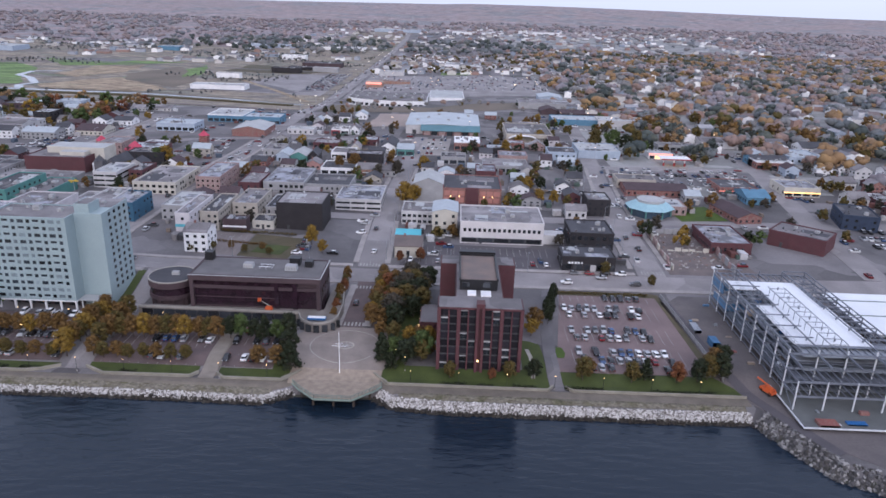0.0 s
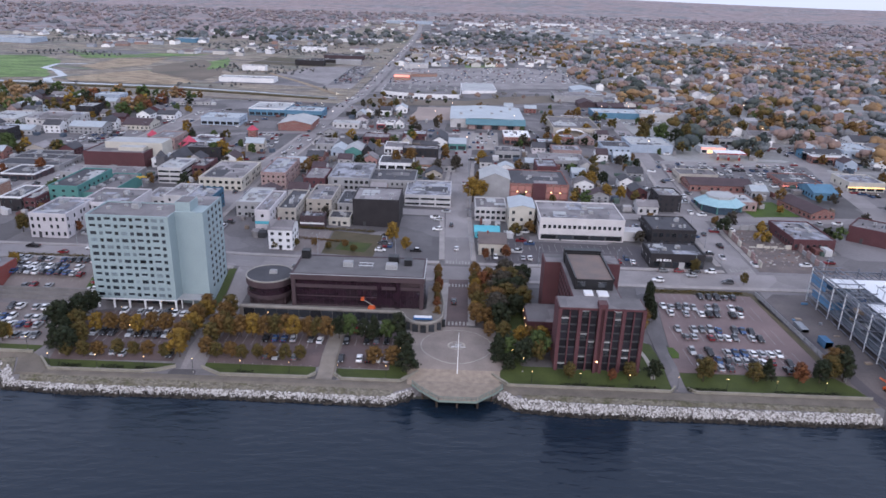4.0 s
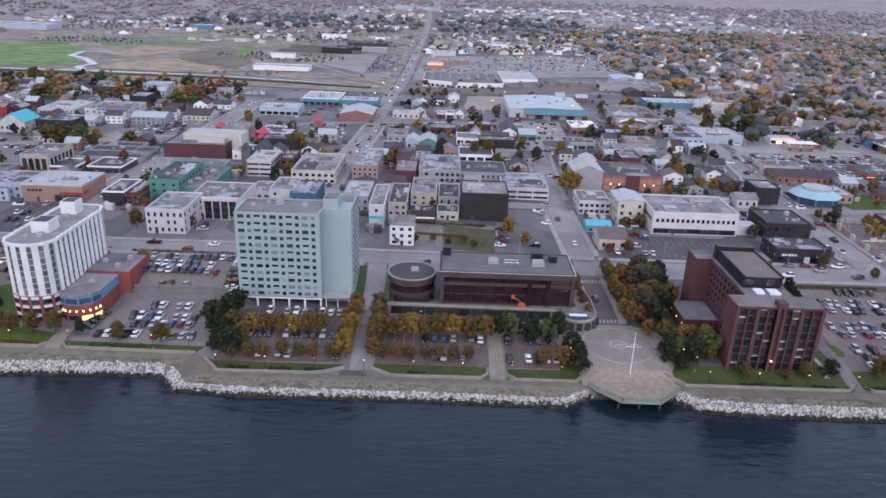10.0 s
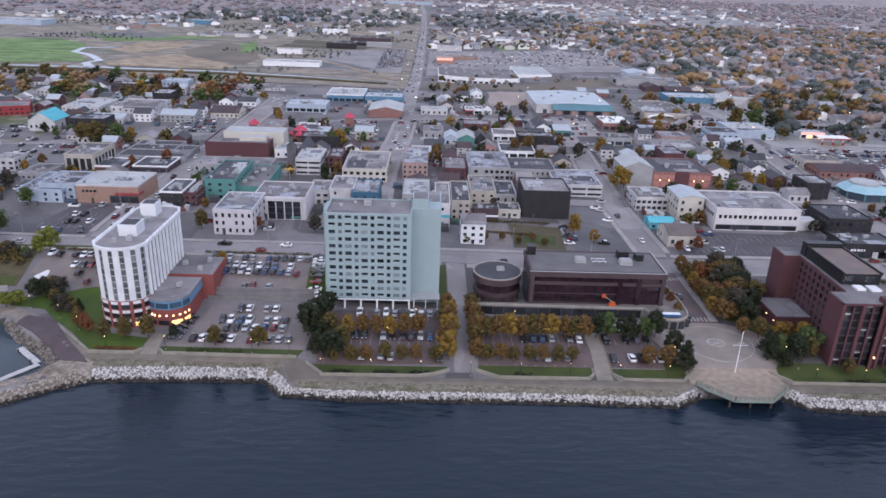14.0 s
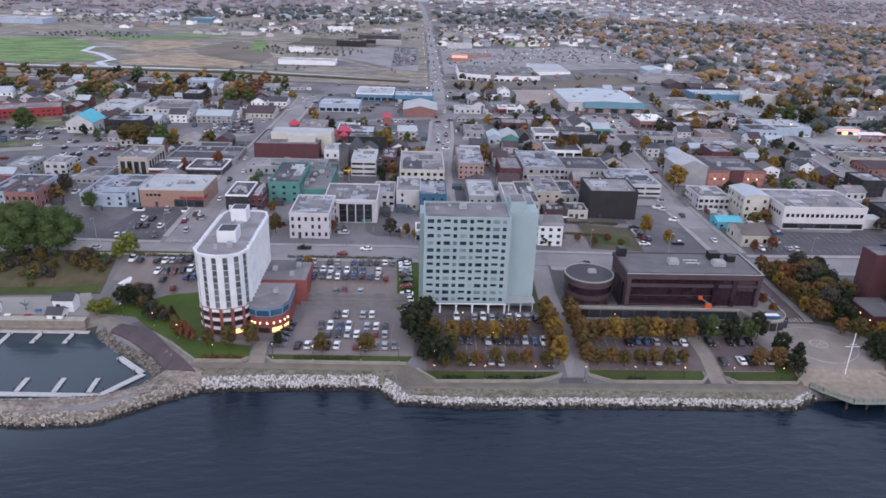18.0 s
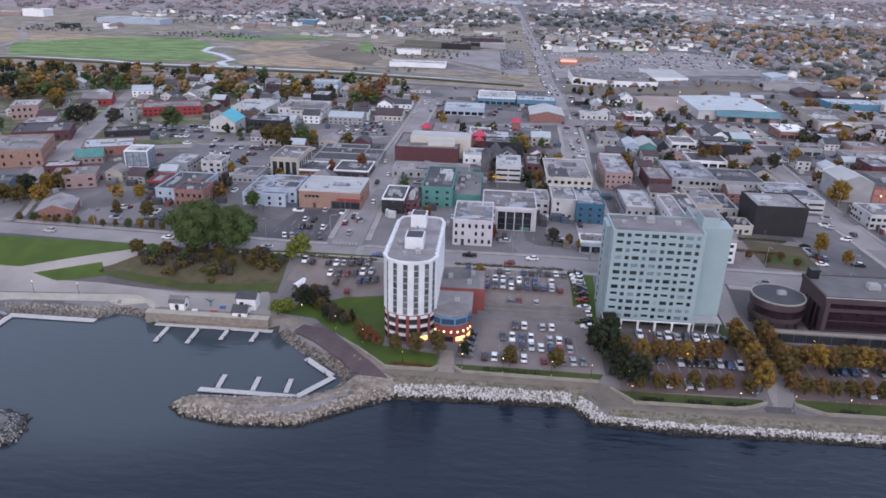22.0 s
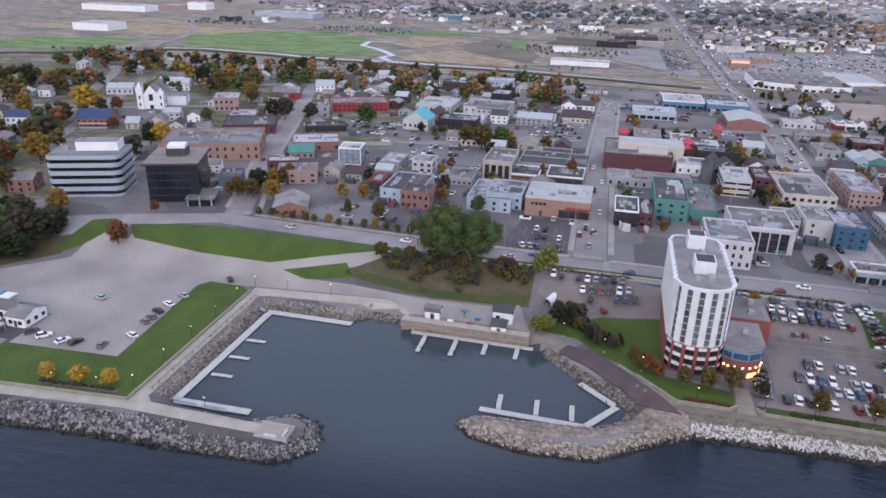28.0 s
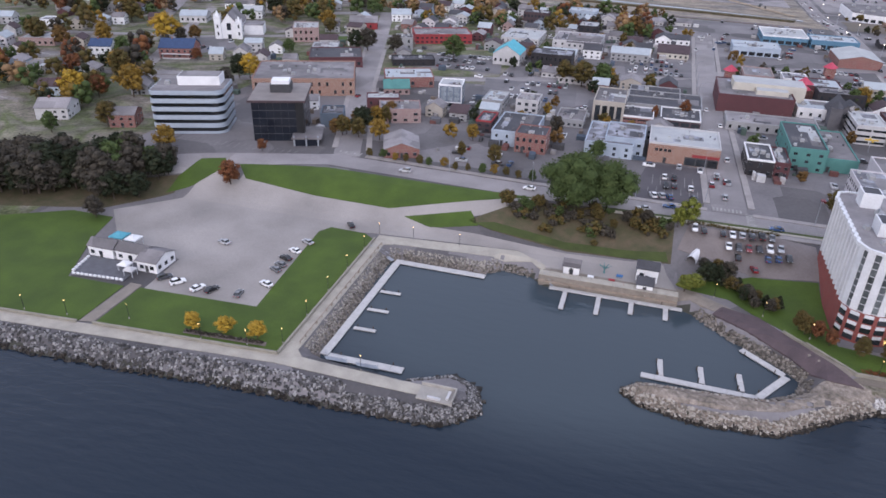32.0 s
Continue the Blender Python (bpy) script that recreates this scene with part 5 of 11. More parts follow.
patch("scrub", [(-316, 226), (-298, 239), (-252, 238), (-252, 221), (-283, 219.5), (-308, 223.6)], SCRUB, "overgrown brown slope beside the gravel lane", 0.12, "scrub")
patch("verge", ragged([(-314, 225.6), (-307, 226.8), (-284, 222.6), (-266, 224), (-254, 225.5), (-253, 221.2), (-283, 219.7), (-308, 223.8)], 5, 1.2), SHADED_TURF, "uneven green verge at the foot of the overgrown slope", 0.2, "grass", False)
patch("wooded_ground", [(-500, 200), (-470, 190), (-436, 200), (-421, 218), (-424, 227), (-470, 212)], SCRUB, "brown leaf-strewn ground under the trees", 0.1, "ground")
patch("park", [(-22, 206), (-9, 200), (-9, 238), (-24, 240)], SHADED_TURF, "shady green park beside the brick tower", 0.1, "lawn")
patch("construction_yard", [(86, 168), (92, 160), (96, 152), (106, 143), (160, 132), (260, 130), (260, 240), (84, 240), (77, 232), (78, 178)], SITE, "muddy grey-brown building site", 0.08, "building site")
patch("excavation", [(86, 258), (122, 258), (116, 312), (88, 314)], DIRT, "bare demolished lot with rubble", 0.06, "building site")

# the marsh, the creek and the fields behind the town
PEAT = mat("peaty_scrub", (0.175, 0.138, 0.108), (0.095, 0.085, 0.065), scale=0.02, fine=0.3, bump=0.4)
CREEK_M = mat("creek_water", (0.33, 0.345, 0.36), (0.26, 0.27, 0.285), rough=0.25, bump=0, spec=0.8)
patch("creek", strip([(-1000, 520), (-800, 648), (-764, 722), (-738, 762), (-700, 772), (-600, 763), (-556, 752), (-474, 755), (-328, 749), (-232, 728), (-151, 696)], 9), CREEK_M, "pale tidal creek", 0.5, "creek", False)
patch("creek", strip([(-470, 757), (-487, 785), (-481, 807), (-513, 853), (-544, 881), (-551, 925), (-520, 938)], 9), CREEK_M, "winding pale tidal creek", 0.5, "creek", False)
patch("creek_bank", strip([(-1008, 530), (-812, 655), (-778, 728), (-748, 772), (-702, 783), (-600, 774), (-556, 763), (-494, 765)], 7), PEAT, "dark muddy bank of the creek", 0.55, "bank", False)
patch("creek_bank", strip([(-455, 765), (-328, 759), (-232, 737), (-155, 706)], 6), PEAT, "dark muddy bank of the creek", 0.55, "bank", False)
patch("dyke", strip([(-985, 505), (-786, 636), (-750, 712), (-728, 748), (-698, 758), (-600, 748), (-560, 737), (-330, 735), (-235, 713), (-160, 684)], 9), VERGE, "grassy dyke along the creek", 1.6, "embankment")
patch("railway_bed", strip([(-900, 545), (-700, 640), (-509, 690), (-276, 664), (-160, 636)], 9), DIRT, "brown gravel railway bed", 0.5, "embankment")
patch("field", ragged([(-800, 900), (-702, 1006), (-638, 1029), (-572, 970), (-537, 880), (-497, 800), (-563, 766), (-720, 765)]), FIELD, "flat green playing field", 0.3, "field", False)
patch("field", ragged([(-514, 903), (-511, 1022), (-458, 1049), (-444, 959), (-472, 883)]), TAN, "dry tan field", 0.27, "field", False)
patch("scrub", ragged([(-431, 941), (-408, 1040), (-355, 986), (-320, 866), (-326, 810), (-408, 871)]), PEAT, "brown marshy scrub", 0.3, "scrub", False)
patch("field", ragged([(-476, 800), (-423, 897), (-328, 795), (-343, 767), (-453, 774)]), TAN, "dry tan field", 0.25, "field", False)
patch("field", ragged([(-382, 1016), (-379, 1085), (-340, 955), (-353, 918)]), FIELD, "small green meadow", 0.34, "field", False)
patch("lane", strip([(-300, 950), (-274, 908), (-208, 815), (-153, 729)], 7), TAN, "straight dirt lane across the marsh", 0.4, "road", False)
patch("field", ragged([(-560, 1010), (-470, 1062), (-420, 1120), (-640, 1110)]), FIELD, "flat green field", 0.26, "field", False)
patch("shopping_lot", [(-123, 760), (90, 790), (130, 900), (60, 1010), (-120, 1000)], ROADWAY, "huge grey shopping centre parking lot", 0.3, "parking lot", False)
patch("field", ragged([(-815, 672), (-802, 749), (-823, 836), (-941, 805), (-965, 690)]), FIELD, "flat green field beyond the creek", 0.3, "field", False)
patch("shopping_lot", [(-290, 800), (-150, 780), (-150, 1010), (-230, 1000)], ROADWAY, "grey commercial parking lot", 0.3, "parking lot", False)
patch("lawn", [(-24, 1015), (20, 1015), (24, 1090), (-24, 1090)], FIELD, "green rectangle of grass", 0.3, "lawn", False)
patch("gravel_lot", ragged([(-71, 557), (-37, 562), (-30, 635), (-68, 628)], 10, 3), mat("pink_bare_ground", (0.33, 0.265, 0.235), (0.24, 0.195, 0.175), scale=0.06, fine=0.8), "pinkish bare ground beside the arena", 0.2, "gravel lot", False)
patch("verge", ragged([(-124, 640), (-30, 640), (46, 680), (110, 700), (110, 735), (20, 726), (-26, 690), (-61, 690), (-118, 712)], 12, 5), PEAT, "belt of brown rough grass below the shopping centre", 0.25, "grass", False)
patch("gravel_lot", ragged([(-306, 792), (-246, 800), (-176, 800), (-240, 880), (-306, 853)], 10, 3), ASPHALT_OLD, "grey yard beside the long white shed", 0.32, "gravel lot", False)
patch("yard", [(-180, 805), (-150, 830), (-150, 1030), (-182, 1010)], ASPHALT_OLD, "crowded grey car lot by the long road", 0.36, "parking lot", False)
patch("parking_lot", [(-26, 455), (-5, 458), (-3, 518), (-22, 513)], GRAVEL, "pale empty lot behind the shops", 0.12, "parking lot", False)
patch("parking_lot", [(-280, 432), (-243, 435), (-245, 474), (-284, 474)], ASPHALT_OLD, "asphalt parking lot behind the dark shops", 0.12, "parking lot", False)
patch("parking_lot", [(-343, 352), (-298, 352), (-302, 392), (-350, 390)], ASPHALT_OLD, "open asphalt parking lot among the shops", 0.12, "parking lot", False)
patch("parking_lot", [(-180, 438), (-145, 438), (-144, 490), (-182, 480)], ASPHALT_OLD, "open asphalt parking lot by the long road", 0.12, "parking lot", False)
patch("parking_lot", [(-396, 402), (-345, 402), (-353, 446), (-398, 438)], ASPHALT_OLD, "open asphalt parking lot among the shops", 0.12, "parking lot", False)
patch("parking_lot", [(-548, 418), (-518, 382), (-504, 400), (-532, 434)], ASPHALT_OLD, "grey lot below the white church", 0.12, "parking lot", False)
patch("lawn", [(-470, 452), (-452, 450), (-446, 478), (-466, 482)], GRASS, "small green lawn by the street corner", 0.1, "lawn", False)
for pts_ in ([(-520, 330), (-560, 420), (-600, 520)], [(-600, 300), (-480, 345)], [(-640, 400), (-545, 425), (-460, 470), (-345, 500)], [(-560, 520), (-470, 555), (-300, 575)]):
    patch("road", strip(pts_, 7.5), ROADWAY, "grey residential street among the trees", 0.14, "road", False)

patch("loading_lane", strip([(98, 148), (90, 164), (82, 182), (79.5, 205), (77.5, 234)], 3.4), ASPHALT, "dark wet haul road beside the building site", 0.14, "road")
patch("path", strip([(24.9, 178), (25.2, 182), (25, 188), (24.2, 193)], 1.2), CONCRETE, "narrow curving concrete footpath on the lawn", 0.18, "path")
patch("pad", [(-288, 209), (-286, 217.5), (-270, 217.5), (-255, 221.8), (-251.5, 212), (-250, 207.8)], GRAVEL, "grey gravel yard round the marina kiosks", 0.16, "pavement")
patch("road", strip([(-1000, 1010), (-760, 1030), (-560, 1075), (-380, 1060), (-250, 1040), (-152, 1046)], 8), ASPHALT_OLD, "far grey road across the marsh", 0.4, "road", False)
patch("road", strip([(-600, 455), (-639, 535), (-680, 609), (-740, 716), (-768, 783), (-785, 857), (-816, 948), (-860, 1010), (-896, 1050), (-943, 1191)], 9), ROADWAY, "far grey road across the marsh", 0.5, "road", False)
patch("gravel_lot", [(-620, 1090), (-520, 1085), (-500, 1130), (-600, 1140)], ASPHALT_OLD, "far grey yard by the road", 0.3, "gravel lot", False)
patch("lawn", [(-424.5, 226), (-421, 236), (-412, 238.5), (-409.5, 233.5), (-417, 222.5), (-424, 217)], GRASS, "triangle of green lawn beside the gravel lane", 0.14, "lawn")
patch("lawn", [(-21, 181.3), (-13, 181.3), (-9, 189), (-9, 199.6), (-20, 204), (-14.5, 193), (-15, 186)], SHADED_TURF, "shaded green lawn beside the brick tower", 0.11, "lawn")

# ---- the town: shops, offices and houses ----

house("house", "tall cream apartment house with a low roof", -8.8, 297.5, 11.1, 16.6, 10.4, CREAM, METAL_ROOF, storeys=3, win="white", rise=1.2, along_x=False, chimney=False)
block("building", "two-storey white row building with a grey roof", -23.4, 310.0, 14.3, 17.1, 6.0, OFFWHITE, TAR, storeys=2, win="white")
house("house", "large shed with a pale metal roof", -20.3, 347.7, 15.0, 20, 9.8, GREYW, PALE_ROOF, storeys=1, win="none", rise=3, along_x=False, chimney=False)
block("building", "low grey flat-roofed store", 17.4, 416.4, 27.6, 22.5, 3.5, GREYW, TAR, storeys=1, win="shop")
house("house", "small turquoise shop with a turquoise roof", -23.9, 285.8, 10.4, 8.6, 2.8, TURQ, TURQ, storeys=1, win="white", rise=1.2, chimney=False)
house("house", "brown-roofed house among small trees", -22.7, 265.1, 10.9, 14.2, 4.9, CREAM, DIRT, storeys=1, win="white", rise=2.2)
block("building", "three-storey black building with white window frames", 66.0, 333.9, 11.4, 15.3, 8.0, DARKW, TAR, storeys=3, win="white")
house("house", "white house with a grey roof", 55.2, 328.0, 9.8, 10.2, 4.2, OFFWHITE, TAR, storeys=1, win="white", rise=2.0)
block("building", "dark flat-roofed commercial building with roof equipment", 50.4, 283.6, 18.4, 19.7, 7.0, DARKW, TAR_DARK, storeys=2, win="dark", units=6)
black_shop = block("building", "single-storey black shop with pale window signs", 43.6, 258.4, 20.9, 13.5, 5.4, DARKW, TAR_DARK, storeys=1, win="shop")
block("building", "maroon brick warehouse with a flat grey roof", 141.0, 300.5, 23.5, 17.0, 6.6, BRICK_DARK, TAR, storeys=1, win="none", rz=-40)
block("building", "red brick building with a pale patched roof", 110.3, 284.5, 17.5, 26.3, 4.5, BRICK_DARK, PATCH_ROOF, storeys=1, win="dark", units=5)
house("house", "long low brown-roofed building", 138.5, 329.0, 13.0, 26.0, 3.2, BRICK, BROWNC, storeys=1, win="dark", rise=2.4, along_x=False, rz=12, chimney=False)
house("house", "blue gabled house", 156.3, 364.8, 12.6, 18.8, 4.0, BLUEW, BLUEW, storeys=1, win="white", rise=2.5)
block("building", "low red-trimmed restaurant with small lights", 149.4, 386.3, 21.6, 22, 3.2, BRICK, TAR_DARK, storeys=1, win="shop", band=RED_GLOW)
block("building", "pale shop with a lit cream front", 185.0, 385.2, 20.1, 20, 4.8, CREAM, PATCH_ROOF, storeys=1, win="shop", band=SIGN_GLOW)
house("house", "long building with a brown hipped roof", 94.2, 374.3, 34.2, 18.4, 3.5, BRICK, BROWNC, storeys=1, win="dark", rise=2, chimney=False)
block("building", "long white commercial shed", 82.4, 464.9, 28.0, 28.3, 4.9, PALEBLUE, PALE_ROOF, storeys=1, win="none")
block("building", "long blue commercial building", 81.9, 600.0, 39.7, 25.6, 4.3, BLUEW, METAL_ROOF, storeys=1, win="none")
block("building", "long white flat-roofed store", 120.0, 594.5, 45.8, 22.2, 5.6, OFFWHITE, PALE_ROOF, storeys=1, win="none")
block("building", "pale blue warehouse", 225.0, 470.4, 22.5, 26.6, 4.6, PALEBLUE, METAL_ROOF, storeys=1, win="white")
house("house", "long white house with a dark roof", 256.6, 484.1, 21.2, 20, 4.9, OFFWHITE, TAR_DARK, storeys=2, win="white", rise=2.5)
house("house", "long white building with a grey roof", 181.4, 519.1, 37.8, 19.5, 4.4, OFFWHITE, TAR, storeys=1, win="white", rise=2)
house("house", "low building with a dark navy roof", 195.1, 457.6, 23.7, 16, 4.6, BLUEW, TAR_DARK, storeys=1, win="white", rise=2)
block("building", "low white and blue shop beside the apartment block", -150.5, 256.3, 11.6, 8.0, 4.4, PALEBLUE, TAR, storeys=1, win="shop", units=1, trim=WHITE)
block("building", "two-storey navy shop row with white frames", 187.4, 327.0, 16.0, 22.0, 7.1, mat("navy_cladding", (0.035, 0.05, 0.085), (0.024, 0.035, 0.06)), TAR_DARK, storeys=2, win="white", rz=-14)
block("building", "long low grey-beige workshop", 92.7, 390.3, 21.9, 13.5, 4.9, BEIGE, TAR, storeys=1, win="white", units=1)
house("house", "small grey house behind the bank", 123.3, 363.9, 8.4, 9.3, 4.0, GREYW, METAL_ROOF, storeys=1, win="white", rise=2.2, chimney=False)
block("building", "red-fronted strip of stores with a white parapet", 195.1, 450.1, 23.1, 14.3, 4.8, BRICK, PALE_ROOF, storeys=1, win="shop", trim=WHITE)
house("house", "store with a tall pale blue gable", 198.0, 466.0, 10.0, 12.0, 5.0, PALEBLUE, METAL_ROOF, storeys=1, win="none", rise=3.4, along_x=False, chimney=False)
house("house", "white house with a dark pitched roof", 248.3, 502.6, 23.2, 18.0, 5.2, WHITE, TAR_DARK, storeys=2, win="dark", rise=3.2)
house("house", "long dark hip-roofed restaurant", 215.6, 508.7, 26.7, 24.0, 2.6, BROWNC, TAR_DARK, storeys=1, win="dark", rise=4.2, chimney=False)
block("building", "low grey shop by the street corner", 144.7, 500.2, 26.4, 11.1, 4.0, GREYW, TAR, storeys=1, win="shop")
house("house", "white wooden house with a grey roof", 220.9, 402.9, 13.3, 13.0, 4.4, OFFWHITE, TAR, storeys=1, win="white", rise=2.6)
block("building", "long beige arcade building with a grey gravel roof", 37.1, 512.5, 33.9, 50.0, 6.0, BEIGE, TAR, storeys=1, win="none", units=9)
house("house", "long low brown barn-like store", 94.2, 645.0, 42.1, 24.0, 3.4, BROWNC, BROWNC, storeys=1, win="none", rise=2.0, chimney=False)
house("house", "brown gabled store with lit windows", 78.0, 656.0, 16.0, 20.0, 3.6, BROWNC, BROWNC, storeys=1, win="none", rise=2.8, along_x=False, chimney=False)
house("house", "pale teal warehouse with a low gable", 85.9, 745.0, 24.3, 30.0, 4.6, PALEBLUE, METAL_ROOF, storeys=1, win="none", rise=2.0, along_x=False, chimney=False)
block("building", "long low white store beside the road", -124.0, 514.8, 19.2, 12.0, 3.6, OFFWHITE, PALE_ROOF, storeys=1, win="dark")
house("house", "dark wooden house with a grey roof", -122.5, 570.0, 12.0, 12.0, 3.4, DARKW, TAR, storeys=1, win="white", rise=2.2)
house("house", "white gabled house beside the road", -108.7, 572.9, 7.6, 11.0, 3.8, WHITE, TAR, storeys=1, win="dark", rise=2.6, along_x=False)
house("house", "white gabled house with a dark roof", -96.0, 578.0, 9.0, 11.0, 4.0, WHITE, TAR_DARK, storeys=1, win="dark", rise=2.6)
house("house", "white gabled house by the bare ground", -84.4, 591.2, 9.4, 12.0, 4.2, WHITE, METAL_ROOF, storeys=1, win="dark", rise=2.6, along_x=False)
block("store", "small red-fronted shop with a white parapet", -92.0, 518.4, 6.0, 11.0, 3.7, REDP, PALE_ROOF, storeys=1, win="shop", trim=WHITE)
block("store", "small white shop with a flat roof", -85.6, 519.5, 6.4, 11.0, 4.1, WHITE, TAR, storeys=1, win="shop")
house("house", "small white house with a steep gable", -78.7, 522.9, 6.4, 11.0, 3.6, WHITE, TAR, storeys=1, win="dark", rise=3.0, along_x=False)
block("building", "low grey office with dark square windows", -121.2, 436.7, 12.2, 19.0, 4.2, GREYW, TAR, storeys=1, win="dark")
house("house", "blue-grey gabled shop", -108.4, 419.2, 7.7, 15.0, 4.6, PALEBLUE, METAL_ROOF, storeys=1, win="white", rise=2.2, along_x=False, chimney=False)
house("house", "white gabled shed with a teal side wall", -100.1, 420.7, 9.8, 18.0, 4.4, TEALW, PALE_ROOF, storeys=1, win="none", rise=2.4, along_x=False, chimney=False)
house("house", "narrow dark house with a steep roof", -89.7, 422.6, 5.9, 14.0, 4.6, DARKW, TAR_DARK, storeys=2, win="white", rise=3.0, along_x=False)
house("house", "small pink gabled house", -87.5, 405.6, 8.3, 10.0, 3.2, mat("faded_pink_siding", (0.42, 0.24, 0.22), (0.34, 0.19, 0.175)), TAR, storeys=1, win="white", rise=2.4, along_x=False)
house("house", "small cream house with a steep gable", -68.6, 456.3, 6.2, 10.0, 3.4, CREAM, TAR, storeys=1, win="dark", rise=3.0, along_x=False)
house("house", "white L-shaped house with dark shingles", -49.2, 458.7, 10.3, 26.0, 4.2, WHITE, TAR_DARK, storeys=2, win="dark", rise=3.0, along_x=False)
house("house", "teal shop with a pale blue-grey roof", -37.8, 453.7, 11.0, 18.0, 4.2, TEALW, METAL_ROOF, storeys=1, win="shop", rise=2.0, chimney=False)
block("building", "low brick store with a white flat roof", -0.6, 477.6, 17.7, 22.0, 5.2, BRICK, WHITE, storeys=1, win="shop", trim=WHITE)
block("building", "low grey store with a dark roof", -8.6, 433.2, 15.7, 14.0, 4.6, GREYW, TAR_DARK, storeys=1, win="shop")
house("house", "low teal-roofed L-shaped building", -330.8, 453.0, 20.0, 14.0, 3.4, OFFWHITE, METAL_ROOF, storeys=1, win="white", rise=2.0, chimney=False)
house("house", "row of grey-roofed flats", -291.1, 463.5, 22.0, 15.0, 4.8, GREYW, METAL_ROOF, storeys=2, win="white", rise=2.4)
house("house", "cream restaurant with a brown hipped roof and lit front", -264.5, 482.4, 18.5, 20.0, 3.4, CREAM, BROWNC, storeys=1, win="dark", rise=3.2, chimney=False)
house("house", "low white house with a dark roof", -259.0, 526.7, 14.0, 14.0, 3.4, WHITE, TAR_DARK, storeys=1, win="dark", rise=2.2)
house("house", "low grey-roofed row of flats", -276.2, 594.9, 13.0, 14.0, 2.6, OFFWHITE, TAR, storeys=1, win="dark", rise=1.8, chimney=False)
house("house", "low grey-roofed row of flats", -260.6, 598.7, 17.5, 14.0, 2.6, OFFWHITE, TAR, storeys=1, win="dark", rise=1.8, chimney=False)
house("house", "red and white gabled shop by the street", -470.5, 487.2, 19.0, 18.0, 4.6, REDP, TAR, storeys=1, win="white", rise=3.0, rz=20, chimney=False)
house("house", "white gabled house with a grey roof", -454.0, 526.1, 14.0, 14.0, 5.0, WHITE, METAL_ROOF, storeys=2, win="dark", rise=3.0, rz=20)
house("house", "tall white house with a dark blue roof", -564.5, 346.4, 12.0, 11.0, 6.5, WHITE, NAVYROOF, storeys=2, win="dark", rise=3.2, rz=18)
house("house", "large red and white house with a steep dark roof", -531.1, 361.7, 19.0, 14.0, 5.6, BRICK, NAVYROOF, storeys=2, win="white", rise=4.0, rz=18, porch=True)
house("house", "long white hall beside the church", -562.9, 488.7, 21.0, 16.0, 5.4, WHITE, PALE_ROOF, storeys=2, win="dark", rise=2.6, rz=20, chimney=False)
house("house", "white row of wooden houses", -589.5, 521.2, 22.4, 14.0, 4.2, WHITE, TAR, storeys=1, win="dark", rise=2.6, rz=20)
house("house", "white house with a grey metal roof", -587.6, 461.0, 18.1, 14.0, 4.6, OFFWHITE, METAL_ROOF, storeys=1, win="dark", rise=2.8, rz=20)
block("building", "pink brick two-storey shop with a dark roof", -312.7, 282.3, 12.0, 11.7, 7.2, BRICK, TAR_DARK, storeys=2, win="white")
for q_ in ((-30, 452, 0, 520), (-284, 432, -243, 474), (-348, 352, -298, 392), (-182, 438, -143, 490), (-398, 402, -345, 446), (-548, 382, -504, 434), (98, 398, 186, 438), (186, 262, 262, 326), (-72, 556, -30, 636), (128, 446, 156, 482)):
    PLACED.append(q_)
block("building", "windowless black cube building", -77.0, 293.3, 20.2, 20.4, 12.1, DARKW, TAR, storeys=2, win="none", units=1)
block("building", "two-storey white building with a dark window strip", -57.0, 327.8, 22.2, 28.0, 5.6, OFFWHITE, PATCH_ROOF, storeys=2, win="strip")
block("building", "beige three-storey building", -99.0, 301.9, 11.3, 25.7, 7.8, BEIGE, TAR, storeys=3, win="dark")
block("building", "low dark brown building with a white sign", -98.2, 284.7, 10.2, 6, 5.4, BROWNC, TAR_DARK, storeys=1, win="none", band=WHITE)
block("building", "low beige building with a dark roof", -87.2, 291.1, 9.3, 10.3, 3.5, CREAM, TAR_DARK, storeys=1, win="dark")
block("building", "narrow white building with a dark roof", -87.0, 312.4, 9.7, 22.3, 3.7, OFFWHITE, TAR_DARK, storeys=1, win="white")
block("building", "tall narrow beige building", -107.6, 284.7, 7.8, 29.4, 8.1, BEIGE, TAR_DARK, storeys=3, win="dark")
block("building", "grey-beige building with a turquoise mural", -114.4, 274.9, 6.1, 29.7, 9.6, LILAC, TAR, storeys=3, win="dark", band=TURQ)
block("building", "grey-green building with a pale roof", -128.2, 294.4, 11.5, 24.4, 6.6, GREYW, PALE_ROOF, storeys=2, win="dark")
block("building", "faded brick building with a bluish patched roof", -130.1, 342.4, 12.4, 33.0, 8.0, BRICK_PINK, PATCH_ROOF, storeys=3, win="dark")
block("building", "brown brick building", -109.4, 344.7, 10.7, 22.7, 5.8, BRICK_DARK, TAR, storeys=2, win="white")
block("building", "wide building with a patched grey roof", -97.6, 348.4, 21.0, 33.3, 6.4, GREYW, PATCH_ROOF, storeys=2, win="dark")
block("building", "low building with a dark flat roof", -76.8, 350.8, 23.4, 23.3, 5.9, GREYW, TAR_DARK, storeys=2, win="dark")
house("house", "white and orange gabled house", -55.8, 394.7, 11.4, 12, 4.3, BRICK_TAN, TAR, storeys=2, win="white", rise=2.6, porch=True)
house("house", "grey gabled house", -43.4, 396.5, 10.5, 12, 3.6, GREYW, TAR, storeys=1, win="white", rise=2.4)
block("building", "white three-storey building", -168.2, 295.6, 8.8, 15.4, 6.1, OFFWHITE, TAR, storeys=2, win="dark")
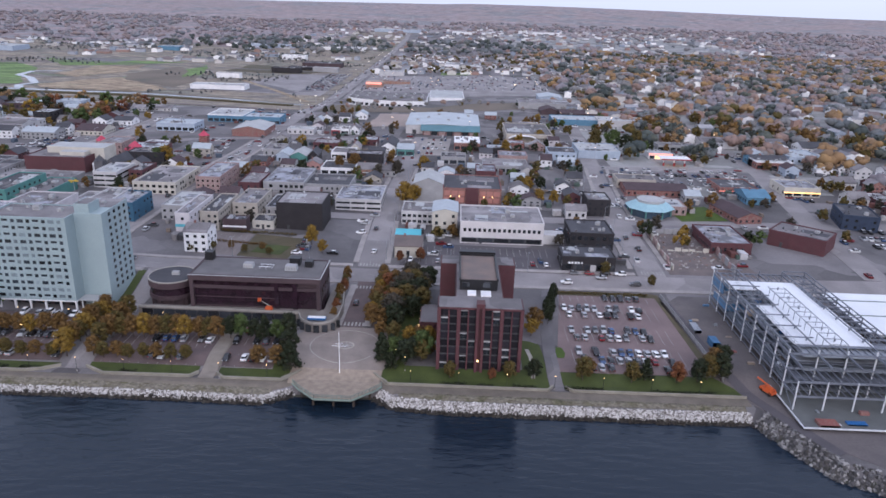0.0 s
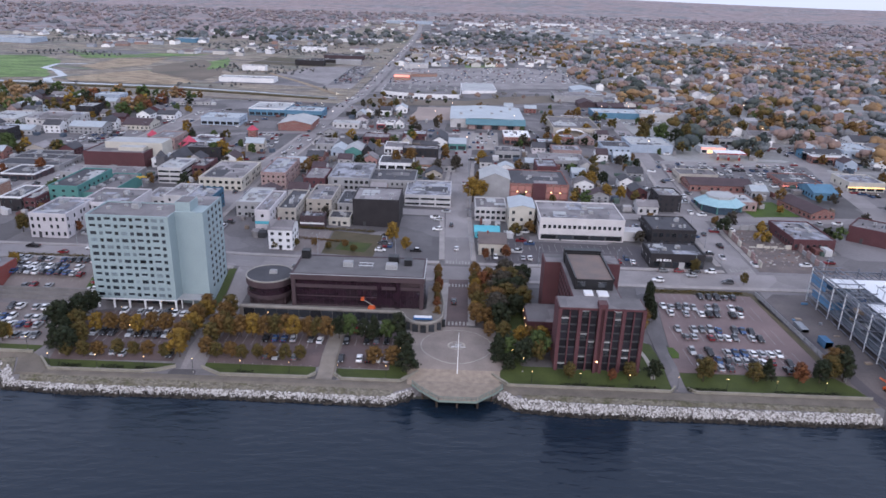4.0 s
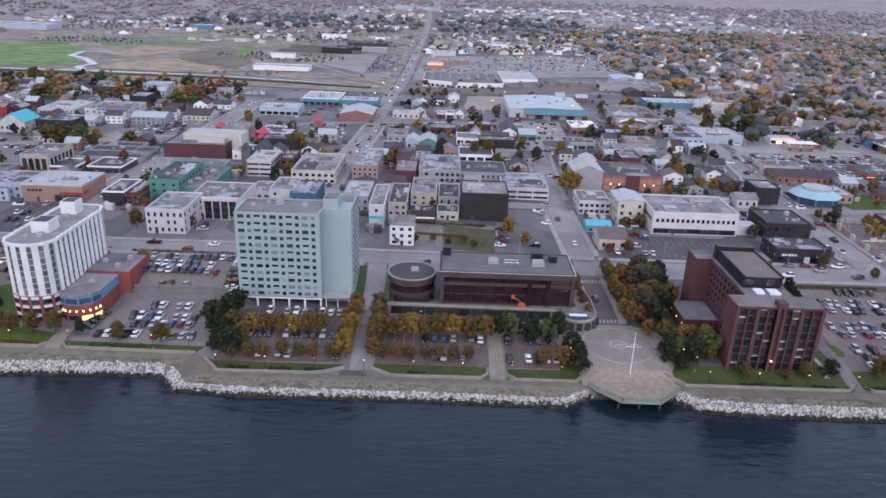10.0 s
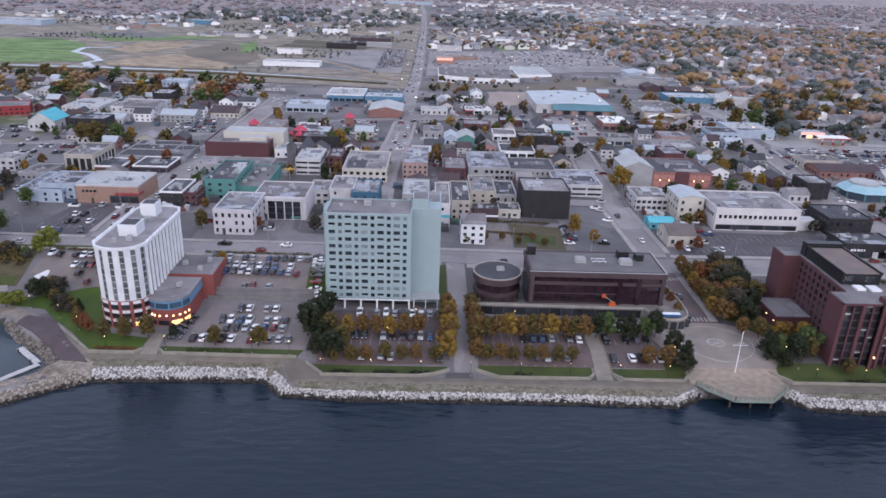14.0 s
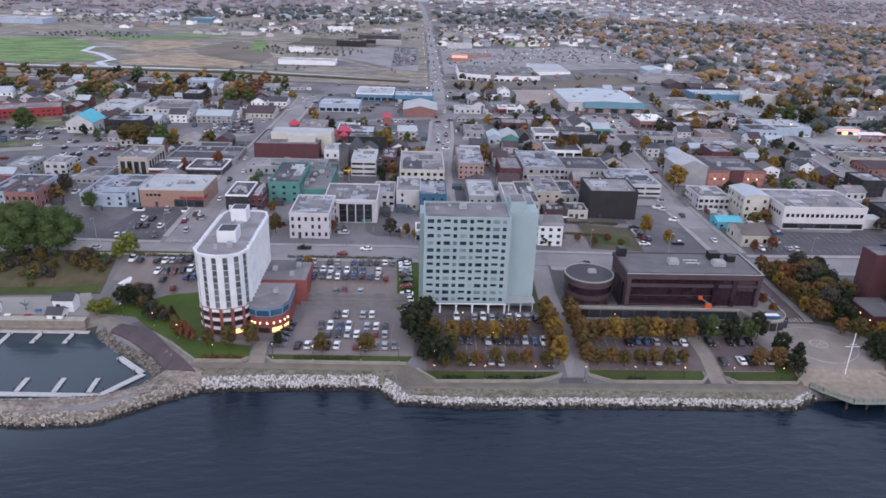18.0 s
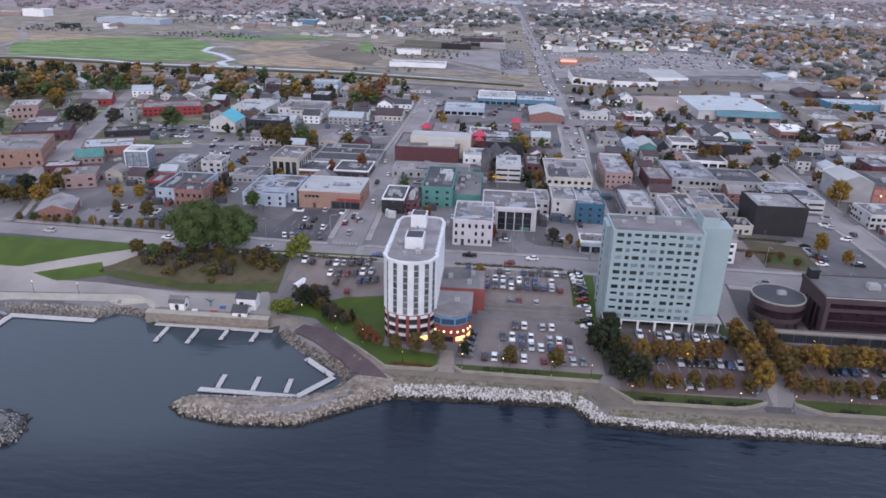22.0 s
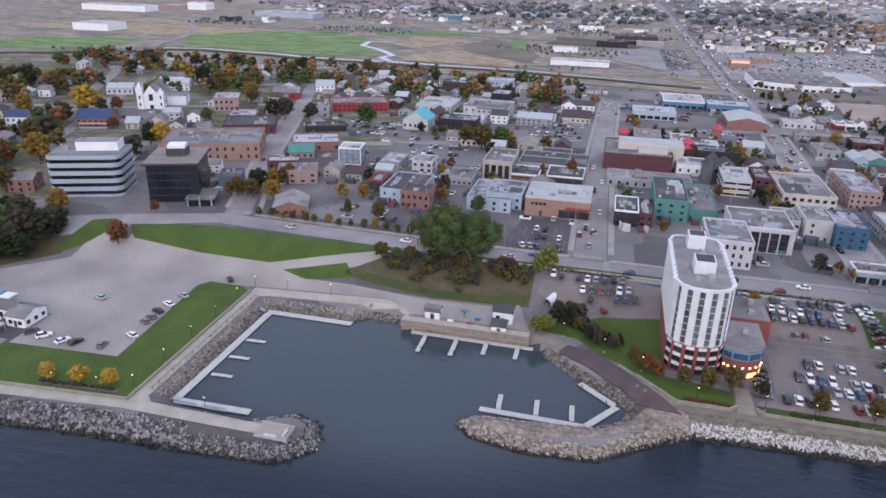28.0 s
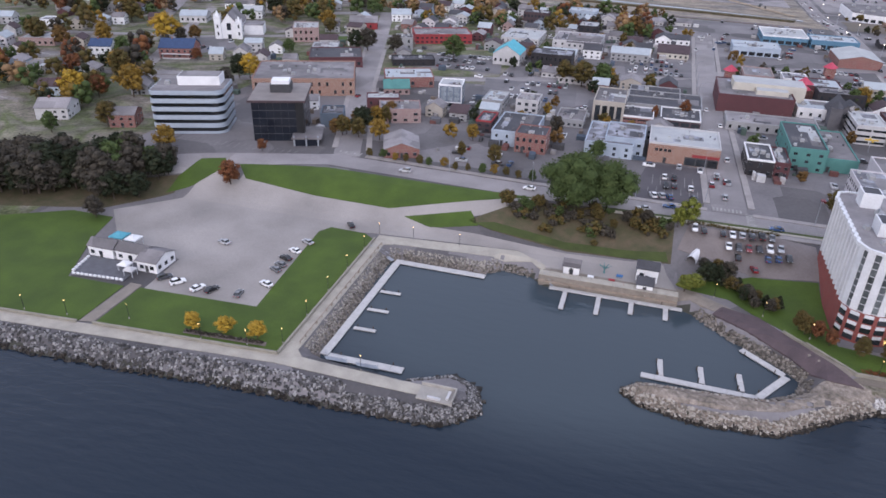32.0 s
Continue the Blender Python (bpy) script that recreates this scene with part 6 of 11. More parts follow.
block("building", "white-painted three-storey building", -158.7, 292.2, 10.1, 19.9, 8.2, OFFWHITE, TAR, storeys=3, win="dark")
block("building", "blue-sided building with a pale flat roof", -149.1, 288.4, 11.2, 20.3, 8.2, mat("deep_blue_siding", (0.045, 0.12, 0.19), (0.032, 0.09, 0.145), scale=0.25), PATCH_ROOF, storeys=3, win="dark")
block("building", "cream brick building with a grey roof", -158.4, 333.7, 21.2, 35.9, 6.1, CREAM, TAR, storeys=2, win="dark")
block("building", "white modern building with dark window bands", -181.9, 342.1, 11.9, 21.9, 8.0, OFFWHITE, PALE_ROOF, storeys=3, win="strip")
block("building", "dark brown brick building", -167.5, 350.3, 6.9, 19.0, 7.5, BRICK_DARK, TAR_DARK, storeys=3, win="dark")
block("building", "wide red brick theatre building", -234.7, 372.3, 33.1, 33.1, 8.5, BRICK_DARK, TAR, storeys=2, win="none")
block("building", "long low building with a grey roof", -232.0, 343.0, 37.4, 15.3, 3.7, GREYW, TAR, storeys=1, win="dark")
block("building", "green three-storey building with white sides", -212.8, 299.3, 13.0, 32.9, 8.6, TEALW, TAR_DARK, storeys=3, win="dark")
block("building", "long green building with a grey roof", -201.4, 302.1, 13.2, 36, 5.1, TEALW, TAR, storeys=2, win="none", units=5)
block("building", "pale lilac three-storey building", -196.8, 256.8, 14.5, 22.5, 9.4, LILAC, PATCH_ROOF, storeys=3, win="dark")
block("building", "black two-storey shop with white roof edges", -228, 288, 9.2, 19, 6.0, DARKW, TAR_DARK, storeys=2, win="white", trim=WHITE, units=4)
block("building", "dark maroon shop with a black roof", -218.4, 289, 5.2, 18, 5.4, BRICK_DARK, TAR_DARK, storeys=2, win="white", units=3)
block("building", "pale blue two-storey building with a patched roof", -279.4, 292.6, 14.7, 19.6, 6.7, PALEBLUE, PATCH_ROOF, storeys=2, win="white")
block("building", "low shop with white striped upper wall", -282.7, 333.6, 20.3, 15.6, 3.9, BRICK, TAR_DARK, storeys=2, win="strip", trim=WHITE)
block("building", "low building with white parapet and dark roof", -259.4, 338.4, 16.9, 18.1, 3.2, BROWNC, TAR_DARK, storeys=1, win="shop", trim=WHITE)
block("building", "long low dark-roofed building", -275.1, 372.7, 24.0, 20.4, 3.4, GREYW, TAR_DARK, storeys=1, win="dark")
block("building", "white institutional building with a maroon entrance bay", -328.6, 477.5, 29.9, 29.1, 6.4, OFFWHITE, TAR, storeys=2, win="white")
block("building", "white block building with a pale roof", -362.5, 481.4, 24.5, 31.2, 4.6, OFFWHITE, PALE_ROOF, storeys=2, win="white")
house("house", "building with a steep turquoise glass roof", -354.7, 425.4, 15.5, 18, 6.2, OFFWHITE, TURQ, storeys=1, win="white", rise=5, along_x=False, chimney=False)
house("house", "white gabled house", -323.0, 405.3, 12.0, 11.5, 2.8, OFFWHITE, TAR, storeys=1, win="white", rise=2.2)
house("house", "white three-storey house with a grey hipped roof and many windows", -104.5, 257.4, 9.2, 11, 8.4, WHITE, TAR, storeys=3, win="dark", rise=2.2)
block("building", "large blue store with white roof edge", -197.4, 556.8, 28.6, 33.1, 5.2, BLUEW, PALE_ROOF, storeys=1, win="shop", trim=WHITE)
block("building", "blue-grey store", -167.7, 552.3, 29.1, 21.3, 5.2, BLUEW, METAL_ROOF, storeys=1, win="shop")
block("building", "long low building with a blue-grey roof", -219.4, 510.5, 28.1, 20.6, 5.2, PALEBLUE, METAL_ROOF, storeys=1, win="shop")
house("house", "store with a pale curved roof and red front", -160.1, 499.0, 23.4, 31.5, 4.9, BRICK, PALE_ROOF, storeys=1, win="none", rise=2.5, along_x=False, chimney=False)
block("building", "long brown brick institutional building", -444.1, 312.9, 47.6, 35.5, 8.1, BRICK_TAN, TAR, storeys=2, win="dark", rz=22.3, units=8)
block("building", "brick school building with pale roof", -485.3, 433.1, 15.8, 20, 8.7, BRICK_PINK, PALE_ROOF, storeys=2, win="white", rz=25.0)
house("house", "white house with a grey roof among trees", -508.2, 249.2, 12.9, 13.1, 4.9, OFFWHITE, TAR, storeys=2, win="white", rz=21.2, rise=2.6)
block("building", "long dark brown flat building", -445.4, 374.5, 28.9, 25.8, 5.5, BRICK_DARK, TAR_DARK, storeys=1, win="dark", rz=24.2)
block("building", "low red-walled building", -413.6, 460.3, 36.6, 22, 5.6, REDP, TAR, storeys=2, win="white", rz=24.0)
block("building", "low dark navy building", -405.4, 397.0, 23.9, 11.8, 3.2, DARKW, TAR_DARK, storeys=1, win="white", rz=24.3)
block("building", "brick building with a grey metal roof", -392.3, 351.3, 24.4, 19.6, 4.8, BRICK, METAL_ROOF, storeys=1, win="dark", rz=23.2)
house("house", "building with a green copper hipped roof", -387.9, 338.2, 12.3, 12, 3.0, BRICK_PINK, TEALW, storeys=1, win="dark", rz=22.7, rise=3)
block("building", "dark brick building with a pale roof", -384.3, 307.8, 14.5, 8.4, 6.4, BRICK_DARK, PALE_ROOF, storeys=2, win="dark", rz=21.6)
block("building", "small slate-blue building with a dark roof", -395.0, 283.0, 9.5, 12.0, 5.2, mat("slate_wall", (0.12, 0.15, 0.19), (0.09, 0.115, 0.15)), TAR_DARK, storeys=2, win="none", rz=20, units=2)
block("building", "brown brick row building", -373.9, 296.3, 17.6, 13.4, 5.7, BRICK_PINK, TAR, storeys=2, win="dark", rz=21.2)
block("building", "grey two-storey building", -337.9, 331.1, 9.6, 16.6, 4.9, GREYW, METAL_ROOF, storeys=2, win="white")
block("building", "white two-storey building", -322.9, 334.4, 10.1, 12.0, 5.7, OFFWHITE, TAR, storeys=2, win="dark")
block("building", "low building with a grey roof", -302.7, 320.6, 12.0, 16.6, 3.2, GREYW, TAR, storeys=1, win="dark")
block("building", "dark building with a red side wall", -332.7, 299.9, 6.6, 12.9, 4.8, BROWNC, TAR_DARK, storeys=2, win="dark", trim=REDP)
block("building", "grey-blue commercial building", -323.1, 287.2, 16.9, 25.5, 5.8, PALEBLUE, TAR_DARK, storeys=2, win="white", units=4)
house("house", "brick shed with a blue-grey roof and white gable", -357.1, 258.0, 13.1, 16, 3.4, BRICK, TAR, storeys=1, win="white", rz=20.5, rise=2.4, along_x=False, chimney=False)
block("building", "pale building with a patched blue-grey roof", -286.7, 289.0, 18.2, 26.3, 5.2, PALEBLUE, PATCH_ROOF, storeys=2, win="dark")
block("building", "long low grey building with a dark roof", -275.3, 358.8, 33.9, 25.2, 3.2, GREYW, TAR_DARK, storeys=1, win="dark")
house("house", "white house with a grey roof", -312.6, 395.9, 18.2, 20, 3.8, OFFWHITE, TAR, storeys=1, win="white", rise=2.4)
house("house", "white gabled institutional house", -319.3, 475.7, 20.0, 22, 6.2, OFFWHITE, TAR, storeys=2, win="white", rise=2.6)

# ---- the tall pale apartment block ----


def thing(name, label, category, x, y, z, rz=0.0, group=""):
    th = new(name)
    th.location, th.rotation_euler = (x, y, z), (0, 0, radians(rz))
    return tagged(th, label, category, group)


def simple(name, th, material, *boxes_):
    if name in ("mullion", "rib"):
        bm = bmesh.new()
        for bx in boxes_:
            box(bm, *bx)
        return part(name, bm, material, th)
    for bx in boxes_:
        bm = bmesh.new()
        box(bm, *bx)
        ob = part(name, bm, material, th)
    return ob




def sash_window(name, glass, panel, panes, split):
    """A window with dark panes over a low panel in the colour of the wall, framed and set back."""
    bm = bmesh.new()
    cuts = [-0.5 + i / panes for i in range(panes + 1)]
    low, mid, top = [[bm.verts.new((c, -0.09, z)) for c in cuts] for z in (0, split, 1)]
    a, b_, c_, d = [bm.verts.new(p) for p in ((-0.5, 0, 0), (0.5, 0, 0), (0.5, 0, 1), (-0.5, 0, 1))]
    sashes = [bm.faces.new((mid[i], mid[i + 1], top[i + 1], top[i])) for i in range(panes)]
    for i in range(panes):
        bm.faces.new((low[i], low[i + 1], mid[i + 1], mid[i]))
    for f in ((a, low[0], mid[0], top[0], d), (low[-1], b_, c_, top[-1], mid[-1]), (*top, c_, d), (*low[::-1], a, b_)):
        bm.faces.new(f)
    for f in bm.faces:
        f.material_index = 1
    bmesh.ops.inset_individual(bm, faces=sashes, thickness=0.035, depth=-0.06)
    for f in sashes:
        f.material_index = 0
    return mesh_of(name, bm, [glass, panel])


AQ_FRAME = mat("pale_aqua_frame", (0.34, 0.43, 0.46))
AQ_GLASS = mat("deep_window_glass", (0.03, 0.038, 0.048), (0.012, 0.016, 0.022), rough=0.15, bump=0, spec=0.6, obj_random=0.5)
AQ_BLIND = mat("drawn_aqua_blind", (0.2, 0.25, 0.275), (0.1, 0.13, 0.15), rough=0.6, scale=0.8, obj_random=0.4)
WIN_PAIR, WIN_HALF = sash_window("window_pair", AQ_GLASS, AQ_FRAME, 2, 0.12), sash_window("window_half", AQ_GLASS, AQ_FRAME, 2, 0.42)
WIN_SHUT, WIN_ONE = sash_window("window_shut", AQ_BLIND, AQ_FRAME, 2, 0.12), sash_window("window_single", AQ_GLASS, AQ_FRAME, 1, 0.12)


def apartment_block():
    th = thing("apartment_block", "tall pale aqua concrete apartment block on white columns", "apartment building", -148, 208.5, 0)
    H, G = 31.2, 3.4
    simple("main_slab", th, AQUA, (0, 0, G, 26, 15, H))
    simple("stair_wing", th, AQUA, (26, 5.5, 0, 35, 24, H + 0.6), (-1.2, 5, 0, 0, 13, H - 0.2))
    simple("penthouse", th, AQUA, (26.2, 6, H + 0.6, 31, 13, H + 3.6))
    simple("roof", th, TAR, (0.4, 0.4, H, 25.6, 14.6, H + 0.08), (26.4, 13.2, H + 0.6, 34.6, 23.6, H + 0.68), (26.5, 6.3, H + 3.6, 30.7, 12.7, H + 3.66))
    bm = bmesh.new()
    for a in ((-0.05, -0.05, 26.05, 0.35), (-0.05, 14.65, 26.05, 15.05), (-0.05, 0.35, 0.35, 14.65), (25.65, 0.35, 26.05, 5)):
        box(bm, a[0], a[1], H - 0.1, a[2], a[3], H + 0.5)
    part("parapet", bm, AQUA, th)
    simple("soffit", th, WHITE, (-0.1, -0.12, G - 0.35, 26.1, 15, G - 0.004))
    simple("porch_roof", th, PALE_ROOF, (26.1, 1.0, 3.1, 35.2, 5.4, 3.5))
    simple("lobby", th, BROWNC, (0.8, 4, -0.6, 25.2, 15, G - 0.36))
    for i in range(6):
        simple("column", th, WHITE, (0.1 + i * 5.05, 0.05, -0.6, 0.65 + i * 5.05, 0.6, G - 0.35))
    for i in range(3):
        simple("column", th, WHITE, (27 + i * 3.7, 1.2, -0.6, 27.3 + i * 3.7, 1.5, 3.1))
    for i in range(5):
        shared("lobby_door", WIN_S, th, (3.0 + i * 5, 4.0, -0.2), 0, (3.6, 1, 2.6))
    st, blinds = (H - G) / 12, random.Random(31)
    for r in range(12):
        z = G + r * st + 0.95
        for i in range(10):
            wide = i % 2 == 0
            shared("window", ((WIN_PAIR, WIN_HALF, WIN_PAIR, WIN_HALF, WIN_SHUT) if wide else (WIN_ONE, WIN_ONE, WIN_ONE, WIN_SHUT, WIN_ONE))[blinds.randrange(5)], th, (2.0 + i * 2.45, 0, z - 0.2), 0, (1.95 if wide else 1.15, 1, 1.3))
        for i in range(4):
            shared("window", WIN_D, th, (35, 10.5 + i * 3.6, z), math.pi / 2, (1.3, 1, 1.1))
        if r < 11:
            shared("window", WIN_D, th, (-1.2, 9, z), -math.pi / 2, (1.0, 1, 1.1))
    for i, (a, c, s) in enumerate(((12, 10, 2.4), (4, 8, 1.3), (20, 9, 1.5), (8, 11.5, 1.0), (30, 18, 1.4))):
        shared("roof_unit", UNIT, th, (a, c, H + 0.05 if i < 4 else H + 0.6), 0, (s, s, s * 0.7))
    bm = bmesh.new()
    for a in range(9):
        beam(bm, (2 + a * 2.7, 13, H), (2 + a * 2.7, 13, H + 1.1), 0.05)
    beam(bm, (2, 13, H + 1.1), (23.6, 13, H + 1.1), 0.05)
    part("roof_rail", bm, STEEL, th)
    bm = bmesh.new()
    for a in (2, 8, 15, 21):
        bmesh.ops.create_icosphere(bm, subdivisions=1, radius=0.14, matrix=Matrix.Translation((a, 0.3, G - 0.45)))
    part("entrance_light", bm, LAMP_GLOW, th)


apartment_block()

# ---- the white hotel with its rounded front ----


def scallops(y0, y1, x, sgn, k):
    pts = []
    for i in range(k):
        for u in (0.0, 0.25, 0.5, 0.75):
            yy = y0 + (y1 - y0) * (i + u) / k
            pts.append((x + sgn * 0.55 * math.sin(math.pi * u), yy))
    return pts


WIN_H = window_mesh("window_hotel", mat("pale_hotel_glass", (0.15, 0.165, 0.17), (0.05, 0.058, 0.062), rough=0.15, scale=0.5, bump=0, spec=0.7, obj_random=0.5), mat("pale_window_frame", (0.5, 0.51, 0.52)), 1)


HOTEL_WHITE = mat("weathered_hotel_white", (0.66, 0.67, 0.69), (0.54, 0.55, 0.575), rough=0.6, scale=0.3, fine=3)


def hotel():
    th = thing("hotel", "white rounded high-rise hotel on a red brick base", "hotel", -212.2, 193, -0.3)
    W_, D_, H, B = 14.0, 38.0, 24.8, 8.8
    nose = [(0.0, 4.0), (1.3, 1.5), (4.0, 0.0), (7.0, -0.5), (10.0, 0.0), (12.7, 1.5), (14.0, 4.0)]
    outline = nose + [(14.0, 34), (13.2, 37), (11, 38), (3, 38), (0.8, 37), (0, 34)]
    bm = bmesh.new()
    prism(bm, outline, B, H)
    part("tower", bm, mat("pale_grey_panel", (0.42, 0.43, 0.44), (0.33, 0.34, 0.35), scale=0.3), th)
    bm = bmesh.new()
    prism(bm, inset_pts(outline, 0.45), H, H + 0.1)
    part("roof", bm, TAR, th)
    bm = bmesh.new()
    k = len(outline)
    wavy = nose[:-1] + scallops(4.0, 34.0, 14.0, 1, 11) + [(14.0, 34), (13.2, 37), (11, 38), (3, 38), (0.8, 37), (0, 34)] + scallops(34.0, 4.0, 0.0, -1, 11)[1:]
    outer, inner = inset_pts(wavy, -0.35), inset_pts(wavy, 0.35)
    k = len(wavy)
    for i in range(k):
        j = (i + 1) % k
        q = [outer[i], outer[j], inner[j], inner[i]]
        lo, hi = [bm.verts.new((*p, H - 0.35)) for p in q], [bm.verts.new((*p, H + 0.45)) for p in q]
        bm.faces.new(hi)
        bm.faces.new(lo[::-1])
        for a in range(4):
            c = (a + 1) % 4
            bm.faces.new((lo[a], lo[c], hi[c], hi[a]))
    part("cornice", bm, HOTEL_WHITE, th)
    # upright white fins and the window columns between them
    st = (H - B - 0.6) / 8
    for side, rz in ((0, -math.pi / 2), (14.0, math.pi / 2)):
        for i in range(11):
            y = 5.2 + i * 2.75
            bm = bmesh.new()
            s = -1 if side == 0 else 1
            beam(bm, (side + s * 0.05, y, B), (side + s * 0.05, y, H + 0.2), 0.62, 8)
            part("white_pier", bm, HOTEL_WHITE, th)
            if i < 10:
                for r in range(8):
                    shared("window", WIN_H, th, (side, y + 1.375, B + 0.4 + r * st), rz, (1.2, 1, st * 0.86))
    for i in range(len(nose) - 1):
        p, q = Vector(nose[i]), Vector(nose[i + 1])
        d = (q - p)
        ang = math.atan2(d.y, d.x)
        m_ = (p + q) / 2
        bm = bmesh.new()
        wide = d.length * 0.5
        nv = Vector((d.y, -d.x)).normalized() * 0.15
        a, c = p - d * 0.04, p + d * 0.5
        prism(bm, [(a.x + nv.x, a.y + nv.y), (c.x + nv.x, c.y + nv.y), (c.x - nv.x, c.y - nv.y), (a.x - nv.x, a.y - nv.y)], B, H + 0.1, cap_bottom=True)
        part("white_pier", bm, HOTEL_WHITE, th)
        for r in range(8):
            w_ = p + d * 0.74
            shared("window", WIN_H, th, (w_.x, w_.y, B + 0.4 + r * st), ang, (d.length * 0.4, 1, st * 0.86))
    base = inset_pts(outline, -0.3)
    bm = bmesh.new()
    prism(bm, base, -1.5, B)
    part("base", bm, HOTEL_RED, th)
    for r in range(3):
        for i in range(len(nose) - 1):
            p, q = Vector(base[i]), Vector(base[i + 1])
            d = q - p
            ang, m_ = math.atan2(d.y, d.x), (p + q) / 2
            z = 0.8 + r * 2.75
            if i % 2 == 0 and r == 0:
                shared("lit_window", WIN_LIT if i == 4 and z < 1.5 else WIN_D, th, (m_.x, m_.y, z), ang, (d.length * 0.72, 1, 1.4))
            else:
                shared("window", WIN_D, th, (m_.x, m_.y, z), ang, (d.length * 0.72, 1, 1.4))
            bm = bmesh.new()
            nv = Vector((d.y, -d.x)).normalized() * 0.1
            prism(bm, [(p.x + nv.x + d.x * .17, p.y + nv.y + d.y * .17), (q.x + nv.x - d.x * .17, q.y + nv.y - d.y * .17), (q.x - d.x * .17, q.y - d.y * .17), (p.x + d.x * .17, p.y + d.y * .17)], z + 1.45, z + 2.35, cap_bottom=True)
            part("spandrel", bm, HOTEL_WHITE, th)
    simple("penthouse", th, HOTEL_WHITE, (4.6, 10, H, 10.0, 16, H + 3.6), (4.2, 28, H, 9.0, 33, H + 4.2))
    simple("penthouse_roof", th, TAR_DARK, (5.0, 10.4, H + 3.6, 9.6, 15.6, H + 3.66), (4.6, 28.4, H + 4.2, 8.6, 32.6, H + 4.26))
    for a, c, s in ((5.2, 6, 1.2), (8.8, 7.5, 1.5), (7.5, 20, 2.2), (8, 24, 1.6), (3, 14, 1.2)):
        shared("roof_unit", UNIT, th, (a, c, H + 0.1), 0.2, (s, s * 1.4, s * 0.8))
    bm = bmesh.new()
    beam(bm, (7, 22, H), (7, 22, H + 2.8), 0.3)
    part("roof_duct", bm, STEEL, th)


hotel()


def hotel_annex():
    th = thing("hotel_annex", "low red brick hotel restaurant wing with blue glazing and lit windows", "building", -197.9, 194, -0.3)
    th.scale = (1, 1, 1.2)
    lo = [(0, 1.5), (2, 0.2), (6, 0.0), (9.2, 2.0), (10.4, 5.0), (10.4, 17), (0, 17)]
    bm = bmesh.new()
    prism(bm, lo, -1.5, 6.7)
    part("wall", bm, HOTEL_RED, th)
    bm = bmesh.new()
    up = inset_pts(lo, -0.12)
    prism(bm, up, 4.7, 6.8, cap_bottom=True)
    part("blue_glazing", bm, mat("blue_cladding", (0.12, 0.27, 0.42), (0.09, 0.21, 0.34), rough=0.35), th)
    bm = bmesh.new()
    prism(bm, inset_pts(lo, -0.2), 6.8, 7.2, cap_bottom=True)
    part("roof", bm, TAR, th)
    bm = bmesh.new()
    prism(bm, [(9.5, 17.4), (14, 17.4), (14, 32), (0, 32), (0, 17.4)], -1.5, 7.8)
    part("rear_wall", bm, HOTEL_RED, th)
    simple("rear_roof", th, TAR, (0.2, 17.7, 7.8, 13.7, 31.7, 7.95))
    for i in range(4):
        p, q = Vector(lo[i]), Vector(lo[i + 1])
        d = q - p
        ang, m_ = math.atan2(d.y, d.x), (p + q) / 2
        shared("lit_window", WIN_LIT if i > 1 else WIN_D, th, (m_.x, m_.y, 0.5), ang, (d.length * 0.8, 1, 1.2))
        p2, q2 = Vector(up[i]), Vector(up[i + 1])
        m2 = (p2 + q2) / 2
        shared("blue_window", window_mesh("window_blue", GLASSB, BLUEP, 2), th, (m2.x, m2.y, 5.0), ang, (d.length * 0.9, 1, 1.4))
    for i in range(4):
        p, q = Vector(lo[i]), Vector(lo[i + 1])
        for u in (0.25, 0.75):
            c = p.lerp(q, u)
            dd = (q - p).normalized()
            bm = bmesh.new()
            bmesh.ops.create_icosphere(bm, subdivisions=1, radius=0.3, matrix=Matrix.Translation((c.x + dd.y * 0.1, c.y - dd.x * 0.1, 3.0)))
            part("wall_light", bm, LAMP_GLOW, th)
    for a, c in ((3, 25), (9, 21), (6, 10), (10, 28)):
        shared("roof_unit", UNIT, th, (a, c, 7.4 if c < 17 else 7.9), 0, (1.5, 1.6, 1.1))


hotel_annex()

# ---- the dark brown office with its drum ----


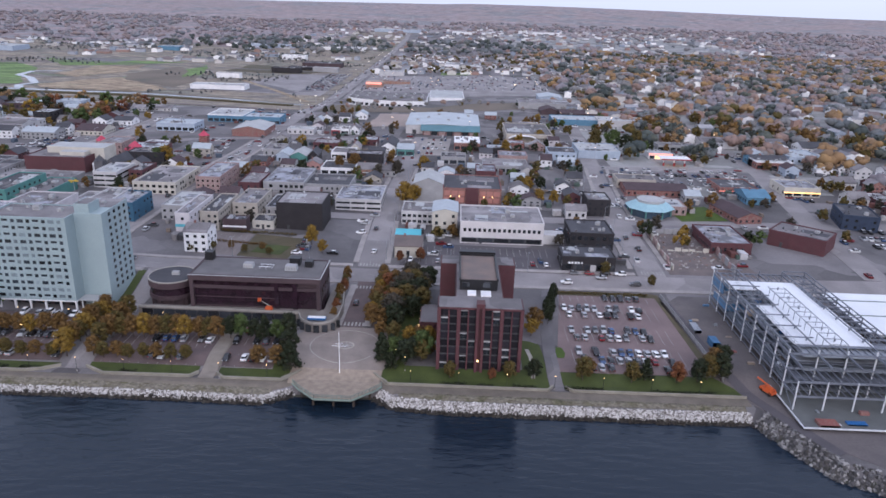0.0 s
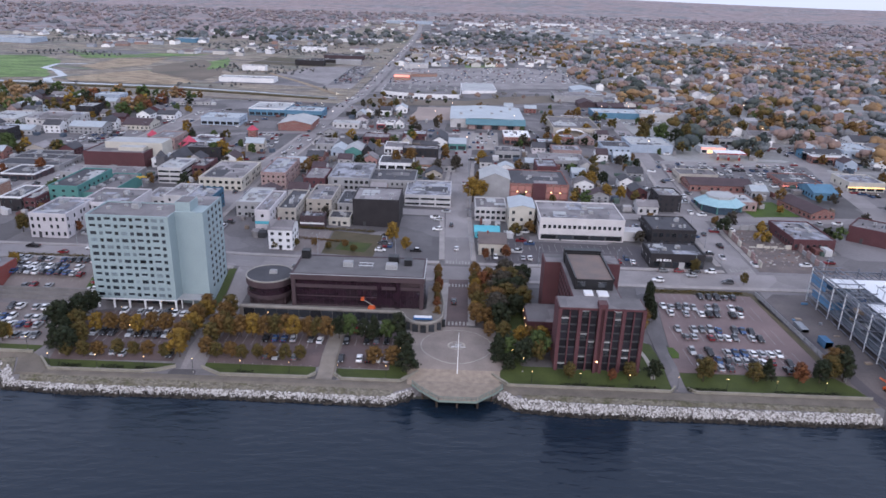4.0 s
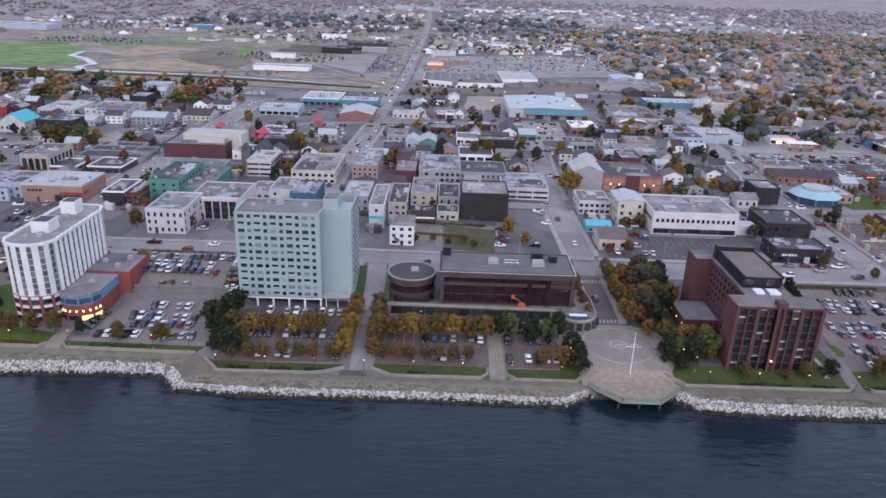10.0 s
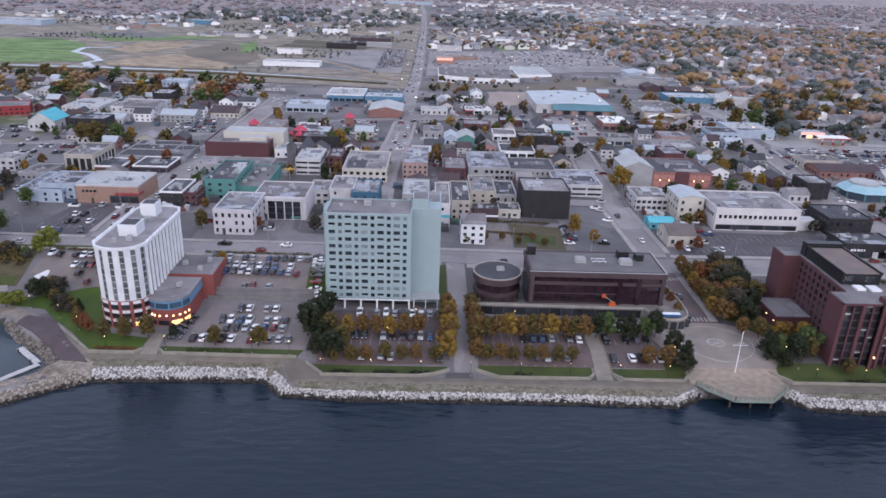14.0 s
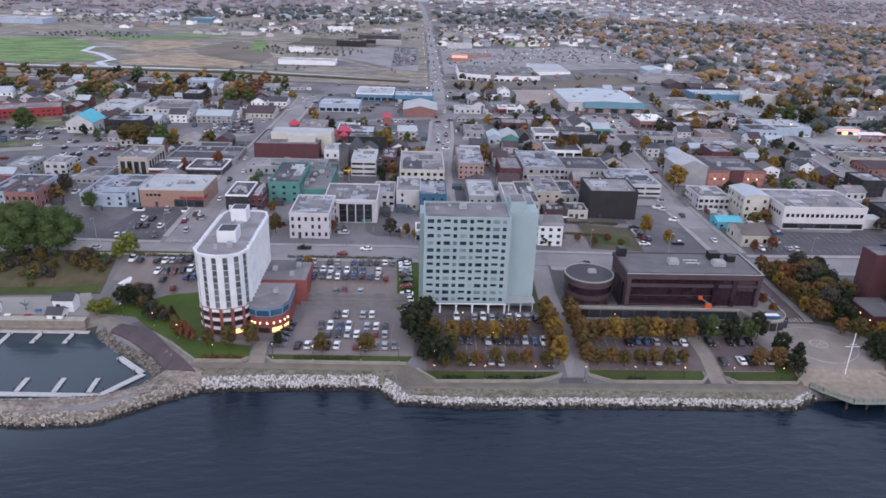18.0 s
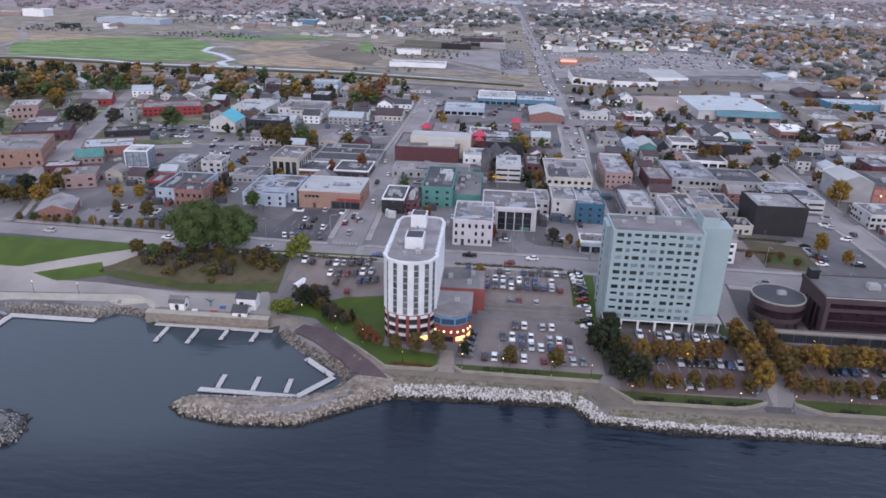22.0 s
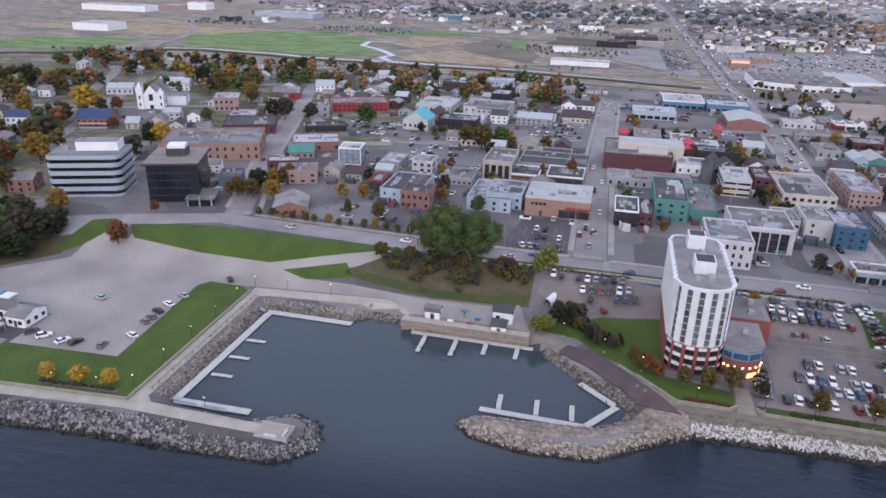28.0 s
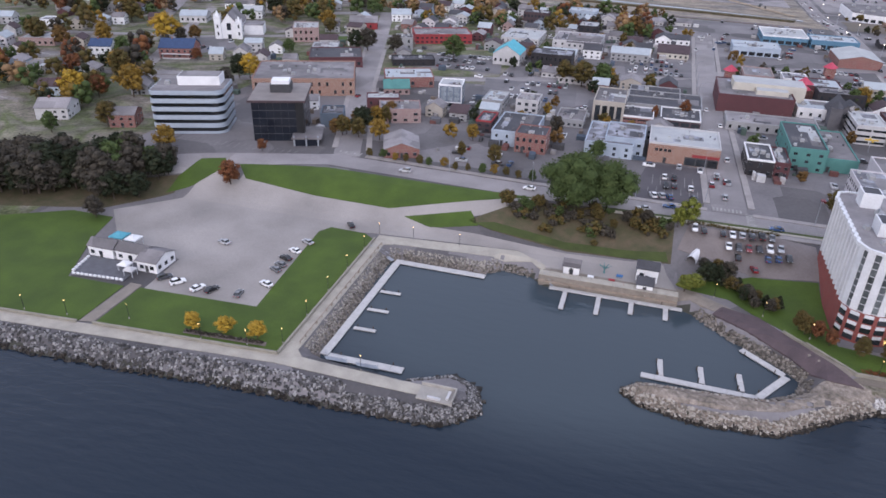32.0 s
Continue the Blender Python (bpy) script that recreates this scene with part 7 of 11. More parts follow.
def brown_office():
    th = thing("office_building", "dark brown glass and stone office with a flat grey roof", "office building", -84.5, 209.5, 0)
    W_, D_, H = 42.5, 17.5, 13.6
    simple("core", th, BROWNC, (0, 1.0, -1.0, W_, D_, H))
    simple("roof", th, mat("worn_gravel_roof", (0.15, 0.142, 0.145), (0.095, 0.09, 0.094), scale=0.2), (0.4, 1.2, H + 0.0, W_ - 0.4, D_ - 0.4, H + 0.15))
    simple("roof_edge", th, BROWNC, (-0.3, -0.3, H - 1.5, W_ + 0.3, 1.0, H + 0.3), (-0.3, D_ - 0.4, H - 1.0, W_ + 0.3, D_ + 0.3, H + 0.3), (-0.3, 1.0, H - 1.0, 0.4, D_ - 0.4, H + 0.3), (W_ - 0.4, 1.0, H - 1.0, W_ + 0.3, D_ - 0.4, H + 0.3))
    simple("roof_trim", th, PALE_ROOF, (-0.36, -0.36, H + 0.3, W_ + 0.36, 0.0, H + 0.4), (W_ + 0.0, 0.0, H + 0.3, W_ + 0.36, D_ + 0.3, H + 0.4))
    simple("spandrel", th, BROWNC, (0, -0.1, H - 4.2, W_, 1.0, H - 3.2))
    for a, c in ((0, 1.2), (41.3, 42.5)):
        simple("pier", th, BROWNC, (a, -0.4, -1, c, 1.0, H - 1.5))
    for a, c in ((27.5, 29.0), (33.5, 35.0)):
        simple("dark_pier", th, BROWNW, (a, -0.25, -1, c, 1.0, H - 1.5))
    k = 12
    for i in range(k):
        a = 1.2 + i * 26.3 / k
        simple("glass_panel", th, BROWNW, (a + 0.06, 0.55, 0, a + 26.3 / k - 0.06, 0.98, H - 4.2))
        simple("clerestory", th, BROWNW, (a + 0.06, 0.4, H - 3.2, a + 26.3 / k - 0.06, 0.9, H - 1.5))
    for z in (3.1, 6.2):
        simple("transom", th, BROWNC, (1.2, 0.4, z, 27.5, 0.6, z + 0.25))
    for i in range(3):
        simple("glass_panel", th, BROWNW, (29.05 + i * 1.5, 0.3, 0, 30.45 + i * 1.5, 0.95, H - 1.5))
        simple("glass_panel", th, BROWNW, (35.1 + i * 2.1, 0.55, 0, 37.1 + i * 2.1, 0.98, H - 4.4))
    for i in range(5):
        simple("side_window", th, BROWNW, (W_ - 0.02, 2.5 + i * 3, 1.0, W_ + 0.05, 4.6 + i * 3, H - 4))
        simple("side_window", th, BROWNW, (-0.05, 2.5 + i * 3, 1.0, 0.02, 4.6 + i * 3, H - 4))
    for a, c, sx, sy, sz, m_ in ((17, 9.0, 3.4, 2.6, 1.7, 0), (31.5, 8.0, 4.0, 2.8, 1.8, 0)):
        shared("roof_unit", UNIT, th, (a, c, H + 0.1), 0, (sx, sy, sz))
    simple("roof_plant", th, BLACKP, (30, 12, H, 33.5, 15, H + 2.6), (35.5, 10.5, H, 38, 13.5, H + 2.2), (0.5, 14, H, 3.2, 17, H + 3.0))
    bm = bmesh.new()
    for a in (21, 23, 25):
        beam(bm, (a, 7.8, H), (a, 7.8, H + 0.9), 0.07)
        beam(bm, (a, 10.2, H), (a, 10.2, H + 0.9), 0.07)
    for c in (7.8, 10.2):
        beam(bm, (20.6, c, H + 0.9), (25.4, c, H + 0.9), 0.12)
    part("roof_frame", bm, STEELW, th)
    # the drum
    dr = thing("office_drum", "round dark brown drum building with a pale roof rim", "building", -94, 219.5, 0)

    def ringpts(r, k=40):
        return [(r * math.cos(2 * math.pi * i / k), r * math.sin(2 * math.pi * i / k)) for i in range(k)]
    bm = bmesh.new()
    prism(bm, ringpts(6.4), -1, 3.2)
    part("base", bm, BROWNC, dr)
    bm = bmesh.new()
    prism(bm, ringpts(7.8), 3.2, 4.6, cap_bottom=True)
    part("lower_band", bm, BROWNC, dr)
    bm = bmesh.new()
    prism(bm, ringpts(7.4), 4.6, 7.2)
    part("window_band", bm, BROWNW, dr)
    bm = bmesh.new()
    prism(bm, ringpts(7.9), 7.2, 9.4, cap_bottom=True)
    part("upper_band", bm, BROWNC, dr)
    bm = bmesh.new()
    prism(bm, ringpts(7.6), 9.4, 9.5)
    part("roof", bm, TAR_DARK, dr)
    bm = bmesh.new()
    o, i_ = ringpts(7.95), ringpts(7.55)
    for a in range(40):
        c = (a + 1) % 40
        q = [o[a], o[c], i_[c], i_[a]]
        hi = [bm.verts.new((*p, 9.7)) for p in q]
        lo = [bm.verts.new((*p, 9.3)) for p in q]
        bm.faces.new(hi)
        bm.faces.new((lo[0], lo[1], hi[1], hi[0]))
        bm.faces.new((lo[2], lo[3], hi[3], hi[2]))
    part("roof_rim", bm, CONCRETE, dr)
    shared("roof_unit", UNIT, dr, (1, 0.5, 9.5), 0.1, (2.6, 1.6, 1.2))
    for a in range(10):
        an = 2 * math.pi * a / 10
        bm = bmesh.new()
        box(bm, -0.3, -0.3, -1, 0.3, 0.3, 3.2)
        part("pillar", bm, BROWNC, dr, loc=(7.0 * math.cos(an), 7.0 * math.sin(an), 0))
    # the terrace in front
    te = thing("terrace", "raised concrete terrace in front of the brown office", "terrace", 0, 0, 0)
    bm = bmesh.new()
    bow = [(-41.6 + 6.2 * math.cos(radians(a)), 205.0 + 6.2 * math.sin(radians(a))) for a in range(190, 356, 15)]
    prism(bm, [(-101, 206.8), (-48.6, 206.2)] + bow + [(-35.2, 214), (-37, 229), (-41, 229), (-41, 210), (-101, 209.3)], -0.5, 3.0)
    part("deck", bm, mat("brown_podium_concrete", (0.2, 0.178, 0.16), (0.13, 0.116, 0.105), scale=0.3), te)
    bm = bmesh.new()
    edge = [(-101, 206.8), (-48.6, 206.2)] + bow + [(-35.2, 214), (-37, 229)]
    for p, q in zip(edge, edge[1:]):
        d = Vector(q) - Vector(p)
        nv = Vector((-d.y, d.x)).normalized() * 0.3
        prism(bm, [p, q, (q[0] + nv.x, q[1] + nv.y), (p[0] + nv.x, p[1] + nv.y)], 3.0, 3.7)
    part("parapet", bm, CONCRETE, te)
    simple("canopy", te, BLUEP, (-44.6, 200.4, 3.75, -38.8, 202.2, 4.3))
    simple("canopy_top", te, WHITE, (-44.4, 200.6, 4.3, -39.0, 202.0, 4.45))
    for a in range(200, 350, 24):
        simple("bow_window", te, GLASS, (-42.5 + 6.25 * math.cos(radians(a)), 204.7 + 6.25 * math.sin(radians(a)), 0.2, -40.7 + 6.25 * math.cos(radians(a)), 205.3 + 6.25 * math.sin(radians(a)), 2.6))
    for i in range(14):
        shared("shop_window", WIN_S, te, (-98 + i * 3.6, 206.8 - i * 0.04, 0.0), 0, (3.5, 1, 2.65))
    for nm, lab, px, py in (("boom_lift", "small orange boom lift on the terrace", -58.5, 207.6),):
        bl = thing(nm, lab, "machine", px, py, 3.0)
        simple("chassis", bl, ORANGE, (-1.2, -0.6, 0.35, 1.2, 0.6, 1.1), (-0.8, -0.5, 1.1, 0.9, 0.5, 1.7))
        bm = bmesh.new()
        beam(bm, (0.5, 0, 1.6), (-2.6, 0, 3.6), 0.14)
        part("boom", bm, CONCRETE, bl)
        simple("basket", bl, ORANGE, (-3.4, -0.5, 3.4, -2.4, 0.5, 4.3))
        for a in (-0.8, 0.8):
            for c in (-0.6, 0.45):
                bm = bmesh.new()
                beam(bm, (a, c, 0.35), (a, c + 0.2, 0.35), 0.36, 10)
                part("wheel", bm, TYRE, bl)


brown_office()

# ---- the brick tower ----


WIN_DULL = window_mesh("window_dull", mat("smoked_glass", (0.022, 0.02, 0.026), (0.014, 0.013, 0.017), rough=0.35, bump=0, spec=0.25, obj_random=0.5), FRAME_D)


def brick_tower():
    th = thing("brick_tower", "wine-red brick office tower with dark window bays and grey roof", "office building", -3.2, 180, -1.0)
    H = 20.0
    simple("front_bar", th, BRICK_DARK, (0, 0.8, -2, 24.4, 8, H))
    for a, c in ((0, 1.0), (5.6, 6.6), (11.0, 13.4), (17.8, 18.8), (23.4, 24.4)):
        simple("pier", th, BRICK_DARK, (a, 0, -2, c, 0.8, H))
    simple("lintel", th, BRICK_DARK, (0, 0.05, H - 0.55, 24.4, 0.8, H))
    simple("central_shaft", th, BRICK_DARK, (11.0, -0.6, -2, 11.75, 2.5, H + 1.6), (12.65, -0.6, -2, 13.4, 2.5, H + 1.6), (11.75, -0.6, H + 0.2, 12.65, 2.5, H + 1.6))
    # Shallow recess; its deep shadow is painted as a darker wine brick.
    simple("shaft_recess", th, mat("shadowed_wine_brick", (0.06, 0.024, 0.028), (0.045, 0.018, 0.021)), (11.75, -0.2, -1, 12.65, 0.5, H + 0.2))
    simple("stem", th, BRICK_DARK, (5, 8, -2, 19, 40, H))
    simple("rear_bar", th, BRICK_DARK, (0, 35, -2, 24.4, 43, H))
    simple("roof", th, TAR, (0.4, 0.4, H, 24, 7.8, H + 0.12), (5.3, 7.8, H, 18.7, 35.2, H + 0.12), (0.4, 35.2, H, 24, 42.6, H + 0.12))
    simple("plant_room", th, BLACKP, (6.2, 13, H, 17.4, 34, H + 3.4))
    simple("plant_roof", th, mat("rusty_gravel_roof", (0.20, 0.145, 0.125), (0.13, 0.115, 0.11), scale=0.2, fine=2), (6.5, 13.3, H + 3.4, 17.1, 33.7, H + 3.46))
    simple("plant_rim", th, BLACKP, (6.0, 12.8, H + 3.2, 6.45, 34.2, H + 4.0), (17.15, 12.8, H + 3.2, 17.6, 34.2, H + 4.0), (6.45, 33.75, H + 3.2, 17.15, 34.2, H + 4.0), (6.0, 34.3, H, 17.6, 37, H + 4.6))
    for a in (8.0, 14.2):
        shared("plant_window", WIN_W, th, (a, 13, H + 1.0), 0, (2.2, 1, 1.6))
    simple("roof_hatch", th, WHITE, (8.5, 8.6, H, 11, 11.6, H + 0.7), (12.4, 8.2, H, 15.4, 11.8, H + 0.6))
    simple("annex", th, BRICK_DARK, (-6, 21, -2, 4.9, 35, 5.2))
    simple("annex_roof", th, TAR, (-5.7, 21.3, 5.2, 4.7, 34.8, 5.28))
    st = (H - 0.55 - 0.4) / 8
    for a, c in ((1.0, 5.6), (6.6, 11.0), (13.4, 17.8), (18.8, 23.4)):
        simple("slim_pier", th, BRICK_DARK, ((a + c) / 2 - 0.2, 0.1, -1, (a + c) / 2 + 0.2, 0.55, H - 1))
    for r in range(8):
        z = 0.4 + r * st
        for bay, (a, c) in enumerate(((1.0, 5.6), (6.6, 11.0), (13.4, 17.8), (18.8, 23.4))):
            for i in range(2):
                w_ = (c - a) / 2
                shared("window", WIN_B if (r * 37 + bay * 53 + i * 19 + r * bay * 7 + r * r * 3) % 11 < 3 else WIN_DULL, th, (a + w_ * (i + 0.5), 0.8, z + 0.3), 0, (w_ * 0.94, 1, st * 0.78))
            simple("spandrel", th, FRAME_D, (a, 0.6, z - 0.15, c, 0.8, z + 0.28))
        for i in range(9):
            shared("window", WIN_D, th, (5, 11 + i * 2.7, z + 0.6), -math.pi / 2, (1.3, 1, 1.4))
            shared("window", WIN_D, th, (19, 11 + i * 2.7, z + 0.6), math.pi / 2, (1.3, 1, 1.4))
    bm = bmesh.new()
    bmesh.ops.create_icosphere(bm, subdivisions=1, radius=0.3, matrix=Matrix.Translation((11.9, -0.9, 4.0)))
    for c in (22, 27, 33):
        bmesh.ops.create_icosphere(bm, subdivisions=1, radius=0.2, matrix=Matrix.Translation((-6.1, c, 3.5)))
    part("entrance_light", bm, LAMP_GLOW, th)


brick_tower()

# ---- the steel frame under construction ----


def steel_frame():
    th = thing("unfinished_building", "grey steel frame of a building under construction with white floor decks", "construction", 94, 167, -1.6)
    STEELD = mat("grey_blue_girders", (0.17, 0.185, 0.22), (0.11, 0.12, 0.145), rough=0.5, scale=0.4)
    nx_, ny_, lv = 4, 9, (4.6, 9.0, 13.4)
    sx, sy = 8.0, 7.6
    for i in range(nx_ + 1):
        for j in range(ny_ + 1):
            top = 14.6 if j > 0 else 9.0
            bm = bmesh.new()
            box(bm, i * sx - 0.16, j * sy - 0.16, -1, i * sx + 0.16, j * sy + 0.16, top)
            box(bm, i * sx - 0.45, j * sy - 0.45, -1, i * sx + 0.45, j * sy + 0.45, 0.15)
            part("column", bm, STEELW if i == 0 or j < 2 else STEELD, th)
    for z in lv:
        for j in range(1 if z > 9.5 else 0, ny_ + 1):
            simple("floor_beam", th, STEELD, (0, j * sy - 0.15, z - 0.55, nx_ * sx, j * sy + 0.15, z))
        for i in range(nx_ + 1):
            simple("edge_beam", th, STEELD, (i * sx - 0.15, 0, z - 0.5, i * sx + 0.15, ny_ * sy, z - 0.02))
        for i in range(nx_):
            for q in (0.25, 0.5, 0.75):
                simple("joist", th, STEELD, ((i + q) * sx - 0.07, 0 if z < 10 else sy, z - 0.35, (i + q) * sx + 0.07, ny_ * sy, z - 0.05))
    DECK = mat("white_roof_membrane", (0.72, 0.74, 0.77), (0.6, 0.62, 0.66), rough=0.5, scale=0.1)
    simple("roof_deck", th, DECK, (3.5, sy * 1.7, 13.45, 26, 5.2 * sy, 13.65))
    simple("roof_deck", th, DECK, (10, 5.2 * sy, 13.45, 24, 7.9 * sy, 13.65))
    simple("roof_deck", th, DECK, (0.5, 6.9 * sy, 13.45, 10, 7.9 * sy, 13.65))
    DECKING = mat("galvanised_decking", (0.20, 0.225, 0.26), (0.13, 0.15, 0.18), rough=0.45, metal=0.3, scale=0.3)
    simple("floor_deck", th, DECKING, (0.4, 1.05 * sy, 4.6, 31.6, 8.9 * sy, 4.75))
    simple("floor_deck", th, DECKING, (4.2, 1.05 * sy, 9.0, 31.6, 8.9 * sy, 9.15))
    # props, studs and unglazed walls that fill the storeys
    pr = random.Random(8)
    STUD = mat("grey_steel_studs", (0.26, 0.275, 0.30), (0.18, 0.195, 0.22), rough=0.5, metal=0.3)
    for z0, z1 in ((0.25, 4.1), (4.75, 8.5), (9.15, 12.9)):
        for i in range(16):
            x = 1.2 + i * 1.95
            simple("stud", th, STUD, (x - 0.06, 1.72 * sy, z0, x + 0.06, 1.72 * sy + 0.12, z1))
        simple("stud_rail", th, STUD, (1, 1.71 * sy, z0 + 1.0, nx_ * sx, 1.71 * sy + 0.08, z0 + 1.12), (1, 1.71 * sy, z0 + 2.3, nx_ * sx, 1.71 * sy + 0.08, z0 + 2.42))
        for j in range(1, ny_, 2):
            simple("prop", th, STUD, (pr.uniform(1.5, 7), j * sy + 3, z0, pr.uniform(7.1, 7.3), j * sy + 3.1, z0 + 0.12), (4.0, j * sy + pr.uniform(1, 6), z0, 4.12, j * sy + 6.2, z0 + 1.1))
        for k_ in range(10):
            x, y = pr.uniform(2, 29), pr.uniform(1.2, 8) * sy
            simple("stacked_pallet", th, pr.choice([WOOD, STEEL, BLUEP, DECK]), (x, y, z0, x + pr.uniform(1, 2.4), y + pr.uniform(1, 3), z0 + pr.uniform(0.4, 1.3)))
    for j in range(2, ny_ + 1):
        simple("upper_rafter", th, STEELD, (0, j * sy - 0.12, 14.5, 9.8, j * sy + 0.12, 14.8), (24, j * sy - 0.12, 14.5, nx_ * sx, j * sy + 0.12, 14.8))
    for x in (0.0, 8.0, 24.0, 32.0):
        simple("upper_girder", th, STEELD, (x - 0.14, sy, 14.45, x + 0.14, ny_ * sy, 14.75))
    simple("slab", th, mat("wet_grey_slab", (0.13, 0.135, 0.135), (0.085, 0.09, 0.09), scale=0.2), (-1, -9, 0.0, nx_ * sx + 2, 9 * sy, 0.25))
    bm = bmesh.new()
    for i in range(12):
        y = sy + i * 3.6
        for x in (10.5, 15.5):
            box(bm, x - 0.08, y - 0.08, 13.6, x + 0.08, y + 0.08, 16.4)
        box(bm, 10.4, y - 0.07, 16.3, 15.6, y + 0.07, 16.5)
    for x in (10.5, 15.5):
        box(bm, x - 0.08, sy, 16.3, x + 0.08, sy + 41, 16.55)
    part("roof_screen_frame", bm, STEEL, th)
    bm = bmesh.new()
    for x0 in (0.0, 3.4):
        for i in range(10):
            box(bm, x0 - 0.05, sy + i * 5, 13.4, x0 + 0.05, sy + i * 5 + 0.1, 15.0)
        box(bm, x0 - 0.05, sy, 14.95, x0 + 0.05, sy + 50, 15.05)
        box(bm, x0 - 0.05, sy, 14.2, x0 + 0.05, sy + 50, 14.28)
    part("guard_rail", bm, STEEL, th)
    # tiers of girts and stacked decking across the seaward end
    rr = random.Random(3)
    for i in range(20):
        z = 0.9 + i * 0.66
        simple("girt", th, STEELD if i % 3 else STEEL, (1.5 + rr.uniform(0, 3), sy * rr.uniform(0.75, 1.6), z, nx_ * sx, sy * 1.7 + rr.uniform(0, 2), z + 0.12))
    for i in range(nx_):
        for z0, z1 in ((0.2, 4.4), (4.7, 8.8), (9.1, 13.2)):
            bm = bmesh.new()
            beam(bm, (i * sx, 2.0 * sy, z0), ((i + 1) * sx, 2.0 * sy, z1), 0.1, 5)
            part("brace", bm, STEELD, th)
    for j in range(0, ny_, 2):
        for z0, z1 in ((0.2, 4.4), (4.7, 8.8)):
            bm = bmesh.new()
            beam(bm, (0, j * sy, z0), (0, (j + 1) * sy, z1), 0.09, 5)
            part("brace", bm, STEELD, th)
    for z in (2.3, 6.8, 11.2):
        for x in (0.0, nx_ * sx / 2, nx_ * sx):
            simple("side_rail", th, STEELD, (x - 0.1, sy, z - 0.12, x + 0.1, ny_ * sy, z + 0.12))
    simple("stair_core", th, STEELD, (12, 5 * sy, 0, 18, 6 * sy, 13))
    simple("slab_rim", th, STEELW, (-1.2, -9.2, 0.25, -0.9, 2 * sy, 0.6), (-0.9, -9.2, 0.25, nx_ * sx + 2, -8.9, 0.6))
    SHEET = mat("pale_blue_sheeting", (0.10, 0.22, 0.36), (0.07, 0.16, 0.28), rough=0.4)
    simple("blue_sheeting", th, SHEET, (0.3, 8.0 * sy, 9.4, 10, 8.06 * sy, 12.4), (-0.05, 7.6 * sy, 9.4, 0.05, 8.95 * sy, 12.6), (-0.06, 7.0 * sy, 5.2, 0.04, 8.6 * sy, 7.6), (0.3, 7.1 * sy, 4.8, 9, 7.16 * sy, 7.4))
    # the lower roof beyond
    t2 = thing("unfinished_hall", "long low hall with a new white roof deck", "construction", 128, 175, -1)
    simple("roof_deck", t2, mat("white_roof_membrane", (0.72, 0.74, 0.77)), (0, 20, 9.6, 60, 52, 10.0))
    simple("green_edge", t2, GREENP, (0, 33, 10.0, 60, 33.6, 10.12), (0, 45, 10.0, 60, 45.6, 10.12))
    for i in range(8):
        for j in range(5):
            simple("column", t2, STEEL, (i * 8.4, 20 + j * 7.8, -1, i * 8.4 + 0.35, 20.35 + j * 7.8, 9.6))
    for z in (4.5, 9.3):
        for j in range(5):
            simple("beam", t2, STEEL, (0, 20.05 + j * 7.8, z - 0.4, 59, 20.25 + j * 7.8, z))
    # site clutter
    for nm, lab, m_, bx in (("container", "blue steel site container", mat("faded_blue_steel", (0.07, 0.17, 0.30), (0.05, 0.12, 0.22)), (82.5, 198, 2.3, 4.6, 2.3)), ("site_trailer", "low grey flatbed trailer on the mud", STEEL, (80.5, 209, 2.2, 6, 1.1)),
                            ("skip", "rusty red open skip", BRICK, (97.5, 158.5, 5, 3, 1.5)), ("pipe_stack", "stack of blue pipes on bearers", BLUEP, (105.5, 160, 5, 1.6, 1.1))):
        x, y, w_, d_, h_ = bx
        c = thing(nm, lab, "site equipment", x, y, terrain_z(x + w_ / 2, y + d_ / 2) + 0.1)
        simple("body", c, m_, (0, 0, 0.1, w_, d_, h_))
        simple("rib", c, m_, *[(-0.06, i * d_ / 6, 0.1, w_ + 0.06, i * d_ / 6 + 0.2, h_ + 0.05) for i in range(7)])
    for k_ in range(14):
        x, y = pr.uniform(94, 124), pr.uniform(158.5, 166) if k_ % 2 else pr.uniform(168, 232)
        if k_ % 2 == 0:
            x = pr.uniform(80.5, 91.5)
        w_, d_, h_ = pr.uniform(0.6, 2.6), pr.uniform(0.5, 1.6), pr.uniform(0.2, 0.9)
        c = thing("material_stack", "small stack of building material on the site ground", "building material", x, y, terrain_z(x, y) + 0.1 if x < 93 else -1.35)
        m_ = pr.choice([WOOD, STEEL, CONCRETE, BRICK, PALE_ROOF, SHEET])
        for q in range(2):
            simple("layer", c, m_, (0.05 * q, 0.06 * q, q * h_ / 2, w_ - 0.04 * q, d_ - 0.05 * q, (q + 1) * h_ / 2 - 0.02))
    ex = thing("telehandler", "orange telescopic handler on the building site", "machine", 91, 176, terrain_z(91, 176) + 0.1, 25)
    simple("chassis", ex, ORANGE, (-1, -2.2, 0.6, 1, 2.2, 1.4), (-0.9, -1.6, 1.4, 0.1, 0.2, 2.5))
    bm = bmesh.new()
    beam(bm, (0.5, -2, 1.8), (0.6, 4.6, 2.6), 0.25)
    part("boom", bm, ORANGE, ex)
    for a in (-1.0, 0.8):
        for c in (-1.5, 1.5):
            bm = bmesh.new()
            beam(bm, (a, c, 0.55), (a + 0.3, c, 0.55), 0.55, 12)
            part("wheel", bm, TYRE, ex)


steel_frame()

# ---- other landmarks ----


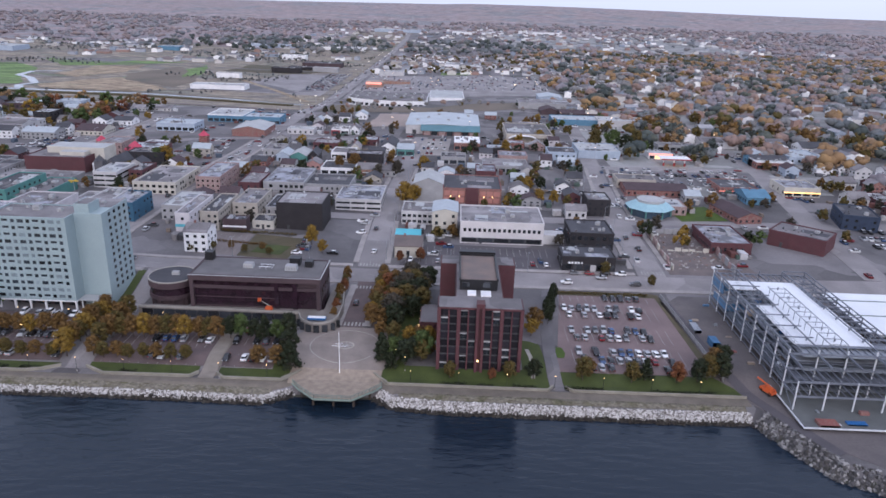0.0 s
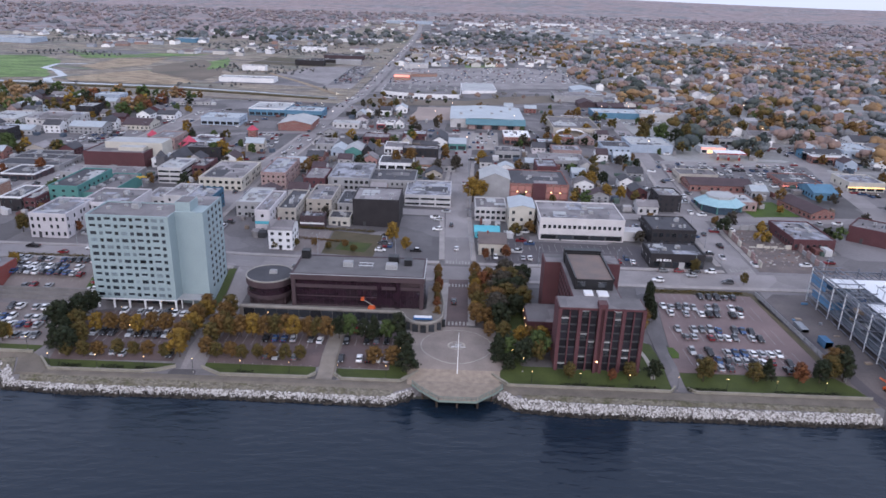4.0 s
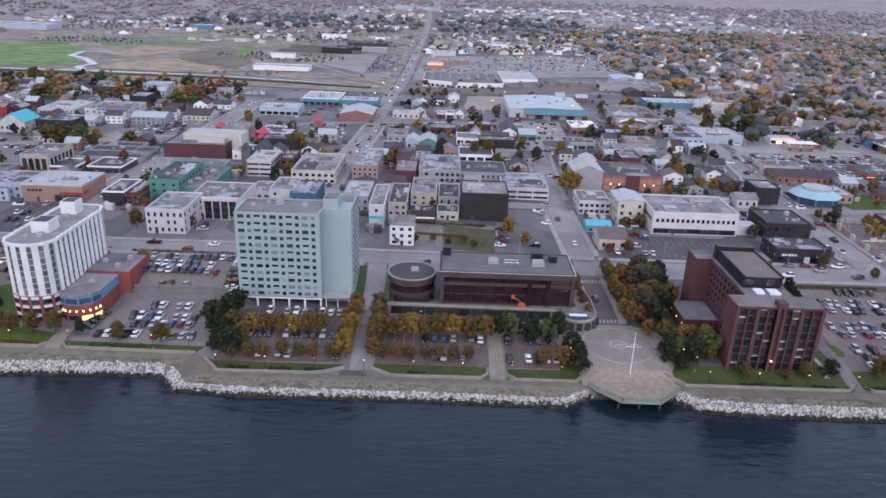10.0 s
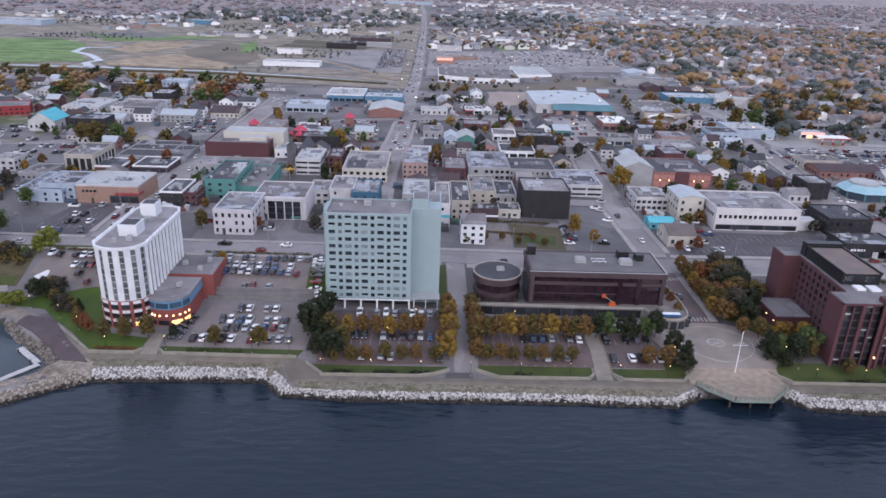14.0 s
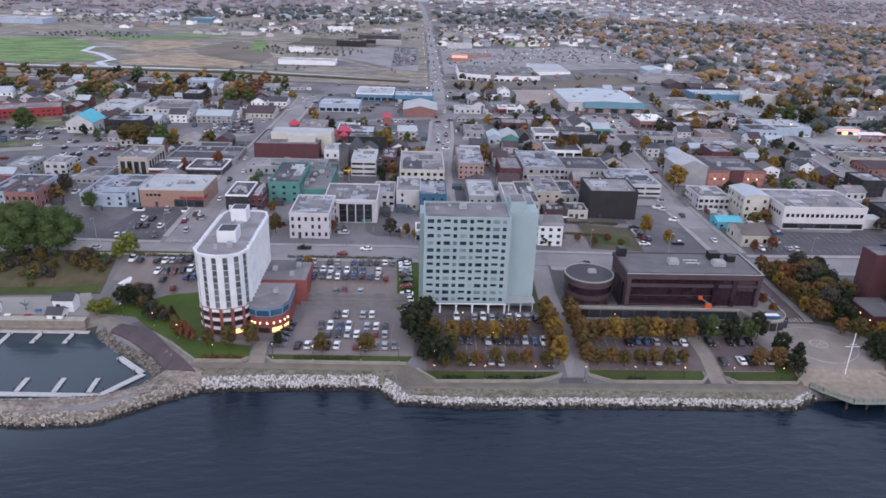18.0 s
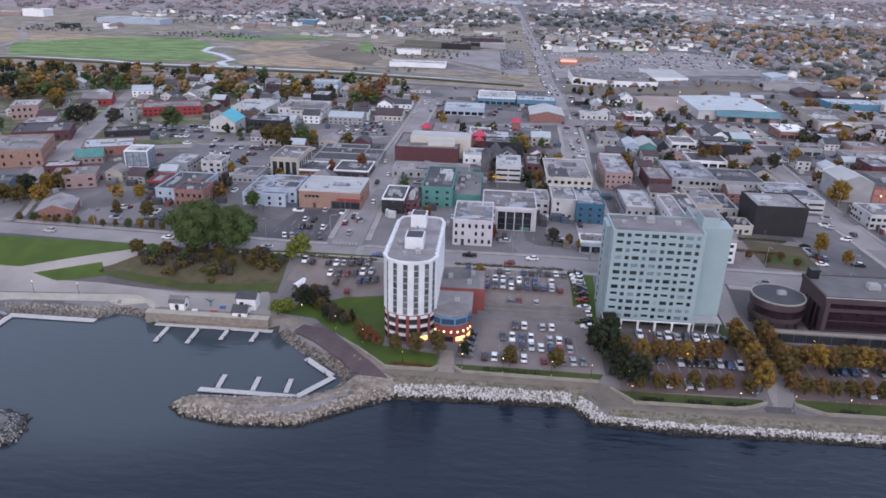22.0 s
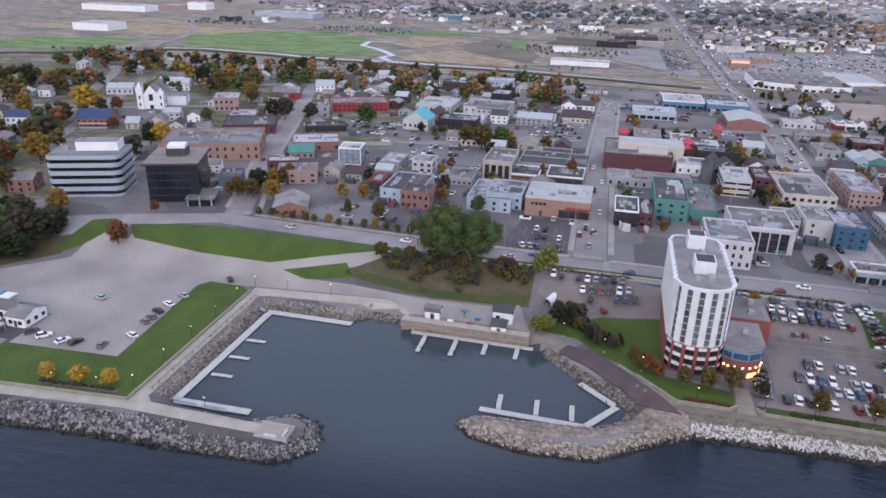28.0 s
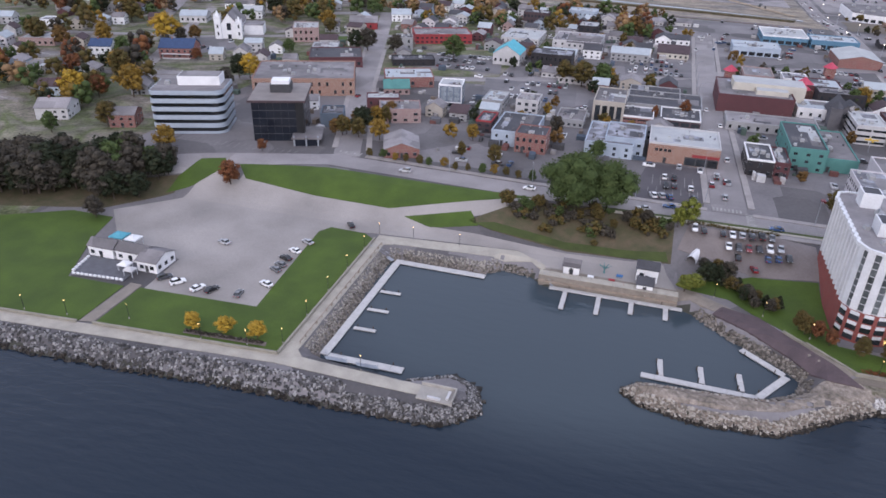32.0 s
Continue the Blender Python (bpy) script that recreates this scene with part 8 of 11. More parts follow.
def round_bank():
    th = thing("bank", "round low bank building with a pale turquoise tiered roof", "building", 99, 342.5, 1.9)

    def ring(r, k=8, ph=0.39):
        return [(r * math.cos(2 * math.pi * i / k + ph), r * math.sin(2 * math.pi * i / k + ph)) for i in range(k)]
    bm = bmesh.new()
    prism(bm, ring(10.5), -2, 4.0)
    part("glass_wall", bm, GLASSB, th)
    for i in range(8):
        a = 2 * math.pi * i / 8 + 0.39
        simple("pillar", th, TEALW, (10.6 * math.cos(a) - 0.3, 10.6 * math.sin(a) - 0.3, -2, 10.6 * math.cos(a) + 0.3, 10.6 * math.sin(a) + 0.3, 4.0))
    RT = mat("pale_turquoise_roof", (0.30, 0.47, 0.52), (0.24, 0.39, 0.44), rough=0.5)
    bm = bmesh.new()
    lo, hi = ring(12.4), ring(7.5)
    a_, b_ = [bm.verts.new((*p, 4.0)) for p in lo], [bm.verts.new((*p, 6.6)) for p in hi]
    for i in range(8):
        j = (i + 1) % 8
        bm.faces.new((a_[i], a_[j], b_[j], b_[i]))
    bm.faces.new(a_[::-1])
    bm.faces.new(b_)
    part("roof", bm, RT, th)
    bm = bmesh.new()
    prism(bm, ring(7.0), 6.6, 7.8)
    part("lantern", bm, PALE_ROOF, th)


round_bank()


def arena():
    th = thing("arena", "large arena with a low pale roof, teal eaves and brick bays", "arena", -38, 535, 3.5)
    PLACED.append((-40, 528, 20, 600))
    simple("wall", th, OFFWHITE, (0, 0, -2, 56, 62, 6.4))
    simple("brick_base", th, BRICK, (13, -5.0, -2, 55.5, -0.1, 3.4))
    for i in range(7):
        simple("dark_bay" if i % 2 else "brick_bay", th, GLASS if i % 2 else BRICK_PINK, (14 + i * 5.8, -5.12, -0.2, 18.6 + i * 5.8, -5.0, 3.2))
        simple("pier", th, FRAME_D, (13.2 + i * 5.8, -5.3, -1, 13.7 + i * 5.8, -4.9, 3.4))
    bm = bmesh.new()
    lo, hi = [bm.verts.new(p) for p in ((11.5, -6.2, 3.4), (56.6, -6.2, 3.4), (56.6, 0.2, 7.0), (11.5, 0.2, 7.0))], [bm.verts.new(p) for p in ((11.5, -6.2, 3.7), (56.6, -6.2, 3.7), (56.6, 0.2, 7.3), (11.5, 0.2, 7.3))]
    bm.faces.new(hi)
    bm.faces.new(lo[::-1])
    for a in range(4):
        c = (a + 1) % 4
        bm.faces.new((lo[a], lo[c], hi[c], hi[a]))
    part("teal_eave", bm, TEAL_ROOF, th)
    for i in range(22):
        simple("roof_seam", th, TEAL_ROOF, (12.4 + i * 2, -6.25, 3.3, 12.55 + i * 2, -6.15, 3.85))
    simple("door", th, FRAME_D, (5, -0.1, -0.5, 8, 0.0, 3.0))
    bm = bmesh.new()
    gable_mesh(bm, 56, 62, 6.4, 1.4, False, 0.5)
    part("roof", bm, mat("arena_roof", (0.42, 0.46, 0.49), (0.34, 0.375, 0.40), rough=0.6, scale=0.1), th)
    for yy in (0.0, 62.0):
        bm = bmesh.new()
        bm.faces.new([bm.verts.new(p) for p in ((0, yy, 6.4), (56, yy, 6.4), (28, yy, 7.7))])
        part("gable", bm, OFFWHITE, th)
    for i in range(6):
        shared("roof_unit", UNIT, th, (8 + i * 8, 20 + (i % 3) * 14, 6.9 + (0.5 if 1 < i < 4 else 0)), 0, (2.4, 2.4, 1.4))


TEAL_ROOF = mat("teal_metal_roof", (0.10, 0.20, 0.235), (0.08, 0.165, 0.195), rough=0.5, scale=0.3)
arena()


def shopping_centre():
    th = thing("shopping_centre", "long low white shopping centre with a bowed front and grey roof", "shopping centre", 0, 0, terrain_z(-70, 740))
    out = [(-110, 722), (-98, 713), (-82, 707), (-66, 704), (-48, 704), (-33, 707), (-30, 712), (-30, 775), (-110, 775)]
    PLACED.append((-112, 700, 12, 830))
    bm = bmesh.new()
    prism(bm, out, -2, 6.2)
    part("wall", bm, WHITE, th)
    bm = bmesh.new()
    prism(bm, inset_pts(out, 0.5), 6.2, 6.35)
    part("roof", bm, TAR, th)
    bm = bmesh.new()
    prism(bm, [(-28.6, 746), (8, 752), (6, 815), (-30, 812)], -2, 5.2)
    part("east_wing", bm, WHITE, th)
    bm = bmesh.new()
    prism(bm, [(-28.2, 746.6), (7.4, 752.5), (5.5, 814.5), (-29.4, 811.5)], 5.2, 5.35)
    part("east_roof", bm, PALE_ROOF, th)
    for (ax, ay), (bx, by) in zip(out[:5], out[1:6]):
        for k in range(3):
            u = (k + 0.5) / 3
            shared("shop_window", WIN_S, th, (ax + (bx - ax) * u, ay + (by - ay) * u - 0.05, 0.4), math.atan2(by - ay, bx - ax), (3.6, 1, 2.4))
    for i in range(16):
        shared("roof_unit", UNIT, th, (-102 + (i % 8) * 9.5, 728 + (i // 8) * 24 + (i % 3) * 5, 6.3), 0, (2.6, 2.2 + i % 3, 1.6))
    simple("lit_sign", th, RED_GLOW, (-110.6, 868, 3.2, -92, 868.4, 5.4))
    simple("sign_store", th, BRICK_TAN, (-111, 868.5, -1, -91, 890, 5.6))


shopping_centre()


def filling_station():
    th = thing("filling_station", "lit filling station with a pale canopy and red trim", "filling station", 133.0, 447.0, terrain_z(140, 450))
    simple("canopy_roof", th, WHITE, (0, 0, 4.8, 19, 11, 5.3))
    simple("canopy_trim", th, REDP, (-0.15, -0.2, 4.7, 19.15, -0.02, 5.45), (19.02, 0, 4.7, 19.2, 11, 5.45))
    simple("canopy_light", th, SIGN_GLOW, *[(2 + i * 4.2, 2.5, 4.72, 3.6 + i * 4.2, 8.5, 4.79) for i in range(4)])
    for i in range(3):
        simple("column", th, WHITE, (2.5 + i * 6.8, 5, -0.5, 3.1 + i * 6.8, 5.6, 4.7))
        simple("fuel_pump", th, REDP, (2.2 + i * 6.8, 4.2, 0, 3.4 + i * 6.8, 4.9, 1.9))
    simple("shop", th, WHITE, (-2, 24, -1, 14, 34, 4.0))
    simple("shop_roof", th, PALE_ROOF, (-1.8, 24.2, 4.0, 13.8, 33.8, 4.1))
    simple("shop_sign", th, RED_GLOW, (-2, 23.75, 2.9, 14, 23.98, 3.9))
    for i in range(4):
        shared("lit_window" if i % 2 else "window", WIN_LIT if i % 2 else WIN_D, th, (0.2 + i * 3.9, 24, 0.4), 0, (3.2, 1, 2.0))


filling_station()


def banded_office():
    th = thing("office_building", "five-storey pale blue-grey office with dark window bands and white penthouse", "office building", -452.5, 251.5, 5.3, 20.5)
    W_, D_, H = 28.5, 19, 17
    BAND = mat("blue_grey_panel", (0.36, 0.41, 0.47), (0.3, 0.345, 0.4), rough=0.5)
    rim = [(0, D_), (0, 1.2), (1.2, 0)] + [(W_ - 4 + 4 * math.sin(a), 4 - 4 * math.cos(a)) for a in (0, 0.26, 0.52, 0.79, 1.05, 1.31, 1.571)] + [(W_, D_)]
    for r in range(6):
        z = r * 3.3 - 0.6
        bm = bmesh.new()
        prism(bm, rim, z, z + 1.75 if r < 5 else H + 0.5, cap_bottom=True)
        part("panel_band", bm, BAND, th)
    inner = [(W_ / 2 + (a - W_ / 2) * 0.975, D_ / 2 + (c - D_ / 2) * 0.965) for a, c in rim]
    bm = bmesh.new()
    prism(bm, inner, -2, H)
    part("window_band", bm, GLASS, th)
    bm = bmesh.new()
    prism(bm, inner, H + 0.5, H + 0.62)
    part("roof", bm, TAR, th)
    simple("penthouse", th, WHITE, (9.5, 8, H + 0.5, 26, 17, H + 4.2))
    simple("penthouse_roof", th, TAR, (9.8, 8.3, H + 4.2, 25.7, 16.7, H + 4.3))
    shared("roof_unit", UNIT, th, (5, 10, H + 0.6), 0, (2, 2, 1.5))


banded_office()


def glass_office():
    th = thing("office_building", "dark mirrored glass office with a grey roof slab", "office building", -411.5, 258, 5.3, 20.5)
    W_, D_, H = 19.5, 24, 15.8
    simple("core", th, FRAME_D, (0.1, 0.1, -2, W_ - 0.1, D_ - 0.1, H))
    DG = mat("mirror_dark_glass", (0.014, 0.018, 0.027), (0.008, 0.01, 0.016), rough=0.12, spec=0.45, scale=0.15, bump=0)
    for r in range(5):
        for i in range(7):
            w_ = W_ / 7
            simple("glass_panel", th, DG, (i * w_ + 0.05, -0.02, r * 3.1 + 0.05, (i + 1) * w_ - 0.05, 0.1, r * 3.1 + 3.05))
        for i in range(8):
            w_ = D_ / 8
            simple("glass_panel", th, DG, (W_ - 0.1, i * w_ + 0.05, r * 3.1 + 0.05, W_ + 0.02, (i + 1) * w_ - 0.05, r * 3.1 + 3.05))
    simple("glass_wall", th, DG, (-0.02, 0.2, 0.05, 0.1, D_ - 0.2, H - 0.2))
    simple("roof_slab", th, BROWNC, (-1.3, -1.3, H, W_ + 1.3, D_ + 1.0, H + 0.8))
    # Black box standing in for the shade of a recessed corner.
    simple("corner_slot", th, BLACKP, (W_ - 2.6, -0.3, 0, W_ + 0.3, 2.6, H))
    simple("floor_line", th, FRAME_D, *[(-0.06, -0.06, r * 3.1 - 0.12, W_ + 0.06, D_, r * 3.1 + 0.12) for r in range(1, 5)])
    simple("roof", th, mat("warm_gravel_roof", (0.235, 0.21, 0.20), (0.165, 0.148, 0.142), scale=0.2), (-1.1, -1.1, H + 0.8, W_ + 1.1, D_ + 0.8, H + 0.86))
    simple("penthouse", th, FRAME_D, (6, 10, H + 0.7, 14, 17, H + 4.0))
    simple("penthouse_unit", th, WHITE, (6.5, 10.5, H + 4.0, 13.5, 16.5, H + 5.4))
    simple("entrance", th, DG, (W_ - 3.5, -6, -1, W_ + 6, -0.1, 3.0))
    simple("entrance_roof", th, TAR, (W_ - 4.3, -6.6, 3.0, W_ + 7.2, 8, 3.5))
    for i in range(3):
        simple("entrance_pillar", th, STEEL, (W_ - 3.6 + i * 4.6, -6.4, -1, W_ - 3.0 + i * 4.6, -5.8, 4.2))


glass_office()


def church():
    th = thing("church", "white wooden church with a steep gabled front and two pinnacled towers", "church", -533, 421, 3.8, 22)
    simple("nave", th, WHITE, (1.5, 2, -1, 14.5, 30, 7.5))
    bm = bmesh.new()
    gable_mesh(bm, 13, 28, 7.5, 8, False)
    part("roof", bm, TAR, th, loc=(1.5, 2, 0))
    for y_ in (2.0, 30.0):
        bm = bmesh.new()
        bm.faces.new([bm.verts.new(p) for p in ((1.5, y_, 7.4), (14.5, y_, 7.4), (8, y_, 15.4))])
        part("gable", bm, WHITE, th)
    for x0, w_, h_ in ((-0.6, 4.0, 13.5), (12.6, 3.4, 10.0)):
        bm = bmesh.new()
        box(bm, x0, 0.6, -1, x0 + w_, 0.6 + w_, h_)
        box(bm, x0 - 0.2, 0.4, h_ - 0.5, x0 + w_ + 0.2, 0.8 + w_, h_)
        tw = part("tower", bm, WHITE, th)
        for px in (x0 + 0.25, x0 + w_ - 0.25):
            for py in (0.85, 0.35 + w_):
                bm = bmesh.new()
                beam(bm, (px, py, h_), (px, py, h_ + 2.6), 0.36, 6, 0.04)
                part("pinnacle", bm, WHITE, tw)
        bm = bmesh.new()
        beam(bm, (x0 + w_ / 2, 0.6 + w_ / 2, h_), (x0 + w_ / 2, 0.6 + w_ / 2, h_ + 4.0), w_ * 0.45, 8, 0.05)
        part("spire", bm, WHITE, tw)
        for z in (2.5, 7.0):
            shared("window", WIN_D, tw, (x0 + w_ / 2, 0.6, z), 0, (1.0, 1, 2.0))
    shared("window", WIN_D, th, (8, 2, 5.5), 0, (2.6, 1, 4.2))
    shared("door", WIN_D, th, (8, 2, 0), 0, (2.2, 1, 2.8))
    for i in range(5):
        shared("window", WIN_D, th, (14.5, 6 + i * 4.6, 2), math.pi / 2, (1.3, 1, 3.4))
        shared("window", WIN_D, th, (1.5, 6 + i * 4.6, 2), -math.pi / 2, (1.3, 1, 3.4))
    simple("hall", th, WHITE, (14.6, 16, -1, 27, 30, 6))
    simple("hall_roof", th, TAR, (14.6, 15.8, 6, 27.2, 30.2, 6.4))


church()


SLATE = mat("dark_church_stone", (0.13, 0.125, 0.135), (0.08, 0.078, 0.088), scale=0.4)


def stone_church():
    th = thing("stone_church", "dark grey stone church with a steep slate roof", "church", -187, 360, 5.0, 0)
    th.scale = (0.76, 0.76, 0.76)
    simple("nave", th, SLATE, (0, 3, -1, 12, 30, 6))
    bm = bmesh.new()
    gable_mesh(bm, 12, 27, 6, 8, False)
    part("roof", bm, TAR_DARK, th, loc=(0, 3, 0))
    for y_ in (3.0, 30.0):
        bm = bmesh.new()
        bm.faces.new([bm.verts.new(p) for p in ((0, y_, 6), (12, y_, 6), (6, y_, 13.8))])
        part("gable", bm, SLATE, th)
    simple("tower", th, SLATE, (-3, -2, -1, 3, 4, 13))
    bm = bmesh.new()
    beam(bm, (0, 1, 13), (0, 1, 17), 4, 4, 0.1)
    part("tower_roof", bm, TAR_DARK, th)
    for i in range(3):
        shared("window", WIN_D, th, (12, 8 + i * 7, 1.5), math.pi / 2, (1.4, 1, 3))
    shared("rose_window", WIN_W, th, (6, 3, 6.5), 0, (2.6, 1, 2.6))


stone_church()

# rooftop boxes of the theatre, its red awning roofs
tb = thing("theatre_loft", "cream stage loft boxes behind the brick theatre", "building", -232, 384, 4.8)
simple("wall", tb, CREAM, (4, 0, 0, 36, 14, 11.5), (14, -6, 0, 28, 0, 10))
simple("roof", tb, PALE_ROOF, (4.3, 0.3, 11.5, 35.7, 13.7, 11.58), (14.3, -5.7, 10, 27.7, -0.1, 10.08))
for x, y, r in ((-192, 414, 6), (-225, 440, 3.5), (-170, 470, 3.5)):
    t = thing("awning_roof", "bright pink-red pyramid roof on a small pavilion", "pavilion", x, y, ground(x, y))
    bm = bmesh.new()
    beam(bm, (0, 0, 5.5), (0, 0, 5.5 + r * 0.9), r * 1.2, 4, 0.1)
    part("roof", bm, REDROOF, t)
    simple("wall", t, BRICK, (-r * 0.75, -r * 0.75, -1, r * 0.75, r * 0.75, 5.5))

# ---- the waterfront: deck, flagpole, sea wall, docks ----
dk = thing("viewing_deck", "grey wooden viewing deck on piles with a green railing", "deck", 0, 0, 0)
DECK_PTS = [(-43, 172), (-41, 169.3), (-35.5, 164.2), (-25.5, 164.2), (-20, 169.3), (-18, 172), (-20, 178.4), (-42, 178.4)]
bm = bmesh.new()
prism(bm, DECK_PTS, -2.6, -2.08, cap_bottom=True)
part("deck_frame", bm, WOOD, dk)
for i in range(34):
    x = -41.6 + i * 0.66
    y0 = 169.6 - (min(x + 41, -20 - x) * 0.9) if min(x + 41, -20 - x) < 5.6 else 164.4
    simple("plank", dk, WOOD, (x, max(164.4, y0), -2.08, x + 0.6, 178.2, -2.02))
for x, y in ((-40, 169), (-36, 165.2), (-30.5, 165.2), (-25, 165.2), (-21, 169)):
    bm = bmesh.new()
    beam(bm, (x, y + 0.6, -8), (x, y + 0.6, -2.5), 0.3, 8)
    part("pile", bm, TRUNK, dk)
bm = bmesh.new()
for p, q in zip(DECK_PTS[:5], DECK_PTS[1:6]):
    k = int((Vector(q) - Vector(p)).length / 1.4) + 1
    for i in range(k + 1):
        c = Vector(p).lerp(Vector(q), i / k)
        box(bm, c.x - 0.07, c.y - 0.07, -2.1, c.x + 0.07, c.y + 0.07, -1.0)
    for z in (-1.0, -1.45):
        beam(bm, (*p, z), (*q, z), 0.09, 4)
part("railing", bm, GREENP, dk)
bm = bmesh.new()
for p, q in zip(DECK_PTS[:5], DECK_PTS[1:6]):
    beam(bm, (*p, -2.45), (*q, -2.45), 0.38, 4)
part("fender", bm, GREENP, dk)
fp = thing("flagpole", "tall white flagpole with a cross yard on the plaza", "flagpole", -30.6, 177.2, -2.1)
bm = bmesh.new()
beam(bm, (0, 0, 0), (0, 0, 13.5), 0.16, 8, 0.09)
part("mast", bm, WHITE, fp)
bm = bmesh.new()
beam(bm, (-2.0, 0, 9.2), (2.0, 0, 9.2), 0.07, 6)
beam(bm, (-1.0, 0, 9.9), (1.0, 0, 9.9), 0.05, 6)
part("yard", bm, WHITE, fp)
simple("plinth", fp, CONCRETE, (-0.8, -0.8, -0.3, 0.8, 0.8, 0.25))

WALLC = mat("weathered_wall_concrete", (0.29, 0.268, 0.225), (0.19, 0.178, 0.145), scale=0.4, fine=4)
WALL_LINES = [[(84, 172.9), (35.5, 172.7), (33.8, 174.6)], [(30.2, 174.8), (28.6, 172.6), (-16.6, 172.7), (-20.8, 177.6)], [(-41.8, 177.6), (-46.2, 172.7), (-62.8, 172.6), (-65.2, 175)], [(-70.4, 175), (-72.3, 172.8), (-97, 172.6), (-103, 176)], [(-110.2, 175.8), (-114.5, 173.6), (-118.8, 172.5), (-144.7, 172.2), (-149.6, 177.6)], [(-152.5, 179.1), (-189.3, 179.5), (-190.8, 181)], [(-195.4, 181), (-197, 179.5), (-210, 179.6), (-224, 193.5)],
              [(-391, 142.1), (-341.2, 145.6), (-341.5, 208.6)], [(-395.2, 141.5), (-460, 136.4)]]
for wl in WALL_LINES:
    sw = thing("sea_wall", "low pale concrete wall with a coping along the promenade", "wall", 0, 0, 0)
    tagged(sw, kind="structure")
    for p, q in zip(wl, wl[1:]):
        k = max(1, int((Vector(q) - Vector(p)).length / 6))
        for i in range(k):
            a, c = Vector(p).lerp(Vector(q), i / k), Vector(p).lerp(Vector(q), (i + 1) / k)
            nv = Vector((-(c - a).y, (c - a).x)).normalized() * 0.2
            z = (terrain_z(*a) + terrain_z(*c)) / 2
            bm = bmesh.new()
            e = (c - a) * 0.004
            q4 = [(a.x + e.x - nv.x, a.y + e.y - nv.y), (c.x - e.x - nv.x, c.y - e.y - nv.y), (c.x - e.x + nv.x, c.y - e.y + nv.y), (a.x + e.x + nv.x, a.y + e.y + nv.y)]
            if sum(q4[m_][0] * q4[(m_ + 1) % 4][1] - q4[(m_ + 1) % 4][0] * q4[m_][1] for m_ in range(4)) < 0:
                q4 = q4[::-1]
            prism(bm, q4, z - 0.8, z + 0.75)
            prism(bm, inset_pts(q4, -0.08), z + 0.75, z + 0.87, cap_bottom=True)
            part("wall_panel", bm, WALLC, sw)

DOCKM = mat("pale_dock_planks", (0.50, 0.49, 0.48), (0.38, 0.37, 0.37), scale=0.6)


def dock(label, p, q, w=2.2):
    """A floating pontoon of planked sections."""
    a, c = Vector(p), Vector(q)
    L = (c - a).length
    th = thing("floating_dock", label, "dock", p[0], p[1], WATER, math.degrees(math.atan2((c - a).y, (c - a).x)))
    simple("float", th, BLACKP, (0.2, -w / 2 + 0.15, -0.5, L - 0.2, w / 2 - 0.15, 0.2))
    k = max(2, int(L / 3))
    for i in range(k):
        simple("plank_section", th, DOCKM, (i * L / k + 0.03, -w / 2, 0.2, (i + 1) * L / k - 0.03, w / 2, 0.45))
    for u in (0.15, 0.85):
        bm = bmesh.new()
        beam(bm, (L * u, w / 2 + 0.15, -2), (L * u, w / 2 + 0.15, 1.2), 0.14, 6)
        part("mooring_post", bm, TRUNK, th)


DL = "long pale floating dock in the marina"
FL = "short pale finger dock in the marina"
dock(DL, (-332.2, 202.4), (-304, 202.2))
dock(DL, (-332.6, 152.4), (-331.4, 201.2))
dock(DL, (-331.4, 152.3), (-312, 152.5))
for y in (184.5, 174.8, 165.4):
    dock(FL, (-330.2, y), (-324.2, y + 0.3), 1.1)
dock(DL, (-285, 202.6), (-248, 202.4), 1.6)
for x, y1 in ((-280.2, 192), (-270.7, 192.4), (-261.7, 195.6), (-252.4, 195.6)):
    dock(FL, (x, 201.5), (x, y1), 1.3)
dock(DL, (-257.6, 169.4), (-231.4, 168.9), 1.8)
dock(DL, (-231.2, 169.0), (-223.8, 179.4), 1.8)
dock(DL, (-224.4, 180.0), (-233.6, 188.0), 1.8)
for x in (-253, -243.5, -234.6):
    dock(FL, (x, 170.4), (x - 0.3, 177), 1.3)
for i, (x0, y0, x1, y1) in enumerate(((-341, 204, -333, 202.2), (-330, 148, -326, 151.4), (-322, 148, -318, 151.4), (-287, 205, -284, 203.3))):
    gw = thing("gangway", "narrow sloping metal gangway to the dock", "gangway", 0, 0, 0)
    bm = bmesh.new()
    a, c = Vector((x0, y0, -2.0)), Vector((x1, y1, -4.7))
    nv = Vector((-(c - a).y, (c - a).x, 0)).normalized() * 0.6
    for s in (-1, 1):
        beam(bm, a + nv * s, c + nv * s, 0.08, 4)
        beam(bm, a + nv * s + Vector((0, 0, 1)), c + nv * s + Vector((0, 0, 1)), 0.05, 4)
    v = [bm.verts.new(p) for p in (a + nv, a - nv, c - nv, c + nv)]
    bm.faces.new(v)
    part("ramp", bm, STEEL, gw)


def kiosk(label, x, y, w, d, h, roof, lift=0.1):
    th = house("kiosk", label, x, y, w, d, h, WHITE, roof, rise=1.6, storeys=1, chimney=False, win="dark")
    th["category"] = "kiosk"
    th.location.z = terrain_z(x + w / 2, y + d / 2) + lift


